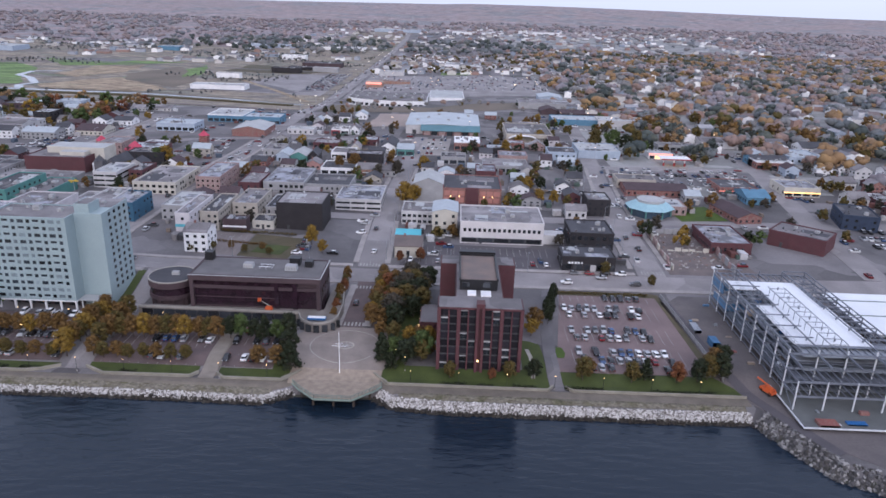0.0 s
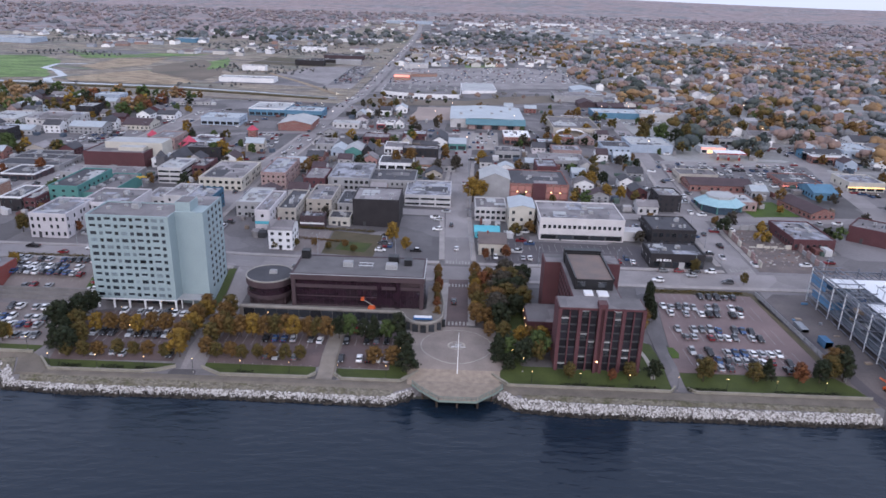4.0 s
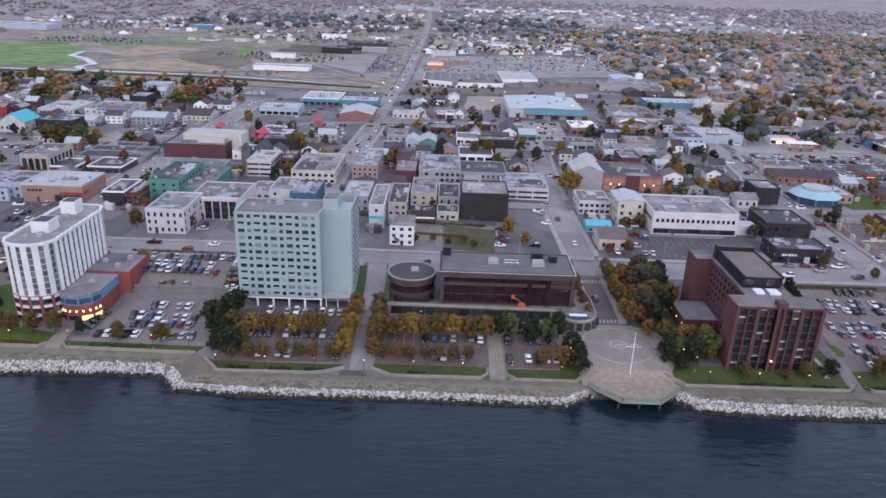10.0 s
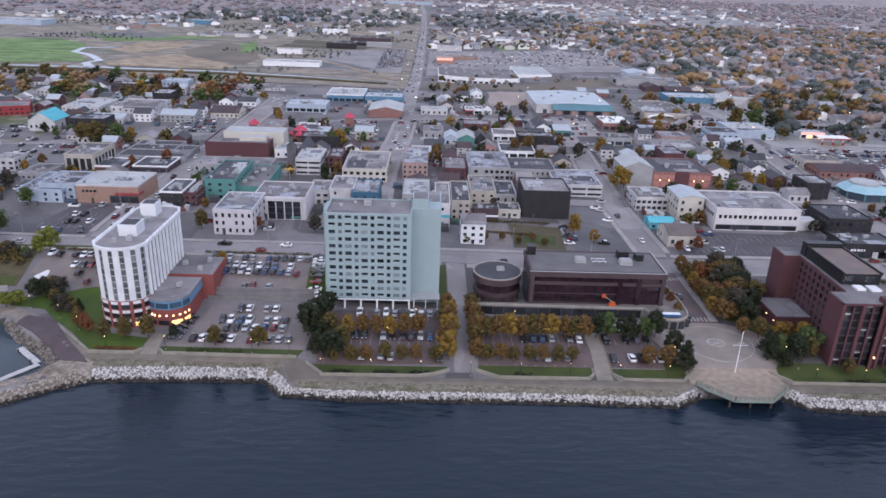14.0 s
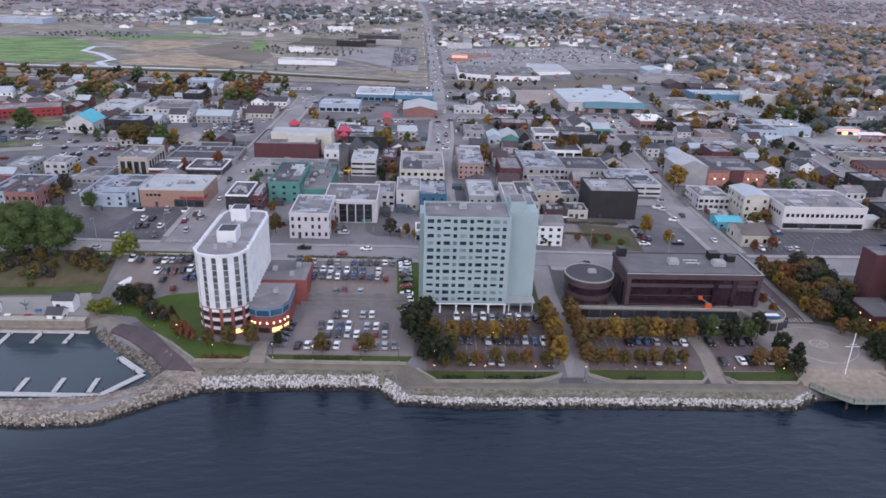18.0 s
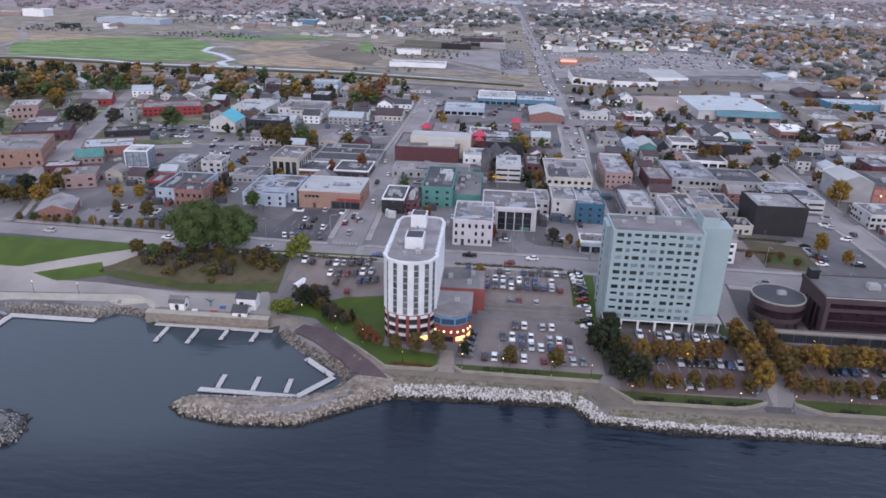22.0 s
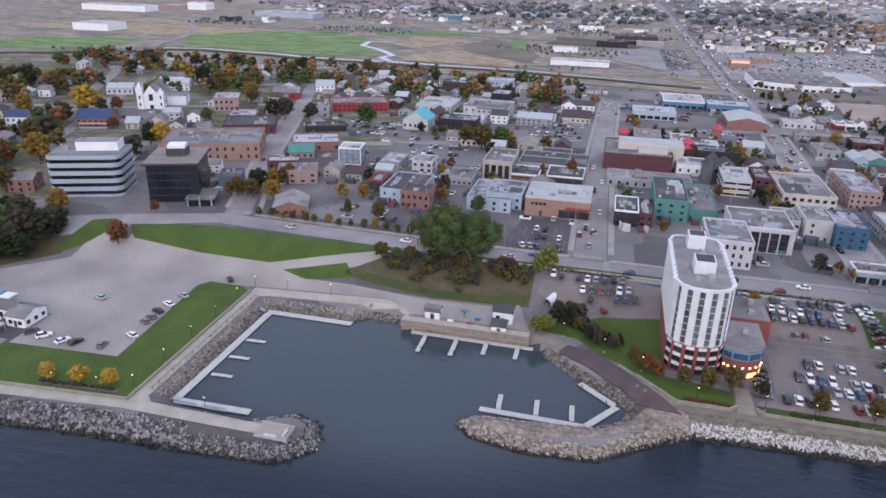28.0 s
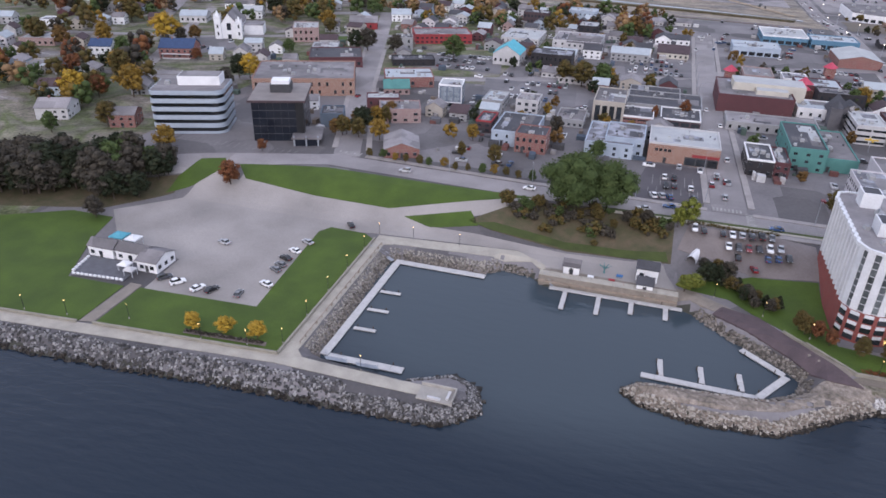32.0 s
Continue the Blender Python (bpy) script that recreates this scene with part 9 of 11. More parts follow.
kiosk("small white marina kiosk with a dark roof", -282, 207, 4.6, 3.6, 2.6, TAR)
kiosk("white two-part marina office with a dark roof", -261.5, 210, 6, 4.5, 4.0, TAR_DARK)
kiosk("white marina hut with a dark roof", -261, 204.5, 4.4, 4, 2.6, TAR_DARK)
kiosk("white waterside restaurant hut with a grey roof", -417, 171.5, 8.5, 5, 3.2, TAR)
kiosk("long white restaurant shed with a grey roof", -408, 172, 10, 5, 3.0, TAR)
kiosk("white restaurant wing with a grey roof", -398, 168.5, 6.5, 8.5, 3.2, TAR)
sp = thing("statue", "dark green abstract sculpture on the quay", "sculpture", -270.5, 211, terrain_z(-270.5, 211) + 0.1)
bm = bmesh.new()
beam(bm, (0, 0, 0), (0, 0, 2.2), 0.25, 6, 0.15)
for i in range(7):
    a = i * 0.9
    beam(bm, (0, 0, 1.6), (1.8 * math.cos(a), 1.0 * math.sin(a), 2.6 + 0.3 * (i % 3)), 0.2, 5, 0.05)
part("figure", bm, mat("verdigris", (0.08, 0.2, 0.2)), sp)
tent = thing("marquee", "small bright blue boat under a cover beside the restaurant", "boat", -414, 177, terrain_z(-414, 177) + 0.1)
bm = bmesh.new()
loft(bm, [[(u, -1.3 * k, 0.9), (u, 0, 0.2), (u, 1.3 * k, 0.9), (u, 0, 1.9 * k + 0.6)] for u, k in ((0.0, 0.7), (3, 1.0), (5.6, 0.25))])
part("cover", bm, TURQ, tent)
terr = thing("cafe_terrace", "dark wooden cafe terrace edged with white planters", "terrace", 0, 0, terrain_z(-405, 166) + 0.1)
bm = bmesh.new()
prism(bm, [(-414, 160.2), (-397.5, 161.5), (-398, 171), (-417, 171)], 0, 0.35)
part("deck", bm, mat("dark_decking", (0.12, 0.12, 0.135), (0.09, 0.09, 0.1)), terr)
for i in range(12):
    simple("planter", terr, WHITE, (-413.5 + i * 1.35, 160.4 + i * 0.11, 0.35, -412.6 + i * 1.35, 160.8 + i * 0.11, 0.9))
for i in range(6):
    simple("planter", terr, WHITE, (-414.6 - i * 0.3, 161.6 + i * 1.5, 0.35, -414.0 - i * 0.3, 162.5 + i * 1.5, 0.9))

# ---- buildings with fronts of their own ----


def white_office():
    th = block("office_building", "white two-storey office with square windows over a dark ground floor", 3.6, 286.6, 35.8, 25.7, 9.4, mat("pale_office_wall", (0.60, 0.575, 0.58), (0.48, 0.46, 0.465), scale=0.2), TAR, win="none", units=4, storeys=2)
    # Dark plate on the wall stands for the shadowed, set-back ground floor.
    simple("ground_floor_recess", th, FRAME_D, (0.6, -0.06, 0.4, 35.2, 0.0, 2.6))
    for i in range(5):
        shared("shop_window", WIN_S, th, (4 + i * 6.9, -0.06, 0.6), 0, (6.0, 1, 1.7))
    for i in range(16):
        shared("window", WIN_D, th, (2.0 + i * 2.12, 0, 5.3), 0, (1.25, 1, 1.5))
    for i in range(10):
        shared("window", WIN_D, th, (0, 3 + i * 2.2, 5.3), -math.pi / 2, (1.25, 1, 1.5))
    simple("loading_wing", th, OFFWHITE, (36, 2, -1, 45, 9, 4.2))


white_office()


def columned_office():
    th = block("office_building", "pale office with dark glass bays between tall columns", -186.7, 275.1, 21, 22.1, 9.0, LILAC, TAR, win="none", units=5, storeys=3)
    for i in range(4):
        simple("glass_bay", th, GLASS, (6.2 + i * 3.3, -0.08, 0.3, 9.1 + i * 3.3, 0.0, 7.6))
        for z in (2.6, 5.1):
            simple("bay_rail", th, FRAME_D, (6.2 + i * 3.3, -0.14, z, 9.1 + i * 3.3, -0.09, z + 0.3))
    for i in range(5):
        simple("column", th, LILAC, (5.8 + i * 3.3, -0.7, -0.5, 6.15 + i * 3.3, -0.1, 8.0))
    simple("canopy", th, LILAC, (5.4, -0.9, 8.0, 19.8, 0.0, 9.2))
    for r in range(3):
        for i in range(2):
            shared("window", WIN_D, th, (1.6 + i * 2.5, 0, 1.2 + r * 2.7), 0, (1.6, 1, 1.6))
    simple("sign", th, TEALW, (15, -0.3, 0.5, 18.6, -0.15, 1.6))


columned_office()


def orange_store():
    th = block("store", "orange brick store with a pale roof and a red sign band", -263, 290, 25.7, 21.2, 7.4, BRICK_TAN, PALE_ROOF, win="none", units=2, storeys=1, trim=OFFWHITE)
    simple("sign", th, REDP, (16, -0.25, 3.6, 25.6, 0.0, 4.6))
    simple("shop_front", th, FRAME_D, (13.5, -0.1, 0.2, 25.5, 0.0, 3.4))
    for i in range(3):
        shared("shop_window", WIN_S, th, (15.6 + i * 4, -0.1, 0.5), 0, (3.4, 1, 2.4))
    for i in range(4):
        shared("high_window", WIN_D, th, (3 + i * 1.6, 0, 4.6), 0, (1.1, 1, 1.0))
    simple("side_sign", th, REDP, (25.7, 0.5, 3.6, 25.9, 5, 4.6))


orange_store()


def panel_store():
    th = block("store", "brick store with coral panels and a dark red entrance", -5.3, 347.5, 29.9, 30, 7.7, BRICK, TAR_DARK, win="none", units=3, storeys=2)
    for r in range(2):
        for i in range(8):
            if i not in (3, 4):
                simple("orange_panel", th, mat("coral_panel", (0.40, 0.19, 0.16), (0.32, 0.15, 0.13)), (0.8 + i * 3.6, -0.12, 0.8 + r * 3.4, 3.9 + i * 3.6, 0.0, 3.4 + r * 3.4))
    simple("entrance", th, BRICK_DARK, (11.6, -0.8, -0.5, 18.2, 0.0, 8.6))
    for x in (4, 8.5, 21, 25.5):
        bm = bmesh.new()
        bmesh.ops.create_icosphere(bm, subdivisions=1, radius=0.35, matrix=Matrix.Translation((x, -0.4, 4.0)))
        part("wall_light", bm, LAMP_GLOW, th)


panel_store()


def bay_office():
    th = block("office_building", "beige stone bank with tall dark window bays", -288.5, 333.5, 13.5, 24, 9.2, BEIGE, TAR, win="none", units=2, storeys=2)
    for i in range(4):
        simple("tall_window", th, GLASS, (1.0 + i * 3.1, -0.06, 0.8, 3.1 + i * 3.1, 0.0, 7.6))
        simple("pilaster", th, BEIGE, (0.2 + i * 3.1, -0.35, -0.5, 0.9 + i * 3.1, 0.0, 8.4))
    for i in range(6):
        simple("side_window", th, GLASS, (13.5, 2 + i * 3.6, 1.0, 13.56, 4.2 + i * 3.6, 7.4))


bay_office()


def grid_building():
    th = block("apartment_building", "new slate-blue apartment building with white window groups", -358, 330, 10.5, 11.6, 9.8, mat("slate_blue_cladding", (0.16, 0.19, 0.24), (0.12, 0.145, 0.19)), PALE_ROOF, win="none", units=1, storeys=3, rz=8, trim=WHITE)
    simple("corner_fin", th, WHITE, (-0.12, -0.25, 2.0, 0.25, 0.0, 9.9), (10.25, -0.25, 2.0, 10.62, 0.0, 9.9))
    simple("sill_band", th, WHITE, (0.25, -0.2, 2.0, 10.25, 0.0, 2.4))
    group_w = window_mesh("window_grid", mat("pale_blue_pane", (0.30, 0.34, 0.38), (0.16, 0.19, 0.22), rough=0.15, bump=0), FRAME_W, 1)
    for r in range(3):
        for i in range(3):
            shared("window", group_w, th, (2.2 + i * 3.05, 0, 2.8 + r * 2.25), 0, (2.2, 1, 1.8))
        for i in range(3):
            shared("side_window", group_w, th, (10.5, 2.2 + i * 3.4, 2.8 + r * 2.25), math.pi / 2, (1.4, 1, 1.7))
    for i in range(3):
        shared("shop_window", WIN_S, th, (2.0 + i * 3.2, 0, 0.3), 0, (2.8, 1, 1.5))


grid_building()

# the arcade's white arched entrance and columns
def arcade_front():
    th = thing("arcade_canopy", "white arched entrance canopy of the arcade", "canopy", 37.1, 508.4, terrain_z(45, 508))
    bm = bmesh.new()
    k = 12
    pts = [(10 * math.cos(math.pi * i / k), 2.4 * math.sin(math.pi * i / k)) for i in range(k + 1)]
    rings = [[bm.verts.new((12 + x, y_, 3.4 + z)) for x, z in pts] for y_ in (0.0, 4.0)]
    for i in range(k):
        bm.faces.new((rings[0][i], rings[0][i + 1], rings[1][i + 1], rings[1][i]))
    low = [[bm.verts.new((12 + x * 0.94, y_, 3.3 + z * 0.86)) for x, z in pts] for y_ in (0.0, 4.0)]
    for i in range(k):
        bm.faces.new((low[0][i + 1], low[0][i], low[1][i], low[1][i + 1]))
        bm.faces.new((rings[0][i + 1], rings[0][i], low[0][i], low[0][i + 1]))
    part("arch", bm, WHITE, th)
    for i in range(7):
        simple("column", th, OFFWHITE, (22.6 + i * 1.8, 2.6, -1, 23.1 + i * 1.8, 3.2, 4.0))
    simple("frieze", th, BEIGE, (22.4, 2.4, 4.0, 34.2, 4.0, 6.2))


arcade_front()

# ---- the demolished lot ----
ru = thing("ruined_building", "demolished brick building with low broken walls and rubble", "ruin", 88, 262, 1.7, -2)
rr = random.Random(12)
for i in range(12):
    simple("wall_stub", ru, BRICK_PINK if i % 3 else CREAM, (0.0 + rr.uniform(0, .3), i * 4.0, -0.5, 0.5, i * 4.0 + 3.4, rr.uniform(1.2, 3.2)))
    simple("wall_stub", ru, BRICK_PINK if i % 2 else GREYW, (24, i * 4.0, -0.5, 24.5, i * 4.0 + 3.6, rr.uniform(1.5, 3.8)))
for i in range(6):
    simple("wall_stub", ru, GREYW, (i * 4.1, 48, -0.5, i * 4.1 + 3.7, 48.5, rr.uniform(2.0, 3.6)))
    simple("wall_stub", ru, CREAM, (4 + i * 3, 24, -0.5, 6.6 + i * 3, 24.4, rr.uniform(0.6, 2.0)))
rocks_rng = random.Random(31)
bm = bmesh.new()
for i in range(160):
    x, y, s = rocks_rng.uniform(1, 24), rocks_rng.uniform(1, 47), rocks_rng.uniform(0.2, 0.8)
    box(bm, x, y, -0.3, x + s * 1.6, y + s, rocks_rng.uniform(0.1, 0.8), taper=s * 0.15)
rb = part("rubble", bm, ramp_mat("rubble_mix", [(0.3, 0.27, 0.25), (0.22, 0.15, 0.13), (0.36, 0.35, 0.34), (0.13, 0.12, 0.12)]), ru)
rb["kind"] = "stuff"

# ---- fence and verge beside the building site ----
fn = thing("site_fence", "low grey site fence beside the parking lot", "fence", 0, 0, 0)
for i in range(15):
    y0 = 179 + i * 4.0
    x0 = 79.4 - i * 0.17
    z = terrain_z(x0, y0 + 2)
    simple("fence_panel", fn, GREYW, (x0, y0, z, x0 + 0.12, y0 + 3.85, z + 1.5))
patch("verge", [(76.2, 182), (78.6, 182), (76.4, 240), (74.6, 240)], VERGE, "strip of rough grass beside the fence", 0.14, "grass")
patch("verge", [(40, 237.3), (75, 237.3), (75, 240.6), (38, 240.6)], VERGE, "strip of rough grass beside the street", 0.14, "grass")
patch("lawn", [(33.2, 188.4), (35.2, 188.6), (35.8, 191.5), (35.2, 195), (33.4, 195.4), (32.9, 191.5)], GRASS, "small green island in the parking lot", 0.16, "lawn")

# ---- street poles ----
POLES = []


def street_pole(x, y, rz=0.0):
    """A tall street light pole with a curved arm."""
    m = pose(x, y, terrain_z(x, y) + 0.05, 0, 0, rz)
    if POLES:
        return copy_thing(POLES[0], m)
    th = thing("light_pole", "tall grey street light pole with one arm", "street light", 0, 0, 0, group="street light poles")
    bm = bmesh.new()
    beam(bm, (0, 0, -0.3), (0, 0, 8.2), 0.11, 6, 0.07)
    part("pole", bm, STEEL, th)
    bm = bmesh.new()
    beam(bm, (0, 0, 8.1), (1.1, 0, 8.7), 0.06, 5)
    beam(bm, (1.1, 0, 8.7), (2.0, 0, 8.75), 0.06, 5)
    part("arm", bm, STEEL, th)
    bm = bmesh.new()
    box(bm, 1.8, -0.16, 8.66, 2.6, 0.16, 8.86, taper=0.04)
    part("lamp_head", bm, GREYW, th)
    POLES.append(th)
    th.matrix_basis = m
    return th


for i in range(9):
    street_pole(-25.6, 262 + i * 18, 180)
    street_pole(-242.4, 258 + i * 26, 0)
    street_pole(72.5, 262 + i * 20, 0)
for x in (-330, -300, -265, -210, -175, -125, -85, -55, 0, 30, 60, 110):
    street_pole(x, 252 if x < -240 else (249.3 if x < -100 else 255.2), -90)

# brick theatre: pilasters and lit sign, and the yellow roof cross
yc = thing("rooftop_sign", "bright yellow diamond sign on a flat roof", "sign", -181, 322, 13.2)
simple("board", yc, YELLOW, (-0.2, -2.4, 0, 0.2, 2.4, 0.5), (-2.4, -0.2, 0.05, 2.4, 0.2, 0.55))
simple("post", yc, STEEL, (-0.1, -0.1, -4.5, 0.1, 0.1, 0.0))

# ---- marina clutter ----
for x, y, m_, lab in ((-268, 207, REDP, "red plastic kayak rack by the quay"), (-266, 209.5, BLUEP, "blue picnic table by the quay"), (-274, 207, WHITE, "white notice board by the quay"), (-253.5, 206, WHITE, "white electrical cabinet by the quay"), (-264.5, 206.2, REDP, "red storage box by the quay")):
    c = thing("quay_item", lab, "quay furniture", x, y, terrain_z(x, y) + 0.1)
    simple("top", c, m_, (-0.9, -0.5, 0.7, 0.9, 0.5, 1.0))
    simple("stand", c, STEEL, (-0.7, -0.35, 0, 0.7, 0.35, 0.7))
bn = thing("lookout", "concrete lookout terrace with benches at the breakwater tip", "lookout", -301, 143.6, -2.2)
simple("floor", bn, CONCRETE, (-4, -2.6, 0.0, 4.2, 2.2, 0.35))
simple("bench", bn, OFFWHITE, (-1.5, -2.3, 0.35, 1.5, -1.7, 0.85), (2.6, -1.5, 0.35, 3.2, 1.2, 0.85))
simple("parapet", bn, CONCRETE, (-4, 2.0, 0.35, 4.2, 2.3, 1.1), (4.0, -2.6, 0.35, 4.3, 2.0, 1.1))
for i in range(6):
    rail = thing("quay_railing", "low timber rail along the quay edge", "railing", -338.1, 151 + i * 9.2, terrain_z(-339, 155 + i * 9.2) + 0.14)
    simple("rail", rail, WOOD, (-0.1, 0, 0.75, 0.1, 9.0, 0.9))
    for j in range(4):
        simple("post", rail, WOOD, (-0.1, 0.2 + j * 2.9, 0, 0.1, 0.4 + j * 2.9, 0.75))


def canopy(x, y, w, d, h, m_, label):
    """A four-legged fabric canopy with a low pyramid top."""
    th = thing("canopy", label, "canopy", x, y, terrain_z(x, y) + 0.1)
    for a in (0.05, w - 0.05):
        for c in (0.05, d - 0.05):
            simple("leg", th, STEELW, (a - 0.05, c - 0.05, 0, a + 0.05, c + 0.05, h))
    bm = bmesh.new()
    rim = [bm.verts.new(p) for p in ((-0.1, -0.1, h), (w + 0.1, -0.1, h), (w + 0.1, d + 0.1, h), (-0.1, d + 0.1, h))]
    low = [bm.verts.new((v.co.x, v.co.y, h - 0.35)) for v in rim]
    top = bm.verts.new((w / 2, d / 2, h + 0.9))
    for i in range(4):
        bm.faces.new((rim[i], rim[(i + 1) % 4], top))
        bm.faces.new((low[i], low[(i + 1) % 4], rim[(i + 1) % 4], rim[i]))
    part("fabric", bm, m_, th)


CANVAS = mat("turquoise_canvas", (0.10, 0.34, 0.42), (0.07, 0.26, 0.33), rough=0.7)
canopy(-415.5, 178.5, 4.5, 4, 3.0, CANVAS, "turquoise fabric canopy behind the restaurant")
canopy(-410.2, 178.8, 3.6, 3.6, 2.8, WHITE, "white fabric canopy behind the restaurant")
canopy(-402.5, 166, 3, 2.6, 2.3, WHITE, "white fabric parasol on the cafe terrace")
canopy(-399.2, 164.2, 2.8, 2.2, 2.2, OFFWHITE, "pale fabric parasol on the cafe terrace")

for i, w_ in enumerate((0.9, 0.7, 1.0, 0.8, 0.6)):
    simple("sign_bar", black_shop, WHITE, (2.4 + i * 1.25, -0.2, 2.9, 2.4 + i * 1.25 + w_, -0.12, 3.7))
simple("pale_door", black_shop, OFFWHITE, (11.2, -0.22, 0, 13.4, -0.12, 2.6))
simple("sign_bar", black_shop, OFFWHITE, (15.6, -0.2, 2.6, 17.0, -0.12, 3.6), (17.6, -0.2, 2.6, 19.0, -0.12, 3.6))

# ---- rocks along the shore ----


def rocks(name, label, material, line, n_, off, size, seed):
    """Broken armour stone scattered along a line, between the two offsets inland of it."""
    rng = np.random.default_rng(seed)
    bmi = bmesh.new()
    box(bmi, -0.85, -0.85, -0.7, 0.85, 0.85, 0.75, taper=0.25)
    bmi.verts.index_update()
    bmesh.ops.triangulate(bmi, faces=bmi.faces[:])
    base = np.array([v.co[:] for v in bmi.verts])[:, :]
    tri = np.array([[v.index for v in f.verts] for f in bmi.faces])
    bmi.free()
    L = np.array(line, float)
    seg = np.linalg.norm(np.diff(L, axis=0), axis=1)
    cum = np.concatenate([[0], np.cumsum(seg)])
    s = rng.uniform(0, cum[-1], n_)
    i = np.clip(np.searchsorted(cum, s) - 1, 0, len(seg) - 1)
    u = (s - cum[i]) / seg[i]
    d = (L[i + 1] - L[i]) / seg[i][:, None]
    nv = np.stack([d[:, 1], -d[:, 0]], 1)
    o = rng.uniform(off[0], off[1], n_)
    P_ = L[i] + d * (u * seg[i])[:, None] + nv * o[:, None]
    Z = np.array([terrain_z(a, c) for a, c in P_])
    keep = Z > -6.2
    P_, Z = P_[keep], Z[keep]
    k = len(P_)
    sc = size * rng.uniform(0.5, 1.25, (k, 1, 1)) * rng.uniform(0.6, 1.3, (k, 1, 3))
    ang = rng.uniform(0, 6.28, k)
    V = base[None] * sc * rng.uniform(0.6, 1.25, (k, len(base), 1))
    c, s_ = np.cos(ang)[:, None], np.sin(ang)[:, None]
    V = np.stack([V[..., 0] * c - V[..., 1] * s_, V[..., 0] * s_ + V[..., 1] * c, V[..., 2]], -1)
    V += np.stack([P_[:, 0], P_[:, 1], Z + size * 0.15], -1)[:, None, :]
    F = (tri[None] + (np.arange(k) * len(base))[:, None, None]).reshape(-1, 3)
    me = bpy.data.meshes.new(name)
    me.from_pydata(V.reshape(-1, 3).tolist(), [], F.tolist())
    me.materials.append(material)
    tagged(new(name, me), label, "rocks", kind="stuff")


ROCK_PALE = ramp_mat("pale_limestone", [(0.40, 0.38, 0.365), (0.49, 0.475, 0.46), (0.23, 0.215, 0.20), (0.57, 0.55, 0.54), (0.14, 0.128, 0.115)], rough=0.9)
ROCK_WET = ramp_mat("wet_rock", [(0.035, 0.03, 0.026), (0.055, 0.048, 0.04), (0.025, 0.022, 0.02)], rough=0.5)
ROCK_BROWN = ramp_mat("brown_rock", [(0.24, 0.21, 0.18), (0.32, 0.29, 0.25), (0.15, 0.13, 0.11), (0.38, 0.35, 0.31), (0.19, 0.155, 0.13)], rough=0.9)
ROCK_GREY = ramp_mat("grey_rock", [(0.10, 0.097, 0.10), (0.18, 0.175, 0.175), (0.05, 0.049, 0.05), (0.30, 0.29, 0.285), (0.075, 0.07, 0.067)], rough=0.9)
ROCK_TAN = ramp_mat("grey_tan_rock", [(0.24, 0.222, 0.195), (0.30, 0.275, 0.24), (0.16, 0.148, 0.13), (0.36, 0.335, 0.30)], rough=0.9)
ROCK_DARK = ramp_mat("dark_brown_rock", [(0.13, 0.115, 0.10), (0.18, 0.16, 0.14), (0.09, 0.08, 0.07), (0.24, 0.215, 0.19)], rough=0.9)
TANGRAVEL = drawn_out("tan_gravel", [(0.125, 0.108, 0.085), (0.19, 0.16, 0.135), (0.235, 0.20, 0.17), (0.15, 0.13, 0.108)], 0.18, 1.0, 0.9)
rocks("riprap_pale", "pale broken limestone boulders along the shore", ROCK_PALE, COAST_EAST[7:], 5200, (0.6, 2.9), 0.32, 1)
rocks("riprap_pale", "pale broken limestone boulders along the shore", ROCK_PALE, COAST_MID[:5], 5600, (0.5, 2.0), 0.31, 2)
rocks("riprap_pale", "pale broken limestone boulders below the hotel", ROCK_PALE, COAST_MID[4:], 3300, (0.6, 3.2), 0.33, 22)
rocks("riprap_wet", "dark wet weedy boulders at the waterline", ROCK_WET, COAST_EAST[7:], 2000, (-1.9, 0.8), 0.45, 3)
rocks("riprap_wet", "dark wet weedy boulders at the waterline", ROCK_WET, COAST_MID, 3000, (-1.6, 0.9), 0.45, 4)
rocks("riprap_grey", "grey boulders on the eastern point", ROCK_GREY, COAST_EAST[2:8], 5200, (-0.5, 4.6), 0.5, 5)
rocks("riprap_brown", "brown and grey boulders of the small breakwater", ROCK_BROWN, [COAST_MID[-1]] + MOLE_EAST[:8], 3000, (0.2, 2.6), 0.4, 6)
rocks("riprap_wet", "dark wet weedy boulders at the waterline", ROCK_WET, [COAST_MID[-1]] + MOLE_EAST[:8], 1300, (-1.2, 0.6), 0.45, 7)
rocks("riprap_brown", "brown boulders of the inner marina slope", ROCK_DARK, MOLE_EAST[7:], 800, (-0.5, 2.2), 0.45, 8)
rocks("riprap_dark", "dark boulders of the inner marina slope", ROCK_DARK, BASIN[2:], 1800, (-0.5, 1.9), 0.34, 9)
rocks("riprap_grey", "grey boulders of the western breakwater", ROCK_GREY, MOLE_WEST[:6], 3000, (0.2, 3.2), 0.42, 10)
rocks("riprap_grey", "grey boulders of the western breakwater", ROCK_GREY, MOLE_WEST[5:-1], 10500, (0.3, 5.8), 0.42, 20)
rocks("riprap_dark", "brown and grey boulders below the quay path", ROCK_TAN, BASIN[3:], 1300, (1.4, 3.4), 0.25, 19)
rocks("riprap_wet", "dark wet weedy boulders at the waterline", ROCK_WET, MOLE_WEST[:-1], 2200, (-1.0, 0.9), 0.6, 11)
patch("verge", strip([(82, 168), (0, 167.8), (-13, 167.9)], 2.2), SHOREGRASS, "strip of rough tan grass above the boulders", 0.1, "grass")
patch("verge", strip([(-48, 168), (-92, 168.2), (-151, 168.4)], 2.3), SHOREGRASS, "strip of rough tan grass above the boulders", 0.12, "grass")

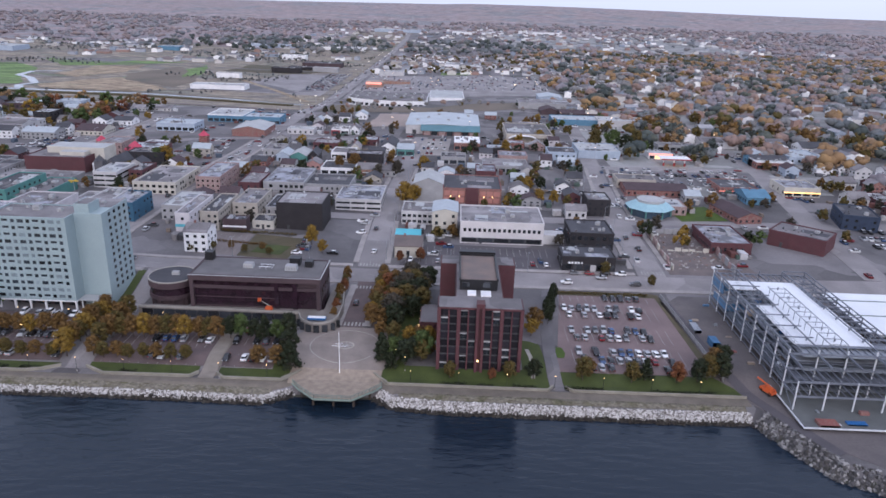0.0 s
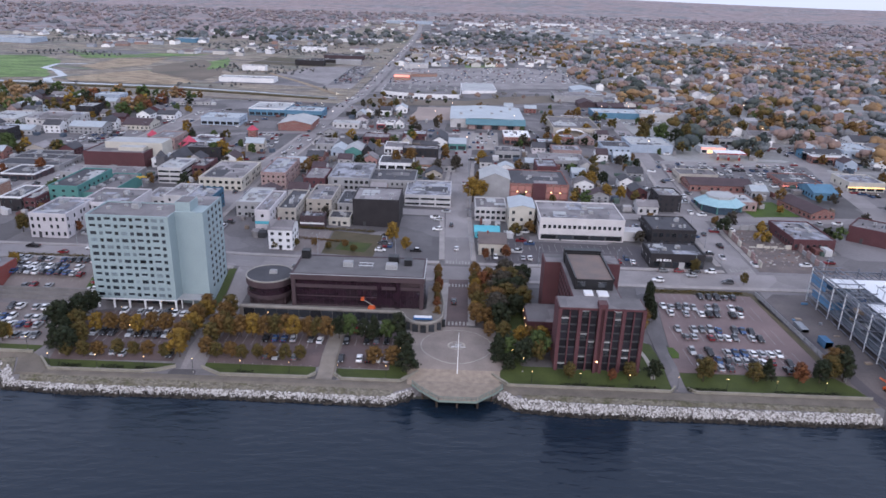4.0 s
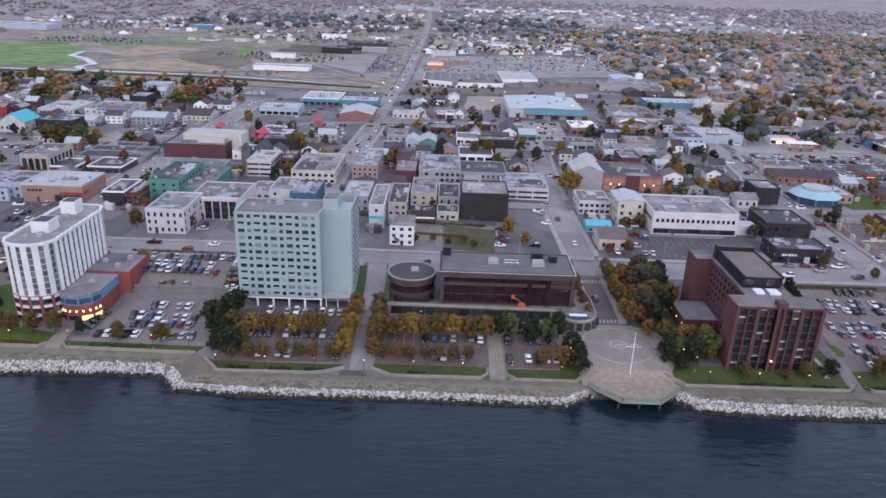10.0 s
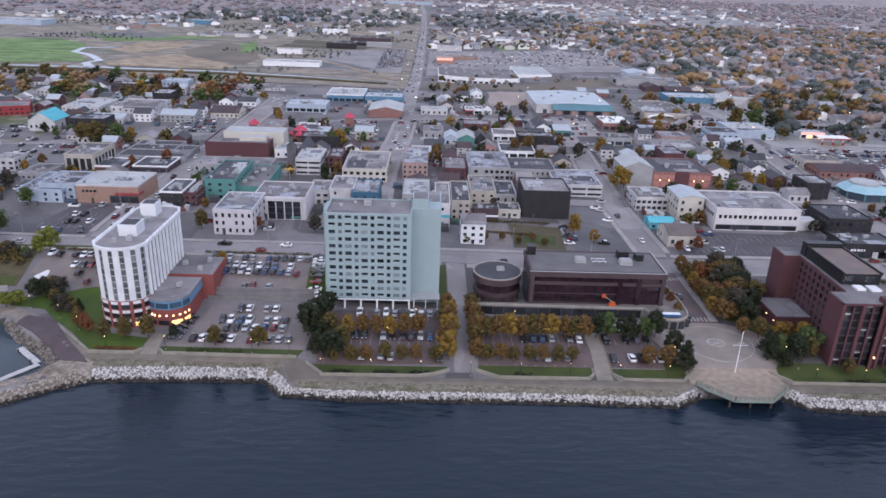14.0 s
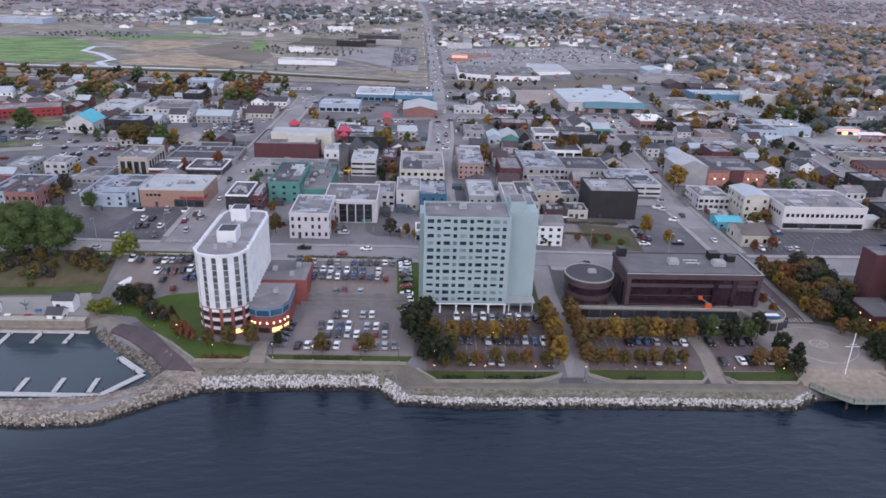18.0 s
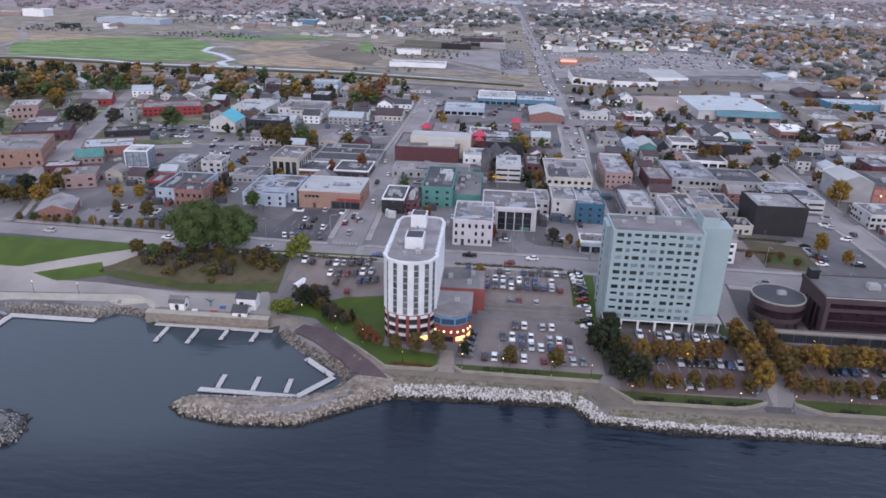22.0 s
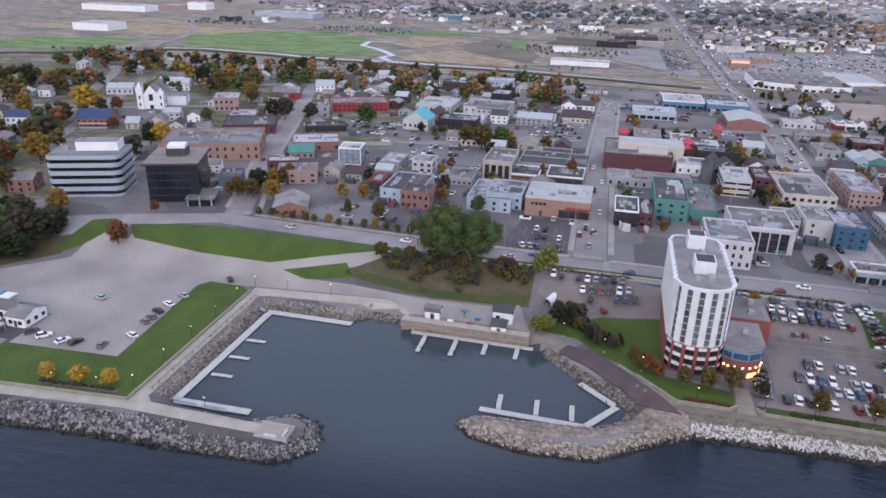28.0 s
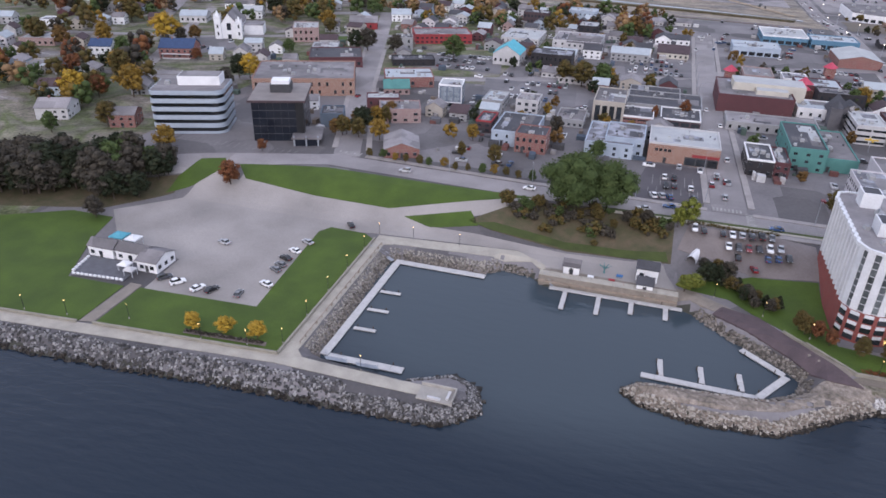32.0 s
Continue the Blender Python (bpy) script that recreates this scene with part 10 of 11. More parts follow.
patch("verge", [(-156.6, 177.1), (-210, 177.3), (-208.5, 175.2), (-187, 174.8), (-160.5, 174.8), (-154.8, 171.5), (-153.4, 170)], SHOREGRASS, "strip of rough grass and earth above the boulders", 0.12, "grass")
patch("mole_root", [(-204.5, 174.6), (-210.6, 178.2), (-217, 176.6), (-221, 172.2), (-215, 169.8), (-209, 172.4)], TANGRAVEL, "tan gravel where the breakwater joins the shore", 0.14, "breakwater")
patch("terrace", [(-153, 169.7), (-145.2, 169.7), (-145, 171.8), (-149.8, 177.3), (-152.5, 178.6), (-153.4, 177.2)], SIDEWALK, "brown paved corner of the promenade", 0.22, "pavement")
patch("paver_walk", [(-208.5, 176), (-217, 184.5), (-229, 199.6), (-238, 202.6), (-240.5, 199.8), (-231.5, 192.6), (-223, 185.2), (-216, 176.6)], mat("plum_pavers", (0.10, 0.073, 0.078), (0.066, 0.05, 0.055), scale=0.3, fine=3), "plum-coloured paved walk above the marina rocks", 0.42, "pavement")
patch("mole_top", strip([(-211, 173.5), (-220, 170), (-229, 164.5), (-240, 162), (-258, 161.8)], 5.6), TANGRAVEL, "tan gravel crest of the small breakwater", 0.12, "breakwater")
patch("mole_top", strip([(-299, 143.5), (-294.5, 145.5)], 5), ASPHALT_OLD, "grey rounded tip of the western breakwater", 0.12, "breakwater")
quay = thing("quay_wall", "pale timber-faced quay wall of the marina", "wall", 0, 0, 0)
tagged(quay, kind="structure")
for i in range(13):
    simple("quay_panel", quay, mat("weathered_timber_face", (0.27, 0.235, 0.20), (0.17, 0.148, 0.128), scale=0.6), (-288.5 + i * 3, 203.6, -7, -285.56 + i * 3, 204.8, -1.75))
for i in range(13):
    simple("timber_ledge", quay, WOOD, (-288.5 + i * 3, 203.0, -3.7, -285.56 + i * 3, 203.58, -3.3))
    simple("coping_plank", quay, QUAYC, (-288.5 + i * 3, 203.5, -1.74, -285.56 + i * 3, 206.2, -1.6))
STEPC = mat("grey_stepped_concrete", (0.21, 0.20, 0.20), (0.13, 0.125, 0.125), scale=0.3)
rw = thing("retaining_wall", "grey stepped concrete retaining wall between the parking lots", "wall", 0, 0, 0)
tagged(rw, kind="structure")
for i in range(6):
    simple("wall_panel", rw, STEPC, (-186 + i * 5.6, 210.9, -0.5, -180.45 + i * 5.6, 211.4, 2.0))
    simple("middle_panel", rw, STEPC, (-186 + i * 5.6, 212.2, -0.5, -180.45 + i * 5.6, 212.6, 3.0))
    simple("upper_panel", rw, STEPC, (-186 + i * 5.6, 213.4, 0, -180.45 + i * 5.6, 213.8, 4.0))
patch("walkway", [(-187, 211.5), (-153, 211.5), (-153, 212.1), (-187, 212.1)], CONCRETE, "narrow concrete walk between the walls", 0.3, "path")

# ---- trees by name and place ----
WEST_TREES = [("gold", -493, 291, 16), ("yellow", -552, 397, 19), ("russet", -545, 312, 11), ("yellow", -514, 278, 14), ("russet", -507, 285, 11), ("dark", -657, 466, 16), ("olive", -618, 449, 17), ("gold", -582, 379, 14), ("green", -546, 351, 13), ("orange", -542, 412, 10), ("bare", -466, 326, 9), ("olive", -619, 367, 15), ("orange", -598, 363, 13), ("dark", -541, 512, 17), ("green", -685, 466, 15), ("bare", -479, 258, 9), ("green", -491, 239, 9), ("dark", -546, 556, 15), ("olive", -476, 468, 11), ("green", -472, 402, 9), ("bare", -522, 491, 12), ("russet", -510, 366, 7), ("bare", -545, 402, 10),  ("olive", -547, 373, 12), ("olive", -519, 316, 15), ("gold", -526, 322, 13), ("gold", -437, 238, 10.5), ("dark", -467, 339, 13), ("yellow", -462, 341, 13), ("bare", -458, 311, 12), ("gold", -423, 333, 7), ("dark", -376, 283, 11), ("olive", -375, 276, 8.5), ("gold", -366, 276, 9), ("gold", -482, 478, 14), ("dark", -440, 426, 12.5), ("bare", -433, 428, 14), ("bare", -414, 426, 12), ("olive", -475, 252, 11), ("russet", -403, 249, 5), ("gold", -331, 289, 7), ("olive", -317, 267, 7.5)]
def tree_row(colours, x0, y0, x1, y1, n_, h0, h1, jitter=0.8, k=1.0):
    for i in range(n_):
        u = i / max(1, n_ - 1)
        plant(colours[i % len(colours)], x0 + (x1 - x0) * u + tree_rng.uniform(-jitter, jitter), y0 + (y1 - y0) * u + tree_rng.uniform(-jitter, jitter), tree_rng.uniform(h0, h1), k)


tree_row(["gold", "orange", "orange"], -139.5, 191, -119.5, 192, 6, 6.6, 7.4, 0.5, 0.98)
tree_row(["olive", "olive", "orange"], -142, 178.6, -114.5, 179, 7, 4.8, 5.8, 0.5, 1.08)
tree_row(["gold", "orange", "olive"], -110.6, 180, -110.4, 205, 8, 7.2, 9.4, 0.5, 0.92)
plant("dark", -143, 179.6, 8.5, 1.15), plant("olive", -140.6, 183.5, 7.5, 1.1), plant("dark", -147, 181, 7.5, 1.1), plant("dark", -150, 190, 10.5, 1.1), plant("dark", -12, 182, 8, 1.2), plant("dark", -18, 183, 7.5, 1.15), plant("olive", -7.5, 183.5, 7, 1.1), plant("dark", -146, 186, 8), plant("dark", -148, 197, 10), plant("dark", -152, 194, 9), plant("dark", -147, 203, 8.5), plant("olive", -145, 190, 8)
tree_row(["orange", "olive", "orange", "gold"], -102, 191, -70, 192.5, 11, 7.2, 8.4, 0.6, 0.98)
tree_row(["olive", "orange", "olive"], -100, 179.4, -76, 180, 7, 5.2, 6.0, 0.5, 1.05)
tree_row(["orange", "olive"], -103, 180.5, -102.6, 204, 6, 6.8, 8.4, 0.5, 0.95)
tree_row(["dark", "green", "dark"], -66, 192.5, -49, 193, 6, 7.4, 9.4, 0.6, 0.92)
plant("dark", -45, 177.5, 10, 1.0), plant("dark", -46.5, 184, 8), plant("orange", -49, 179.5, 6.6, 1.15), plant("orange", -54.5, 179.5, 6.2, 1.15)
tree_row(["orange", "russet", "olive"], -37.6, 208, -38, 242, 7, 5, 7, 0.4, 0.75)
tree_row(["orange", "gold", "olive", "orange"], -24.5, 206, -25, 244, 9, 6, 8.5, 0.8)
tree_row(["dark", "bare", "dark", "orange", "olive"], -18, 206, -14, 241, 12, 8, 11, 2, 1.2)
tree_row(["orange", "olive", "russet"], -22, 207, -21, 242, 8, 6, 8.5, 1.2)
tree_row(["dark", "olive", "bare"], -11, 214, -9, 238, 7, 8, 10, 1.5, 1.2)
tree_row(["orange", "olive", "gold"], -21, 196, -8, 194, 4, 6, 7.5, 1.5)
tree_row(["dark", "dark", "green"], -20, 184, -7, 186, 6, 7, 9.5, 1.5)
plant("gold", -6, 191, 8), plant("orange", -5, 187, 5), plant("olive", 1, 177, 5.5), plant("dark", -16, 179.5, 6), plant("olive", 18, 177.5, 6), plant("dark", 25, 178, 6.5), plant("russet", 13, 177, 4)
plant("orange", 28, 208, 8), plant("gold", 26.5, 203, 6)
tree_row(["dark", "dark"], 33, 212, 37, 232, 6, 6, 8, 0.8, 0.7)
plant("olive", 39, 178, 8), plant("orange", 41, 180, 6), plant("olive", 53, 178, 7), plant("dark", 57, 179, 7.5), plant("russet", 66, 178.5, 7), plant("dark", 72, 179, 8), plant("olive", 75, 180, 8.5), plant("orange", 78, 184, 8), plant("dark", 79, 180, 9), plant("dark", 81, 186, 8)
plant("olive", -208, 186.5, 6), plant("olive", -202, 186, 7), plant("olive", -196, 187, 7.5), plant("russet", -214, 190, 5), plant("dark", -188.6, 186.5, 5, 0.8)
plant("olive", -176, 183.5, 6.5), plant("olive", -164, 183.5, 6.5), plant("gold", -163, 185, 5)
plant("olive", -219, 194, 6), plant("lime", -248, 208, 5.5, 1.3), plant("lime", -245.5, 210.5, 5, 1.4), plant("dark", -242, 214.9, 7, 1.1), plant("dark", -239, 215.5, 6.5, 1.2), plant("bare", -236.2, 218, 6, 1.3), plant("bare", -231, 211, 4, 1.3), plant("dark", -224, 205.5, 4.5), plant("russet", -216.5, 192.5, 5.5), plant("olive", -220, 196, 6), plant("gold", -186, 228, 5)
plant("lime", -248, 238, 9, 1.1), plant("lime", -251, 236, 7)
big = tree_proto(4242, "green", 17.5, 12.5, leaves=14000, leaf=0.36)
big["label"] = "huge spreading green tree beside the road"
big.matrix_basis = pose(-284, 239, terrain_z(-284, 239))
big2 = tree_proto(4243, "green", 15.5, 10.0, leaves=9000, leaf=0.36)
big2["label"] = "broad spreading green tree beside the road"
big2.matrix_basis = pose(-273.5, 241, terrain_z(-273.5, 241))
for i in range(14):
    plant(tree_rng.choice(["olive", "bare", "olive", "bare", "green"]), tree_rng.uniform(-305, -254), tree_rng.uniform(230, 237.5), tree_rng.uniform(3.2, 6.4), 1.2)
for i in range(64):
    a, c = tree_rng.uniform(-504, -427), tree_rng.uniform(0, 1)
    plant(tree_rng.choice(["bare", "bare", "dark", "dark", "bare", "green"]), a, 196 + (a + 498) * 0.25 + c * 20 - 4, tree_rng.uniform(12, 17) - 4 * max(0, (a + 445) / 18), 1.2)
for c, x, y, h_ in WEST_TREES:
    plant(c, x, y, h_, 1.12)
plant("bare", -433, 193, 8, 1.2), plant("russet", -403, 226, 8.5, 1.25), plant("russet", -404.5, 228, 7.5, 1.2)
for x, y in ((-366, 148.4), (-357.4, 149.2), (-349, 149.8)):
    plant("yellow", x, y, 5.2, 1.2)
patch("flower_bed", [(-368, 147.6), (-346, 149), (-345.6, 147.4), (-367.6, 146)], DIRT, "dark planted bed under the golden trees", 0.2, "flower bed")
tree_row(["olive", "green", "gold", "olive"], -362, 256.5, -300, 255, 14, 3, 4.5, 0.8)
tree_row(["olive", "orange", "gold", "dark"], -385, 275, -372, 300, 10, 6, 9, 3)
plant("olive", -330, 268, 7, 0.7), plant("dark", -318, 352, 6), plant("bare", -300, 306, 9), plant("green", -281, 285, 8), plant("russet", -262, 345, 7, 0.7), plant("russet", -249, 356, 8)
plant("russet", -182, 264, 5), plant("olive", -203, 262, 8), plant("bare", -160, 262, 7), plant("orange", -154, 262, 5), plant("gold", -150, 258, 5)
for x, y, c in ((-95, 262, "olive"), (-88, 264, "orange"), (-82, 261, "olive"), (-76, 265, "orange"), (-72, 260, "olive"), (-102, 258, "olive")):
    plant(c, x, y, 3.5, 1.2)
plant("gold", -58, 275, 9, 0.9), plant("gold", -52, 266, 6), plant("gold", -24, 340, 13, 1.0), plant("gold", -20, 345, 10), plant("bare", -33, 398, 10), plant("gold", -18, 408, 11), plant("orange", -60, 412, 10), plant("orange", -68, 408, 9)
plant("russet", -12, 262, 6), plant("russet", -20, 260, 5), plant("gold", 52, 352, 8), plant("gold", 44, 350, 9), plant("gold", 40, 372, 10), plant("dark", 48, 380, 8), plant("olive", 60, 255, 6), plant("olive", 76, 247, 5)
plant("green", -172, 398, 11), plant("gold", -168, 400, 12), plant("olive", -300, 392, 14, 1.2), plant("green", -290, 395, 13, 1.2), plant("olive", -310, 398, 12, 1.2), plant("green", -378, 425, 15, 1.2)
plant("gold", 34, 470, 10), plant("orange", 70, 470, 9), plant("gold", 62, 520, 9), plant("olive", 100, 505, 14), plant("green", 112, 500, 15), plant("dark", 120, 492, 13), plant("olive", 130, 505, 14)

for i in range(20):
    u = i / 19
    plant(["bare", "dark", "bare", "olive"][i % 4], -243 + 17 * u + tree_rng.uniform(-1.6, 1.6), 221 - 17 * u + tree_rng.uniform(-2.2, 2.2), tree_rng.uniform(3.0, 4.8), 1.25)
bs = thing("boat_shelter", "small white arched fabric shelter by the parking lot", "shelter", -246.5, 222.5, terrain_z(-246, 223) + 0.1, 72)
bm = bmesh.new()
arc = [(1.5 * math.cos(math.pi * i / 8), 2.2 * math.sin(math.pi * i / 8)) for i in range(9)]
rings_ = [[bm.verts.new((u, c_, z_)) for c_, z_ in arc] for u in (0.0, 2.0, 4.0, 6.0)]
for r0, r1 in zip(rings_, rings_[1:]):
    for i in range(8):
        bm.faces.new((r0[i], r1[i], r1[i + 1], r0[i + 1]))
part("fabric", bm, WHITE, bs)
simple("rail", bs, STEEL, (0, -1.6, 0, 6, -1.45, 0.2), (0, 1.45, 0, 6, 1.6, 0.2))

# ---- clipped hedges and shrub beds ----
hedge_rng = np.random.default_rng(5)


def hedge(x0, y0, x1, y1, h=1.1, colour="dark", label="low dark hedge along the lawn"):
    k = max(3, int(math.hypot(x1 - x0, y1 - y0) / 0.7))
    spots = [(x0 + (x1 - x0) * i / (k - 1), y0 + (y1 - y0) * i / (k - 1), h, 0.75) for i in range(k)]
    cs = [(x, y, terrain_z(x, y) + 0.1 + h * hedge_rng.uniform(0.35, 0.6), hedge_rng.uniform(0.5, 0.8)) for x, y, _, _ in spots]
    tagged(new("hedge", quads_mesh("hedge", leaf_cloud(hedge_rng, cs, k * 26, 0.22), LEAF_MAT[colour])), label, "hedge")


for x0, x1 in ((-1, 5), (9, 13), (19, 25), (34, 44), (58, 75)):
    hedge(x0, 173.7, x1, 173.8)
for x0, x1 in ((-142, -137), (-130, -125), (-120.5, -116), (-92, -88)):
    hedge(x0, 173.9, x1, 174)
hedge(-208, 180.6, -197.5, 180.6, 1.2, "russet", "russet shrubs along the hotel lawn")
hedge(-183, 180.9, -168, 180.8, 1.0, "green", "low green hedge beside the hotel lot")
hedge(-367, 146.8, -347, 148.2, 0.8, "bare", "dark brown shrub bed under the golden trees")
hedge(38, 238.4, 72, 238.6, 1.0, "olive", "low olive hedge behind the parking lot")
hedge(-247, 239, -222, 237.4, 1.0, "olive", "low olive hedge behind the small parking lot")
hedge(-194, 238, -158, 237.8, 0.9, "olive", "low olive hedge behind the hotel lot")
hedge(-98, 284, -67, 285, 1.4, "olive", "ragged olive hedge behind the vacant lot")
hedge(-96, 271, -76, 270.6, 1.2, "orange", "ragged rust shrubs at the edge of the vacant lot")

# ---- cars ----
for y in (222, 204.8, 189.6):
    car_row(40, y + 2.6, 66, y + 2.6, 180, 0.8)
    car_row(41, y - 2.6, 67, y - 2.6, 0, 0.8)
car_row(53, 234, 70, 234.3, 0, 0.6)
car_row(37, 182.6, 70, 183, 0, 0.5)
car_row(-143, 204.5, -113, 204.8, 0, 0.4)
car_row(-140, 196.5, -113, 196.5, 0, 0.35)
car_row(-140, 190, -113, 190, 180, 0.5)
car_row(-140, 179.5, -113, 179.5, 0, 0.25)
car_row(-99, 190.5, -72, 190.5, 0, 0.3)
car_row(-99, 180, -72, 180.5, 0, 0.4)
car_row(-64, 191, -52, 191, 180, 0.9)
car_row(-64, 180.5, -51, 180.5, 0, 0.8)
car_row(-62, 198, -50, 198.5, 0, 0.4)
car_row(-190, 233.5, -158, 233.5, 0, 0.9)
car_row(-186, 226.8, -160, 226.6, 180, 0.9)
car_row(-186, 223, -160, 222.6, 0, 0.9)
car_row(-186, 216, -160, 215.8, 0, 0.5)
car_row(-177, 205.5, -158, 205.8, 0, 0.6)
car_row(-178, 198, -159, 198, 180, 0.9)
car_row(-178, 193.2, -159, 193.2, 0, 0.9)
car_row(-183, 186.5, -156, 186.4, 0, 0.8)
car_row(-188.5, 187, -187.5, 199, 80, 0.95)
car_row(-152.5, 207.5, -154.2, 236, 88, 0.85)
car_row(-246, 235, -224, 234.4, 0, 0.8)
car_row(-236, 229.5, -222, 229, 180, 0.8)
car_row(-236, 226, -220, 225.2, 0, 0.7)
park(-229, 221.8, 10)
car_row(-262, 256, -246, 256, 20, 0.7)
car_row(-258, 266, -247, 266, 0, 0.6)
car_row(-256, 274, -246, 274, 0, 0.3)
for x, y, h_ in ((-364, 166, 10), (-372, 165.5, -20), (-376, 165, -25), (-383, 166, -40), (-359.5, 173, 70), (-361, 181, 65), (-361, 184, 70), (-361.5, 188, 70), (-361, 193, 65), (-360, 199.5, 65), (-352, 214.5, 40), (-384, 191, 75), (-388, 167, -40)):
    park(x, y, h_)
for x, y in ((-300, 247), (-262, 243.5), (-254, 248), (-222, 241.5), (-190, 246), (-176, 241), (-168, 246), (-120, 245), (-90, 241.5), (-14, 246.5), (20, 251.5), (44, 246.8), (58, 251.6), (70, 247), (-345, 247.5), (110, 247)):
    park(x, y, 90)
for x, y in ((-32, 222), (-31.5, 270), (-34, 300), (-236, 262), (-238, 280), (-233.5, 300), (-237, 330), (-234, 345), (-239, 370), (-141, 300), (-139.5, 330), (-142.5, 345), (-138, 370), (-139, 400), (-137, 440), (80, 285), (78, 300), (84, 390), (-385, 290), (-398, 330)):
    park(x, y, 0)
car_row(-62, 258, -60, 305, 90, 0.3)
car_row(-16, 262, 38, 262, 0, 0.3)
car_row(48, 254.5, 66, 254.8, 90, 0.8, 5.5)
car_row(-40, 285, -40, 310, 90, 0.4)

# ---- lamps ----
for x in np.arange(-145, 80, 13.5):
    if not -48 < x < -16:
        lamp_post(float(x), 173.5)
for x, y in ((-205, 180.4), (-189, 181), (-178, 180.4), (-165, 180.4), (-154.6, 180), (-218, 192), (-228, 201), (-240, 207.5), (-342.2, 150), (-342.2, 163), (-342.2, 176), (-342.2, 189), (-342.2, 202), (-341, 211.6), (-330, 212.6), (-315, 213), (-400, 143.5), (-384, 147), (-362, 145.4), (-350, 146.6), (-412, 142), (-15, 182), (-12, 179), (-47, 181), (-320, 146)):
    lamp_post(x, y)
for x, y in ((-90, 200), (-103, 196), (-80, 190), (-120, 200), (-128, 188), (-136, 200), (-110.3, 192), (-145, 179)):
    lamp_post(x, y, 5.0)

# ---- the distance: houses and trees ----
far_rng = np.random.default_rng(21)
WALLS = ramp_mat("far_house_walls", [(0.76, 0.76, 0.77), (0.6, 0.6, 0.62), (0.5, 0.48, 0.46), (0.8, 0.79, 0.78), (0.32, 0.34, 0.38), (0.3, 0.2, 0.17), (0.46, 0.45, 0.44), (0.24, 0.28, 0.34)], grain=0.5)
# Roof tones raised to suggest distance haze, done in the colour.
ROOFS = ramp_mat("hazed_house_roofs", [(0.17, 0.17, 0.185), (0.22, 0.215, 0.225), (0.13, 0.125, 0.135), (0.19, 0.155, 0.145), (0.30, 0.30, 0.32), (0.16, 0.13, 0.128)], grain=0.5)


def far_houses(name, label, spots):
    """Many far gabled houses in one piece: rows of x, y, width, depth, height, turn."""
    V, F, M = [], [], []
    for x, y, w, d, h, a in spots:
        z = terrain_z(x, y)
        c, s = math.cos(a), math.sin(a)
        r = d * 0.33
        k = len(V)
        pts = [(-w, -d, -1), (w, -d, -1), (w, d, -1), (-w, d, -1), (-w, -d, h), (w, -d, h), (w, d, h), (-w, d, h), (-w, 0, h + r), (w, 0, h + r)]
        pts += [(-w - .3, -d - .4, h - .1), (w + .3, -d - .4, h - .1), (w + .3, 0, h + r + .12), (-w - .3, 0, h + r + .12), (w + .3, d + .4, h - .1), (-w - .3, d + .4, h - .1)]
        V += [(x + px * c - py * s, y + px * s + py * c, z + pz) for px, py, pz in pts]
        for f in ((0, 1, 5, 4), (1, 2, 6, 9, 5), (2, 3, 7, 6), (3, 0, 4, 8, 7)):
            F.append([k + i for i in f])
            M.append(0)
        for f in ((10, 11, 12, 13), (12, 14, 15, 13)):
            F.append([k + i for i in f])
            M.append(1)
    me = bpy.data.meshes.new(name)
    me.from_pydata(V, [], F)
    me.materials.append(WALLS)
    me.materials.append(ROOFS)
    me.polygons.foreach_set("material_index", np.array(M, np.int32))
    tagged(new(name, me), label, "houses", kind="stuff")


def in_town(x, y):
    return -300 < x < 230 and y < 470


def scatter(n_, x0, x1, y0, y1, test=None):
    out = []
    while len(out) < n_:
        x, y = far_rng.uniform(x0, x1), far_rng.uniform(y0, y1)
        if (test is None or test(x, y)) and abs(x + 135) > 14:
            out.append((x, y))
    return out


def near_test(x, y):
    return not (-215 < x < 135 and 480 < y < 640) and not (-130 < x < 100 and 690 < y < 1010) and not in_town(x, y) and abs(x - 95) > 9


H_EAST = scatter(820, 100, 900, 470, 1500, lambda x, y: near_test(x, y) and x < 260 + (y - 420) * 0.75)
H_EAST = [(x + far_rng.normal(0, 2), round(y / 38) * 38 + far_rng.choice([-9, 9]) + far_rng.normal(0, 2)) for x, y in H_EAST if far_rng.random() < 0.8]
H_EAST = [p for p in H_EAST if near_test(*p)]
H_N = scatter(600, -420, 900, 1250, 2600)


def sized(spots, w=(3.6, 6), d=(3.2, 5), h=(3.2, 6)):
    return [(x, y, far_rng.uniform(*w), far_rng.uniform(*d), far_rng.uniform(*h), far_rng.choice([0, 1.57]) + far_rng.normal(0, 0.08)) for x, y in spots]


far_houses("distant_houses", "suburb of small pale houses with dark roofs", sized(H_EAST, (4.2, 6.6), (3.6, 5.2), (4.4, 7)))
far_houses("distant_houses", "far suburb of small pale houses", sized(H_N, (4, 8), (4, 6), (3, 6)))

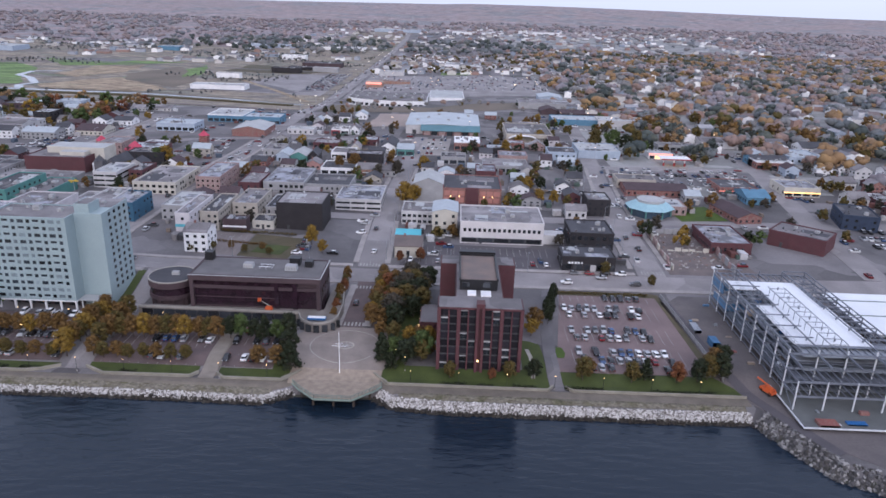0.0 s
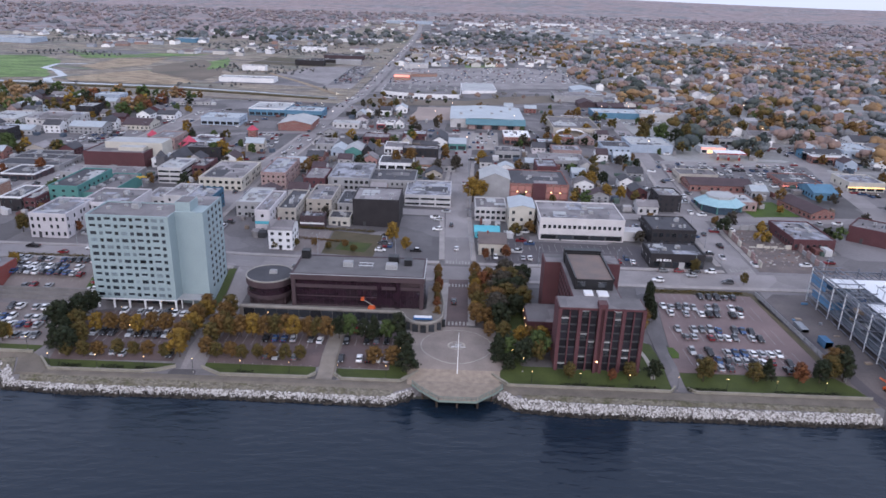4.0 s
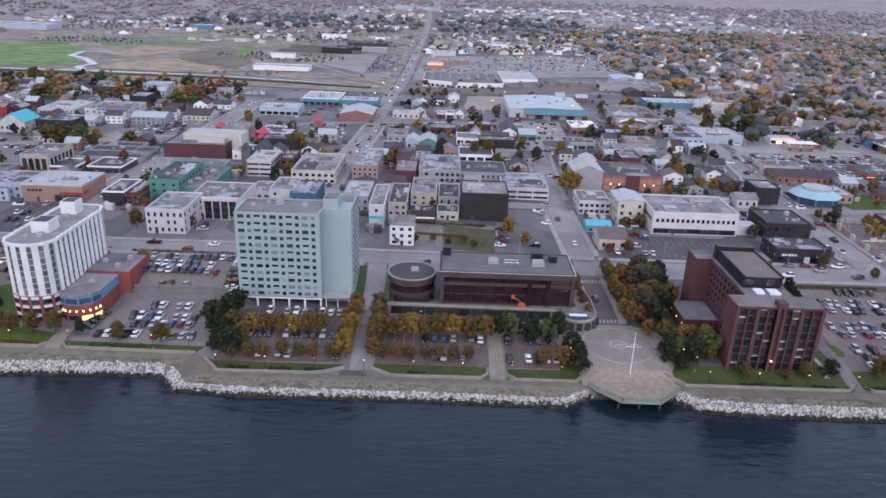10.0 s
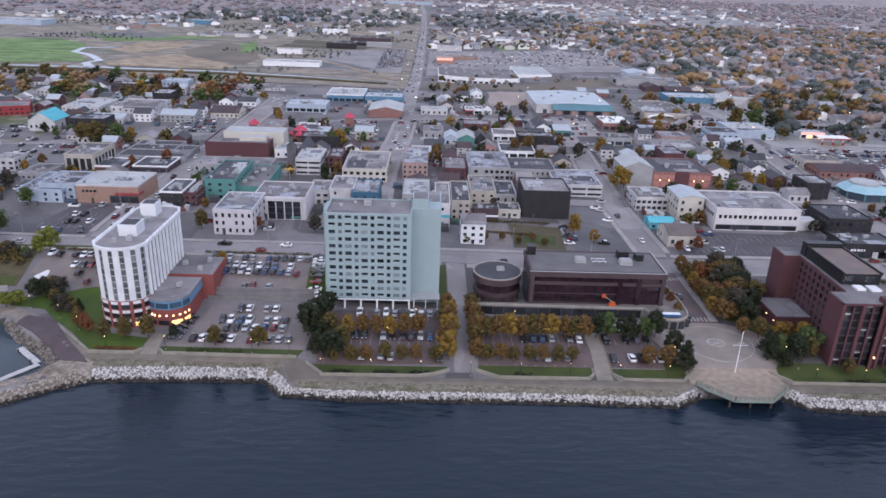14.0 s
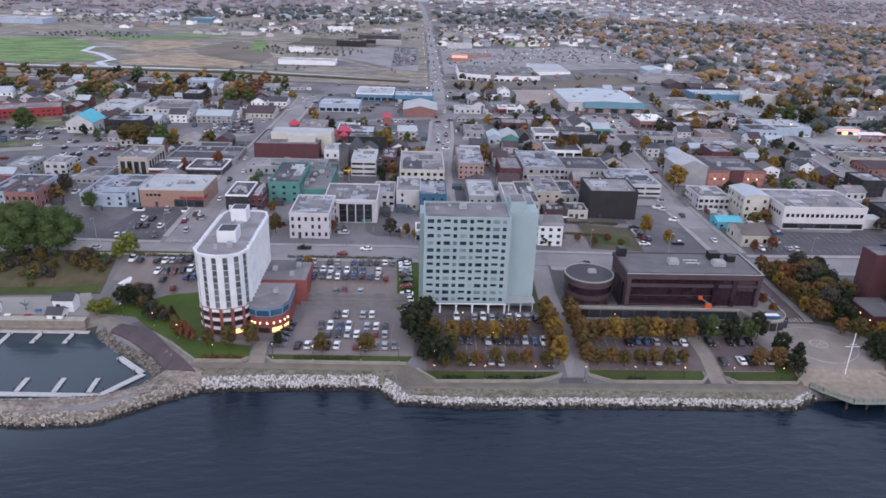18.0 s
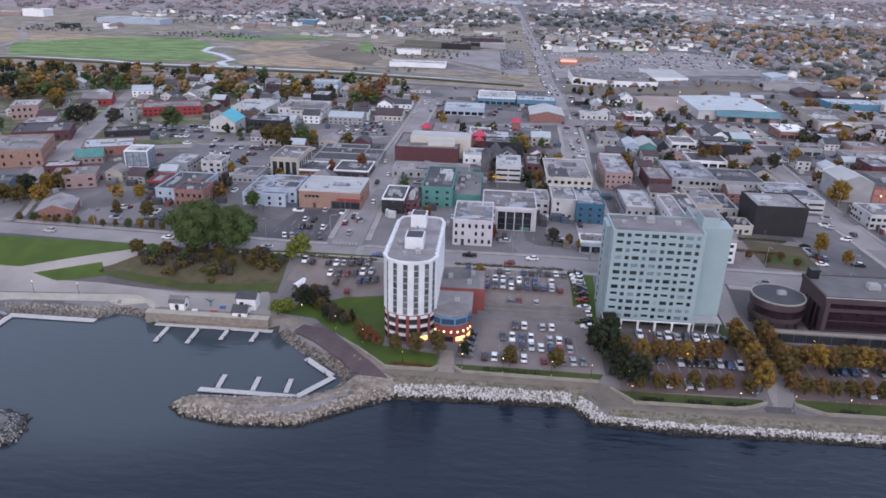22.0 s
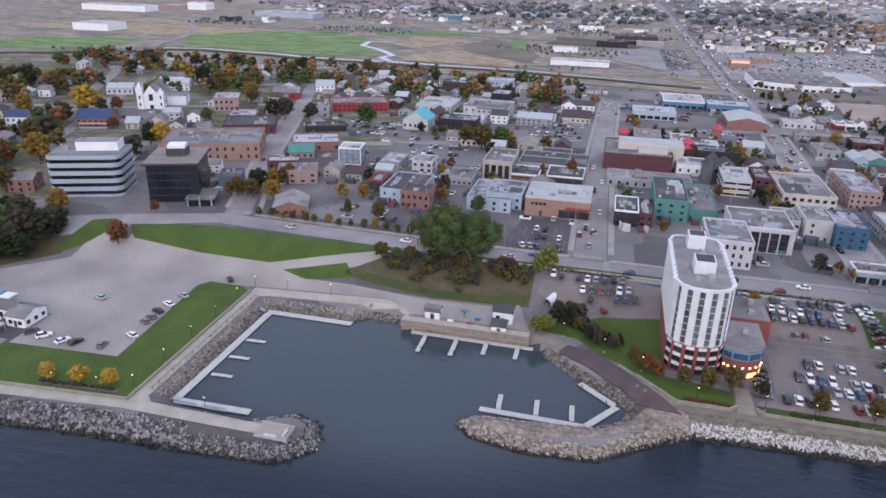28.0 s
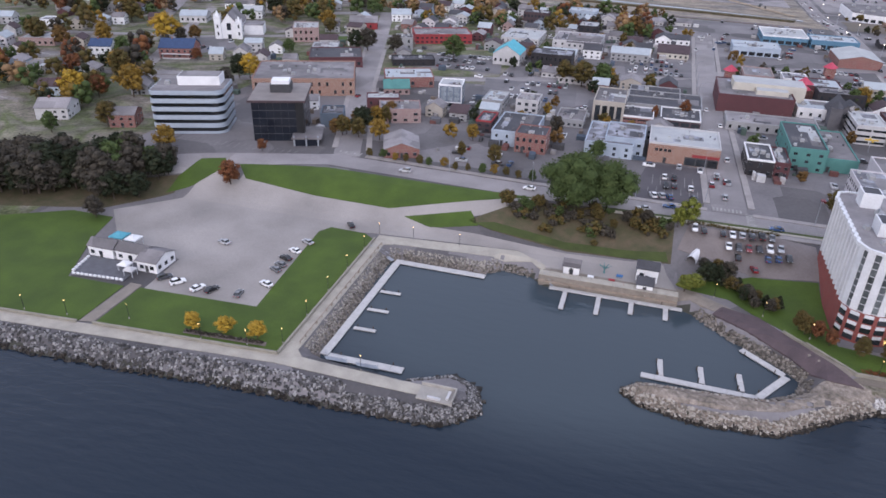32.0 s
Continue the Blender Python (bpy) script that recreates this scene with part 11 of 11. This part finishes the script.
# infill: parcels between the streets that hold ordinary buildings
fill_rng = random.Random(77)
STREETS = [[(-600, 170), (-480, 216), (-425, 233), (-375, 250), (-300, 246), (-110, 243), (200, 255), (500, 262)], [(-31, 203), (-32, 330), (-29, 420), (-25, 520)], [(78, 250), (80, 320), (83, 380), (88, 450), (93, 530), (100, 640)],
           [(-235, 250), (-237, 370), (-235, 570)], [(-371, 254), (-404, 350), (-432, 440), (-470, 560)], [(-141, 249), (-141, 356), (-136, 430), (-134, 640)], [(-60, 318), (-26, 320), (80, 326), (300, 340)],
           [(-520, 320), (-349, 388), (-260, 428), (-200, 475), (-140, 497), (-30, 508)], [(168, 259), (175, 326), (185, 390), (193, 447), (194, 519), (197, 590), (206, 720)], [(92, 438), (188, 445)]]


def off_street(x, y, r):
    p = Vector((x, y))
    for line in STREETS:
        for a, c in zip(line, line[1:]):
            a, c = Vector(a), Vector(c)
            t = max(0, min(1, (p - a).dot(c - a) / (c - a).length_squared))
            if (p - a.lerp(c, t)).length < r:
                return False
    return True


def free(x, y, w, d, gap=2.0):
    if any(x < q[2] + gap and x + w > q[0] - gap and y < q[3] + gap and y + d > q[1] - gap for q in PLACED):
        return False
    return all(off_street(x + a * w, y + b * d, 8.5) for a in (0, 0.5, 1) for b in (0, 0.5, 1))


FILL_WALLS = [OFFWHITE, WHITE, WHITE, BEIGE, GREYW, GREYW, BRICK, BRICK_DARK, BRICK_DARK, BRICK_PINK, PALEBLUE, LILAC, DARKW, DARKW, BROWNC, BROWNC]
FILL_WORDS = {"weathered_white": "weathered white", "white_paint": "white", "cream_siding": "cream", "beige_stucco": "beige", "grey_wall": "grey", "red_brick": "red brick", "wine_brick": "dark red brick", "faded_brick": "faded brick", "pale_blue_wall": "pale blue",
              "pale_lilac_stucco": "pale", "black_wall": "black", "brown_stone": "brown", "blue_siding": "blue"}


def infill(x0, x1, y0, y1, tries, houses, big=1.0, rz=0.0):
    for _ in range(tries):
        x, y = fill_rng.uniform(x0, x1), fill_rng.uniform(y0, y1)
        wall = fill_rng.choice(FILL_WALLS)
        word = FILL_WORDS[wall.name]
        if fill_rng.random() < houses:
            w, d = fill_rng.uniform(7, 11), fill_rng.uniform(7, 12)
            if free(x, y, w, d, 1.5):
                rf = fill_rng.choice([TAR, TAR_DARK, TAR, BROWNC, METAL_ROOF])
                house("house", word + " wooden house with a pitched roof", x, y, w, d, fill_rng.uniform(3.2, 5.6), wall if wall not in (DARKW, BROWNC) else OFFWHITE, rf, rise=fill_rng.uniform(1.8, 3), along_x=fill_rng.random() < 0.5, chimney=False, rz=rz, group="town houses")
        else:
            w, d = fill_rng.uniform(11, 24) * big, fill_rng.uniform(11, 22) * big
            if free(x, y, w, d, 1.5):
                rf = fill_rng.choice([TAR, TAR, TAR_DARK, PALE_ROOF, PATCH_ROOF, METAL_ROOF])
                st = fill_rng.choice([1, 1, 2]) if y < 420 else fill_rng.choice([1, 1, 1, 2])
                block("building", word + " flat-roofed commercial building in the town", x, y, w, d, 3.6 * st + fill_rng.uniform(0, 1), wall, rf, storeys=st, win=fill_rng.choice(["white", "dark", "shop"]), units=1, rz=rz, group="town buildings")


infill(-228, -146, 330, 480, 300, 0.15)
infill(-130, -40, 300, 420, 200, 0.3)
infill(-130, -40, 420, 510, 30, 0.7)
infill(-24, 72, 345, 510, 90, 0.6)
infill(200, 330, 330, 470, 70, 0.7)
infill(100, 165, 340, 400, 12, 0.5)
infill(-360, -245, 300, 470, 180, 0.5)
infill(-125, 60, 530, 640, 22, 0.8)
infill(-470, -380, 300, 460, 120, 0.5, 0.9, 20)
PLACED.append((-545, 400, -500, 462))
infill(-720, -470, 240, 640, 130, 0.9, 0.9, 20)
infill(-480, -260, 455, 600, 170, 0.85)


def far_cars(name, label, rows_):
    """Small far cars in lots and streets, each a body with a glazed top: rows of x, y, turn."""
    V, F, M = [], [], []
    for x, y, a in rows_:
        z = terrain_z(x, y) + 0.25
        c, s = math.cos(a), math.sin(a)
        k = len(V)
        pts = [(px, py, pz) for pz, ex, ey in ((0, .88, 2.2), (.75, .9, 2.25)) for px, py in ((-ex, -ey), (ex, -ey), (ex, ey), (-ex, ey))] + [(-.8, -1.6, .75), (.8, -1.6, .75), (.8, 1.0, .75), (-.8, 1.0, .75), (-.65, -1.1, 1.35), (.65, -1.1, 1.35), (.65, .3, 1.35), (-.65, .3, 1.35)]
        V += [(x + px * c - py * s, y + px * s + py * c, z + pz) for px, py, pz in pts]
        for b_, top in ((0, 0), (8, 1)):
            for i in range(4):
                j = (i + 1) % 4
                F.append([k + b_ + i, k + b_ + j, k + b_ + 4 + j, k + b_ + 4 + i])
                M.append(top)
            F.append([k + b_ + 4 + i for i in range(4)])
            M.append(0)
    me = bpy.data.meshes.new(name)
    me.from_pydata(V, [], F)
    me.materials.append(FAR_PAINT)
    me.materials.append(CAR_GLASS)
    me.polygons.foreach_set("material_index", np.array(M, np.int32))
    tagged(new(name, me), label, "cars", kind="stuff")


FAR_PAINT = ramp_mat("far_car_paint", [(0.7, 0.7, 0.71), (0.62, 0.62, 0.64), (0.33, 0.34, 0.36), (0.05, 0.05, 0.055), (0.02, 0.02, 0.022), (0.15, 0.02, 0.025), (0.04, 0.07, 0.14), (0.5, 0.5, 0.51)], rough=0.3)
spots_ = []
for _ in range(3600):
    x, y = fill_rng.uniform(-360, 330), fill_rng.uniform(262, 640)
    if not (-103 < x < -63 and y < 288) and not any(q[0] - 2.5 < x < q[2] + 2.5 and q[1] - 2.5 < y < q[3] + 2.5 for q in PLACED) and noise.noise(Vector((x * 0.03, y * 0.03, 1))) > 0.0:
        spots_.append((x, y, fill_rng.choice([0, math.pi / 2]) + fill_rng.uniform(-.06, .06)))
spots_ = spots_[::2]
for x0, y0, x1, y1, k_ in ((-24, 462, -6, 510, 4), (-278, 438, -248, 470, 4), (-338, 358, -304, 386, 3), (-176, 444, -148, 480, 4), (-390, 408, -352, 436, 3), (102, 402, 180, 434, 4), (190, 268, 256, 322, 6), (-528, 394, -516, 416, 2), (134, 486, 186, 496, 2)):
    for r_ in range(k_):
        yy, xx = y0 + (y1 - y0) * r_ / max(1, k_ - 1), x0
        while xx < x1:
            if fill_rng.random() < 0.62:
                spots_.append((xx, yy + fill_rng.uniform(-.3, .3), fill_rng.choice([0, math.pi]) + fill_rng.uniform(-.05, .05)))
            xx += 2.8
far_cars("distant_cars", "cars parked in lots and streets across the town", spots_)
spots_ = [(fill_rng.uniform(-118, 110), round(fill_rng.uniform(832, 1000) / 14) * 14, fill_rng.choice([0, 3.14])) for _ in range(260)] + [(fill_rng.uniform(-180, -152), round(fill_rng.uniform(830, 1010) / 8) * 8, 0) for _ in range(170)] + [(-135 + fill_rng.choice([-2.5, 2.5]), fill_rng.uniform(420, 1500), 0) for _ in range(70)]
far_cars("distant_cars", "cars on the far road and in the shopping lots", spots_)


CHURCH_YARD = lambda x, y: -545 < x < -500 and 380 < y < 462


def tree_spots(n_, x0, x1, y0, y1, h=(7, 12), test=None, wide=(0.32, 0.48)):
    return [(x, y, hh, hh * far_rng.uniform(*wide)) for (x, y), hh in zip(scatter(n_, x0, x1, y0, y1, test), far_rng.uniform(*h, n_))]


# Leaf colours for far trees, greyed and lifted to carry distance haze.
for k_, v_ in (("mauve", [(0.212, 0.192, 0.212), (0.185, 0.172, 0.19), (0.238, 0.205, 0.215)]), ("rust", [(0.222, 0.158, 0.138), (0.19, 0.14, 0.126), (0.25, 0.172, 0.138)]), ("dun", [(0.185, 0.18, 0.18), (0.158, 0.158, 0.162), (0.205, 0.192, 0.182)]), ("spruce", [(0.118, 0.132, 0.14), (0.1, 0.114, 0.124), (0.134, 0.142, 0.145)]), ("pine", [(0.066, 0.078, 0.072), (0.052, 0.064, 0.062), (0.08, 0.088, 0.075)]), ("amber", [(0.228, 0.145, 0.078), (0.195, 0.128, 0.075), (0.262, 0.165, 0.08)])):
    LEAF_MAT[k_] = ramp_mat("hazed_leaves_" + k_, v_, rough=0.9, grain=0.05)


def east_test(k):
    """Where trees of one colour gather: clumps that thicken to the east and north."""
    def ok(x, y):
        if not near_test(x, y) or x < 90 or not off_street(x, y, 7):
            return False
        v = noise.noise(Vector((x * 0.011 + k * 9, y * 0.008, k * 5.0)))
        return far_rng.random() < (0.2 + (x - 90) / 260 + (y - 430) / 1500) * (0.12 + max(0, v + 0.1) * 2.6)
    return ok



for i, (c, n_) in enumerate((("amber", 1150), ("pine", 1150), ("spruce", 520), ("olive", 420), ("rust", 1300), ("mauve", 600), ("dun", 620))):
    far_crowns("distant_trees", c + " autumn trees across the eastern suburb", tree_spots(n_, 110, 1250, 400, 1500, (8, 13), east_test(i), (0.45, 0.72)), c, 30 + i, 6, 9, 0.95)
for i, (c, n_) in enumerate((("orange", 26), ("pine", 40), ("olive", 26), ("amber", 40))):
    tree_stuff("distant_trees", c + " garden trees among the nearer eastern houses", tree_spots(n_, 150, 420, 400, 640, (8, 13), lambda x, y: near_test(x, y) and off_street(x, y, 8) and noise.noise(Vector((x * 0.014, y * 0.014, 4))) > -0.05 and not any(q[0] - 2 < x < q[2] + 2 and q[1] - 2 < y < q[3] + 2 for q in PLACED), (0.4, 0.6)), c, 140, 1.0, 170 + i)


def west_gardens(x, y):
    if not off_street(x, y, 7) or -452 < x < -420 and y < 300 or CHURCH_YARD(x, y) or x > -545 and 340 < y < 470 and far_rng.random() < 0.75:
        return False
    if any(q[0] - 2 < x < q[2] + 2 and q[1] - 3 < y < q[3] + 2 for q in PLACED):
        return False
    return x < -468 and noise.noise(Vector((x * 0.018, y * 0.018, 6))) > 0.02


def west_belt(x, y):
    return off_street(x, y, 7) and y > 545 + (x + 600) * -0.12 and not any(q[0] - 2 < x < q[2] + 2 and q[1] - 3 < y < q[3] + 2 for q in PLACED)


for i, (c, n_) in enumerate((("gold", 22), ("amber", 18), ("olive", 44), ("green", 34), ("russet", 10), ("dark", 14), ("bare", 26))):
    tree_stuff("distant_trees", c + " autumn trees among the western houses", tree_spots(n_, -740, -468, 240, 545, (9, 15), west_gardens, (0.38, 0.54)), c, 300, 0.46, 50 + i)
for i, (c, n_) in enumerate((("gold", 16), ("amber", 40), ("olive", 44), ("green", 36), ("russet", 12), ("dark", 30), ("bare", 16), ("orange", 16))):
    tree_stuff("distant_trees", c + " trees in a belt behind the western houses", tree_spots(n_, -720, -270, 530, 640, (8, 14), west_belt, (0.4, 0.58)), c, 260, 0.5, 250 + i)
for i, (c, n_) in enumerate((("orange", 55), ("olive", 70), ("green", 45), ("gold", 40), ("bare", 50), ("dark", 30))):
    tree_stuff("distant_trees", c + " street trees between the shops", tree_spots(n_, -350, 250, 285, 640, (4.5, 9), lambda x, y: off_street(x, y, 6.5) and not any(q[0] - 2 < x < q[2] + 2 and q[1] - 2 < y < q[3] + 2 for q in PLACED) and abs(x + 30) > 9 and abs(x + 235) > 9 and not (-45 < x < 30 and 520 < y < 612) and not (-225 < x < -130 and y > 490)), c, 110, 0.75, 60 + i)
# Far woods tinted grey-mauve: the haze of distance is inside these leaf colours.
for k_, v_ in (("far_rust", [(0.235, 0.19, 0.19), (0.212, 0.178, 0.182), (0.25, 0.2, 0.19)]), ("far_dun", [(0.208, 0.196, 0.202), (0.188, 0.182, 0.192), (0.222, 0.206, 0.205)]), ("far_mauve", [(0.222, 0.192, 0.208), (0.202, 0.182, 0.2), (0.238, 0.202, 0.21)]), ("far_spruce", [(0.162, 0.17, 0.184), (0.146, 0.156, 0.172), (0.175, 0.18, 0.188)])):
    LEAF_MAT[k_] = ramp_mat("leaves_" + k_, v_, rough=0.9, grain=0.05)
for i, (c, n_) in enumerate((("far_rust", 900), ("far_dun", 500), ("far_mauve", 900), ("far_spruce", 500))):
    far_crowns("far_woods", c.replace("far_", "") + " far woodland to the horizon, haze mixed into its colours", tree_spots(n_, -1900, 2100, 1500, 2900, (8, 12), lambda x, y: abs(x) < 260 + y * 0.66 and not (-420 < x < 700 and y < 2400 and far_rng.random() < 0.7), (0.65, 1.1)), c, 70 + i, 3, 0, 1.0, 0.7)
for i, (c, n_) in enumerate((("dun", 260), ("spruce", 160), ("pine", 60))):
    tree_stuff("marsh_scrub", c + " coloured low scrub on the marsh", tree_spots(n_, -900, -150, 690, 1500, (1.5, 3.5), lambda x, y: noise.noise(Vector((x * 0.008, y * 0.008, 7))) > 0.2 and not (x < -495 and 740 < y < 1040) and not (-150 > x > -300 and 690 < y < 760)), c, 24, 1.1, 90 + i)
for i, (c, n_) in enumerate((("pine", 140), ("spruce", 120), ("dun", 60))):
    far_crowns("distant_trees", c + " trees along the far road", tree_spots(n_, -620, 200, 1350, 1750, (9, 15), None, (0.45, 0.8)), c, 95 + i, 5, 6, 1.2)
# far commercial sheds
for i, (x, y, w, d, h, m_, r_) in enumerate(((-303, 806, 62, 20, 5, WHITE, PALE_ROOF), (-312, 925, 30, 12, 6, WHITE, TAR), (-262, 1010, 40, 16, 7, DARKW, TAR_DARK), (-210, 1040, 36, 16, 6, GREYW, PALE_ROOF), (-110, 1010, 34, 20, 6, OFFWHITE, PALE_ROOF), (-240, 1110, 60, 30, 6, BROWNC, TAR_DARK), (-250, 1060, 70, 20, 4, DARKW, TAR_DARK), (-300, 1230, 40, 20, 7, WHITE, WHITE),
                                             (-557, 1340, 38, 30, 7, BLUEW, METAL_ROOF), (-430, 1500, 110, 30, 6, PALEBLUE, PALE_ROOF), (-280, 1480, 90, 30, 6, WHITE, PALE_ROOF), (-971, 889, 56, 40, 8.8, WHITE, PALE_ROOF), (-1209, 1201, 133, 40, 9.8, WHITE, PALE_ROOF), (-1111, 1300, 56, 36, 6.2, BRICK_PINK, PALE_ROOF), (-1052, 1300, 40, 30, 12.3, WHITE, WHITE), (-868, 1221, 111, 50, 7.6, PALEBLUE, PALE_ROOF), (-875, 1112, 30, 20, 6, DARKW, TAR_DARK), (-20, 1120, 80, 40, 6, WHITE, PALE_ROOF), (-110, 1180, 60, 30, 6, BEIGE, TAR), (60, 690, 50, 30, 6, GREYW, TAR), (130, 640, 60, 24, 5, BRICK, TAR), (-100, 905, 40, 14, 4, BRICK_TAN, TAR), (-20, 2150, 160, 60, 8, WHITE, PALE_ROOF), (-260, 2250, 140, 50, 8, PALEBLUE, PALE_ROOF), (180, 2200, 120, 50, 8, WHITE, PALE_ROOF))):
    block("commercial_shed", "large low commercial building in the distance", x, y, w, d, h, m_, r_, storeys=1, win="none", units=3)
for i, (c, n_, h_) in enumerate((("olive", 34, (1.0, 3.2)), ("green", 16, (0.8, 2.2)), ("bare", 40, (1.2, 3.4)))):
    tree_stuff("bushes", c + " coloured wild bushes on the overgrown slope", tree_spots(n_, -314, -253, 220, 239, h_, lambda x, y: y > 220 + max(0, (-283 - x) * 0.2) and y < 226 + (x + 316) * 0.4 + 2 and noise.noise(Vector((x * 0.07, y * 0.1, 2))) + (y - 229) * 0.05 > 0.0, (0.6, 1.0)), c, 110, 0.3, 120 + i)
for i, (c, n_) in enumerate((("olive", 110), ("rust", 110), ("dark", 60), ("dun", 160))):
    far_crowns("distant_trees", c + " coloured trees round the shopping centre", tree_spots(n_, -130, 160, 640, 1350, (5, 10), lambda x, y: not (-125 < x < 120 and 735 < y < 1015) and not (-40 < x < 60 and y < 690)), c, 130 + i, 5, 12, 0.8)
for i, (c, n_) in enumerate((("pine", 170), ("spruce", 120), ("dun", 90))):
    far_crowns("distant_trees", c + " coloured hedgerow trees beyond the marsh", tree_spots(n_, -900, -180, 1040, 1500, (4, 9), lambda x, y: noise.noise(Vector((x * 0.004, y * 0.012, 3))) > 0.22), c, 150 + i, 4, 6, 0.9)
far_houses("distant_houses", "scattered pale buildings beyond the marsh", sized(scatter(110, -900, -200, 1120, 1650, lambda x, y: noise.noise(Vector((x * 0.006, y * 0.006, 9))) > 0.05), (5, 12), (4, 8), (3, 6)))
H_MID = scatter(120, -125, 140, 1020, 1350)
far_houses("distant_houses", "houses beyond the shopping centre", sized(H_MID, (4, 9), (4, 7), (3, 6)))


def far_lamps(name, label, spots, h, glow):
    """Thin far lamp poles with small lit heads; the heads are joined in one mesh, the poles in another."""
    bp_, bh_ = bmesh.new(), bmesh.new()
    for x, y in spots:
        z = terrain_z(x, y)
        box(bp_, x - 0.09, y - 0.09, z, x + 0.09, y + 0.09, z + h)
        box(bh_, x - 0.3, y - 0.3, z + h, x + 0.3, y + 0.3, z + h + 0.3)
    th = thing(name, label, "street lights", 0, 0, 0)
    tagged(th, kind="stuff")
    part("pole", bp_, STEEL, th)
    part("lamp_head", bh_, glow, th)


WARM_FAR = glow_mat("far_warm_lamp", (1.0, 0.72, 0.42), 2.6)
WHITE_FAR = glow_mat("far_white_lamp", (1.0, 0.9, 0.72), 2.6)
far_lamps("far_street_lamps", "far lit street lamps along the long road", [(-128 + (i % 2) * -15, 540 + i * 36) for i in range(27)], 8, WHITE_FAR)
far_lamps("far_street_lamps", "lit lamps in the far shopping lots", [(fill_rng.uniform(-110, 100), fill_rng.uniform(800, 1000)) for _ in range(26)] + [(fill_rng.uniform(-60, 250), fill_rng.uniform(450, 660)) for _ in range(14)], 9, WARM_FAR)


def yard_clutter(label, rows_):
    """Lean-tos, bins, crates and low walls behind the shops, joined in one mesh: rows of x, y, w, d, h, turn."""
    V, F = [], []
    for x, y, w, d, h, a in rows_:
        z = terrain_z(x, y)
        c, s_ = math.cos(a), math.sin(a)
        k = len(V)
        tilt = min(0.3, h * 0.12)
        for px, py, pz in ((-w, -d, -.5), (w, -d, -.5), (w, d, -.5), (-w, d, -.5), (-w, -d, h - tilt), (w, -d, h - tilt), (w, d, h), (-w, d, h)):
            V.append((x + px * c - py * s_, y + px * s_ + py * c, z + pz))
        F += [[k + i for i in f] for f in ((0, 1, 5, 4), (1, 2, 6, 5), (2, 3, 7, 6), (3, 0, 4, 7), (4, 5, 6, 7))]
    me = bpy.data.meshes.new("yard_clutter")
    me.from_pydata(V, [], F)
    me.materials.append(CLUTTER)
    tagged(new("yard_clutter", me), label, "clutter", kind="stuff")


CLUTTER = ramp_mat("shed_and_bin_paint", [(0.10, 0.10, 0.11), (0.20, 0.19, 0.19), (0.06, 0.06, 0.065), (0.13, 0.06, 0.055), (0.34, 0.33, 0.33), (0.07, 0.09, 0.12), (0.16, 0.13, 0.11), (0.07, 0.10, 0.085), (0.45, 0.45, 0.46)], rough=0.8, grain=0.8)
cl_rng = random.Random(31)
rows_ = []
for q in [q for q in PLACED if 252 < q[1] < 640 and -480 < q[0] < 260 and q[2] - q[0] < 45]:
    for _ in range(7):
        w, d, h = cl_rng.uniform(0.4, 2.4), cl_rng.uniform(0.4, 1.6), cl_rng.uniform(0.7, 3.0)
        if cl_rng.random() < 0.5:
            x, y = cl_rng.uniform(q[0], q[2]), cl_rng.choice([q[1] - cl_rng.uniform(2.2, 5), q[3] + cl_rng.uniform(2, 5)])
        else:
            x, y = cl_rng.choice([q[0] - cl_rng.uniform(2.6, 5), q[2] + cl_rng.uniform(2.6, 5)]), cl_rng.uniform(q[1], q[3])
        if off_street(x, y, 9) and y > 258 and not (-103 < x < -37 and y < 312) and not (-22 < x < 48 and y < 286) and not (-270 < x < -242 and y < 289) and not any(p[0] - w - .4 < x < p[2] + w + .4 and p[1] - d - .4 < y < p[3] + d + .4 for p in PLACED):
            rows_.append((x, y, w, d, h, cl_rng.choice([0, 1.571]) + cl_rng.uniform(-.05, .05)))
yard_clutter("sheds, bins and lean-tos behind the shops", rows_)
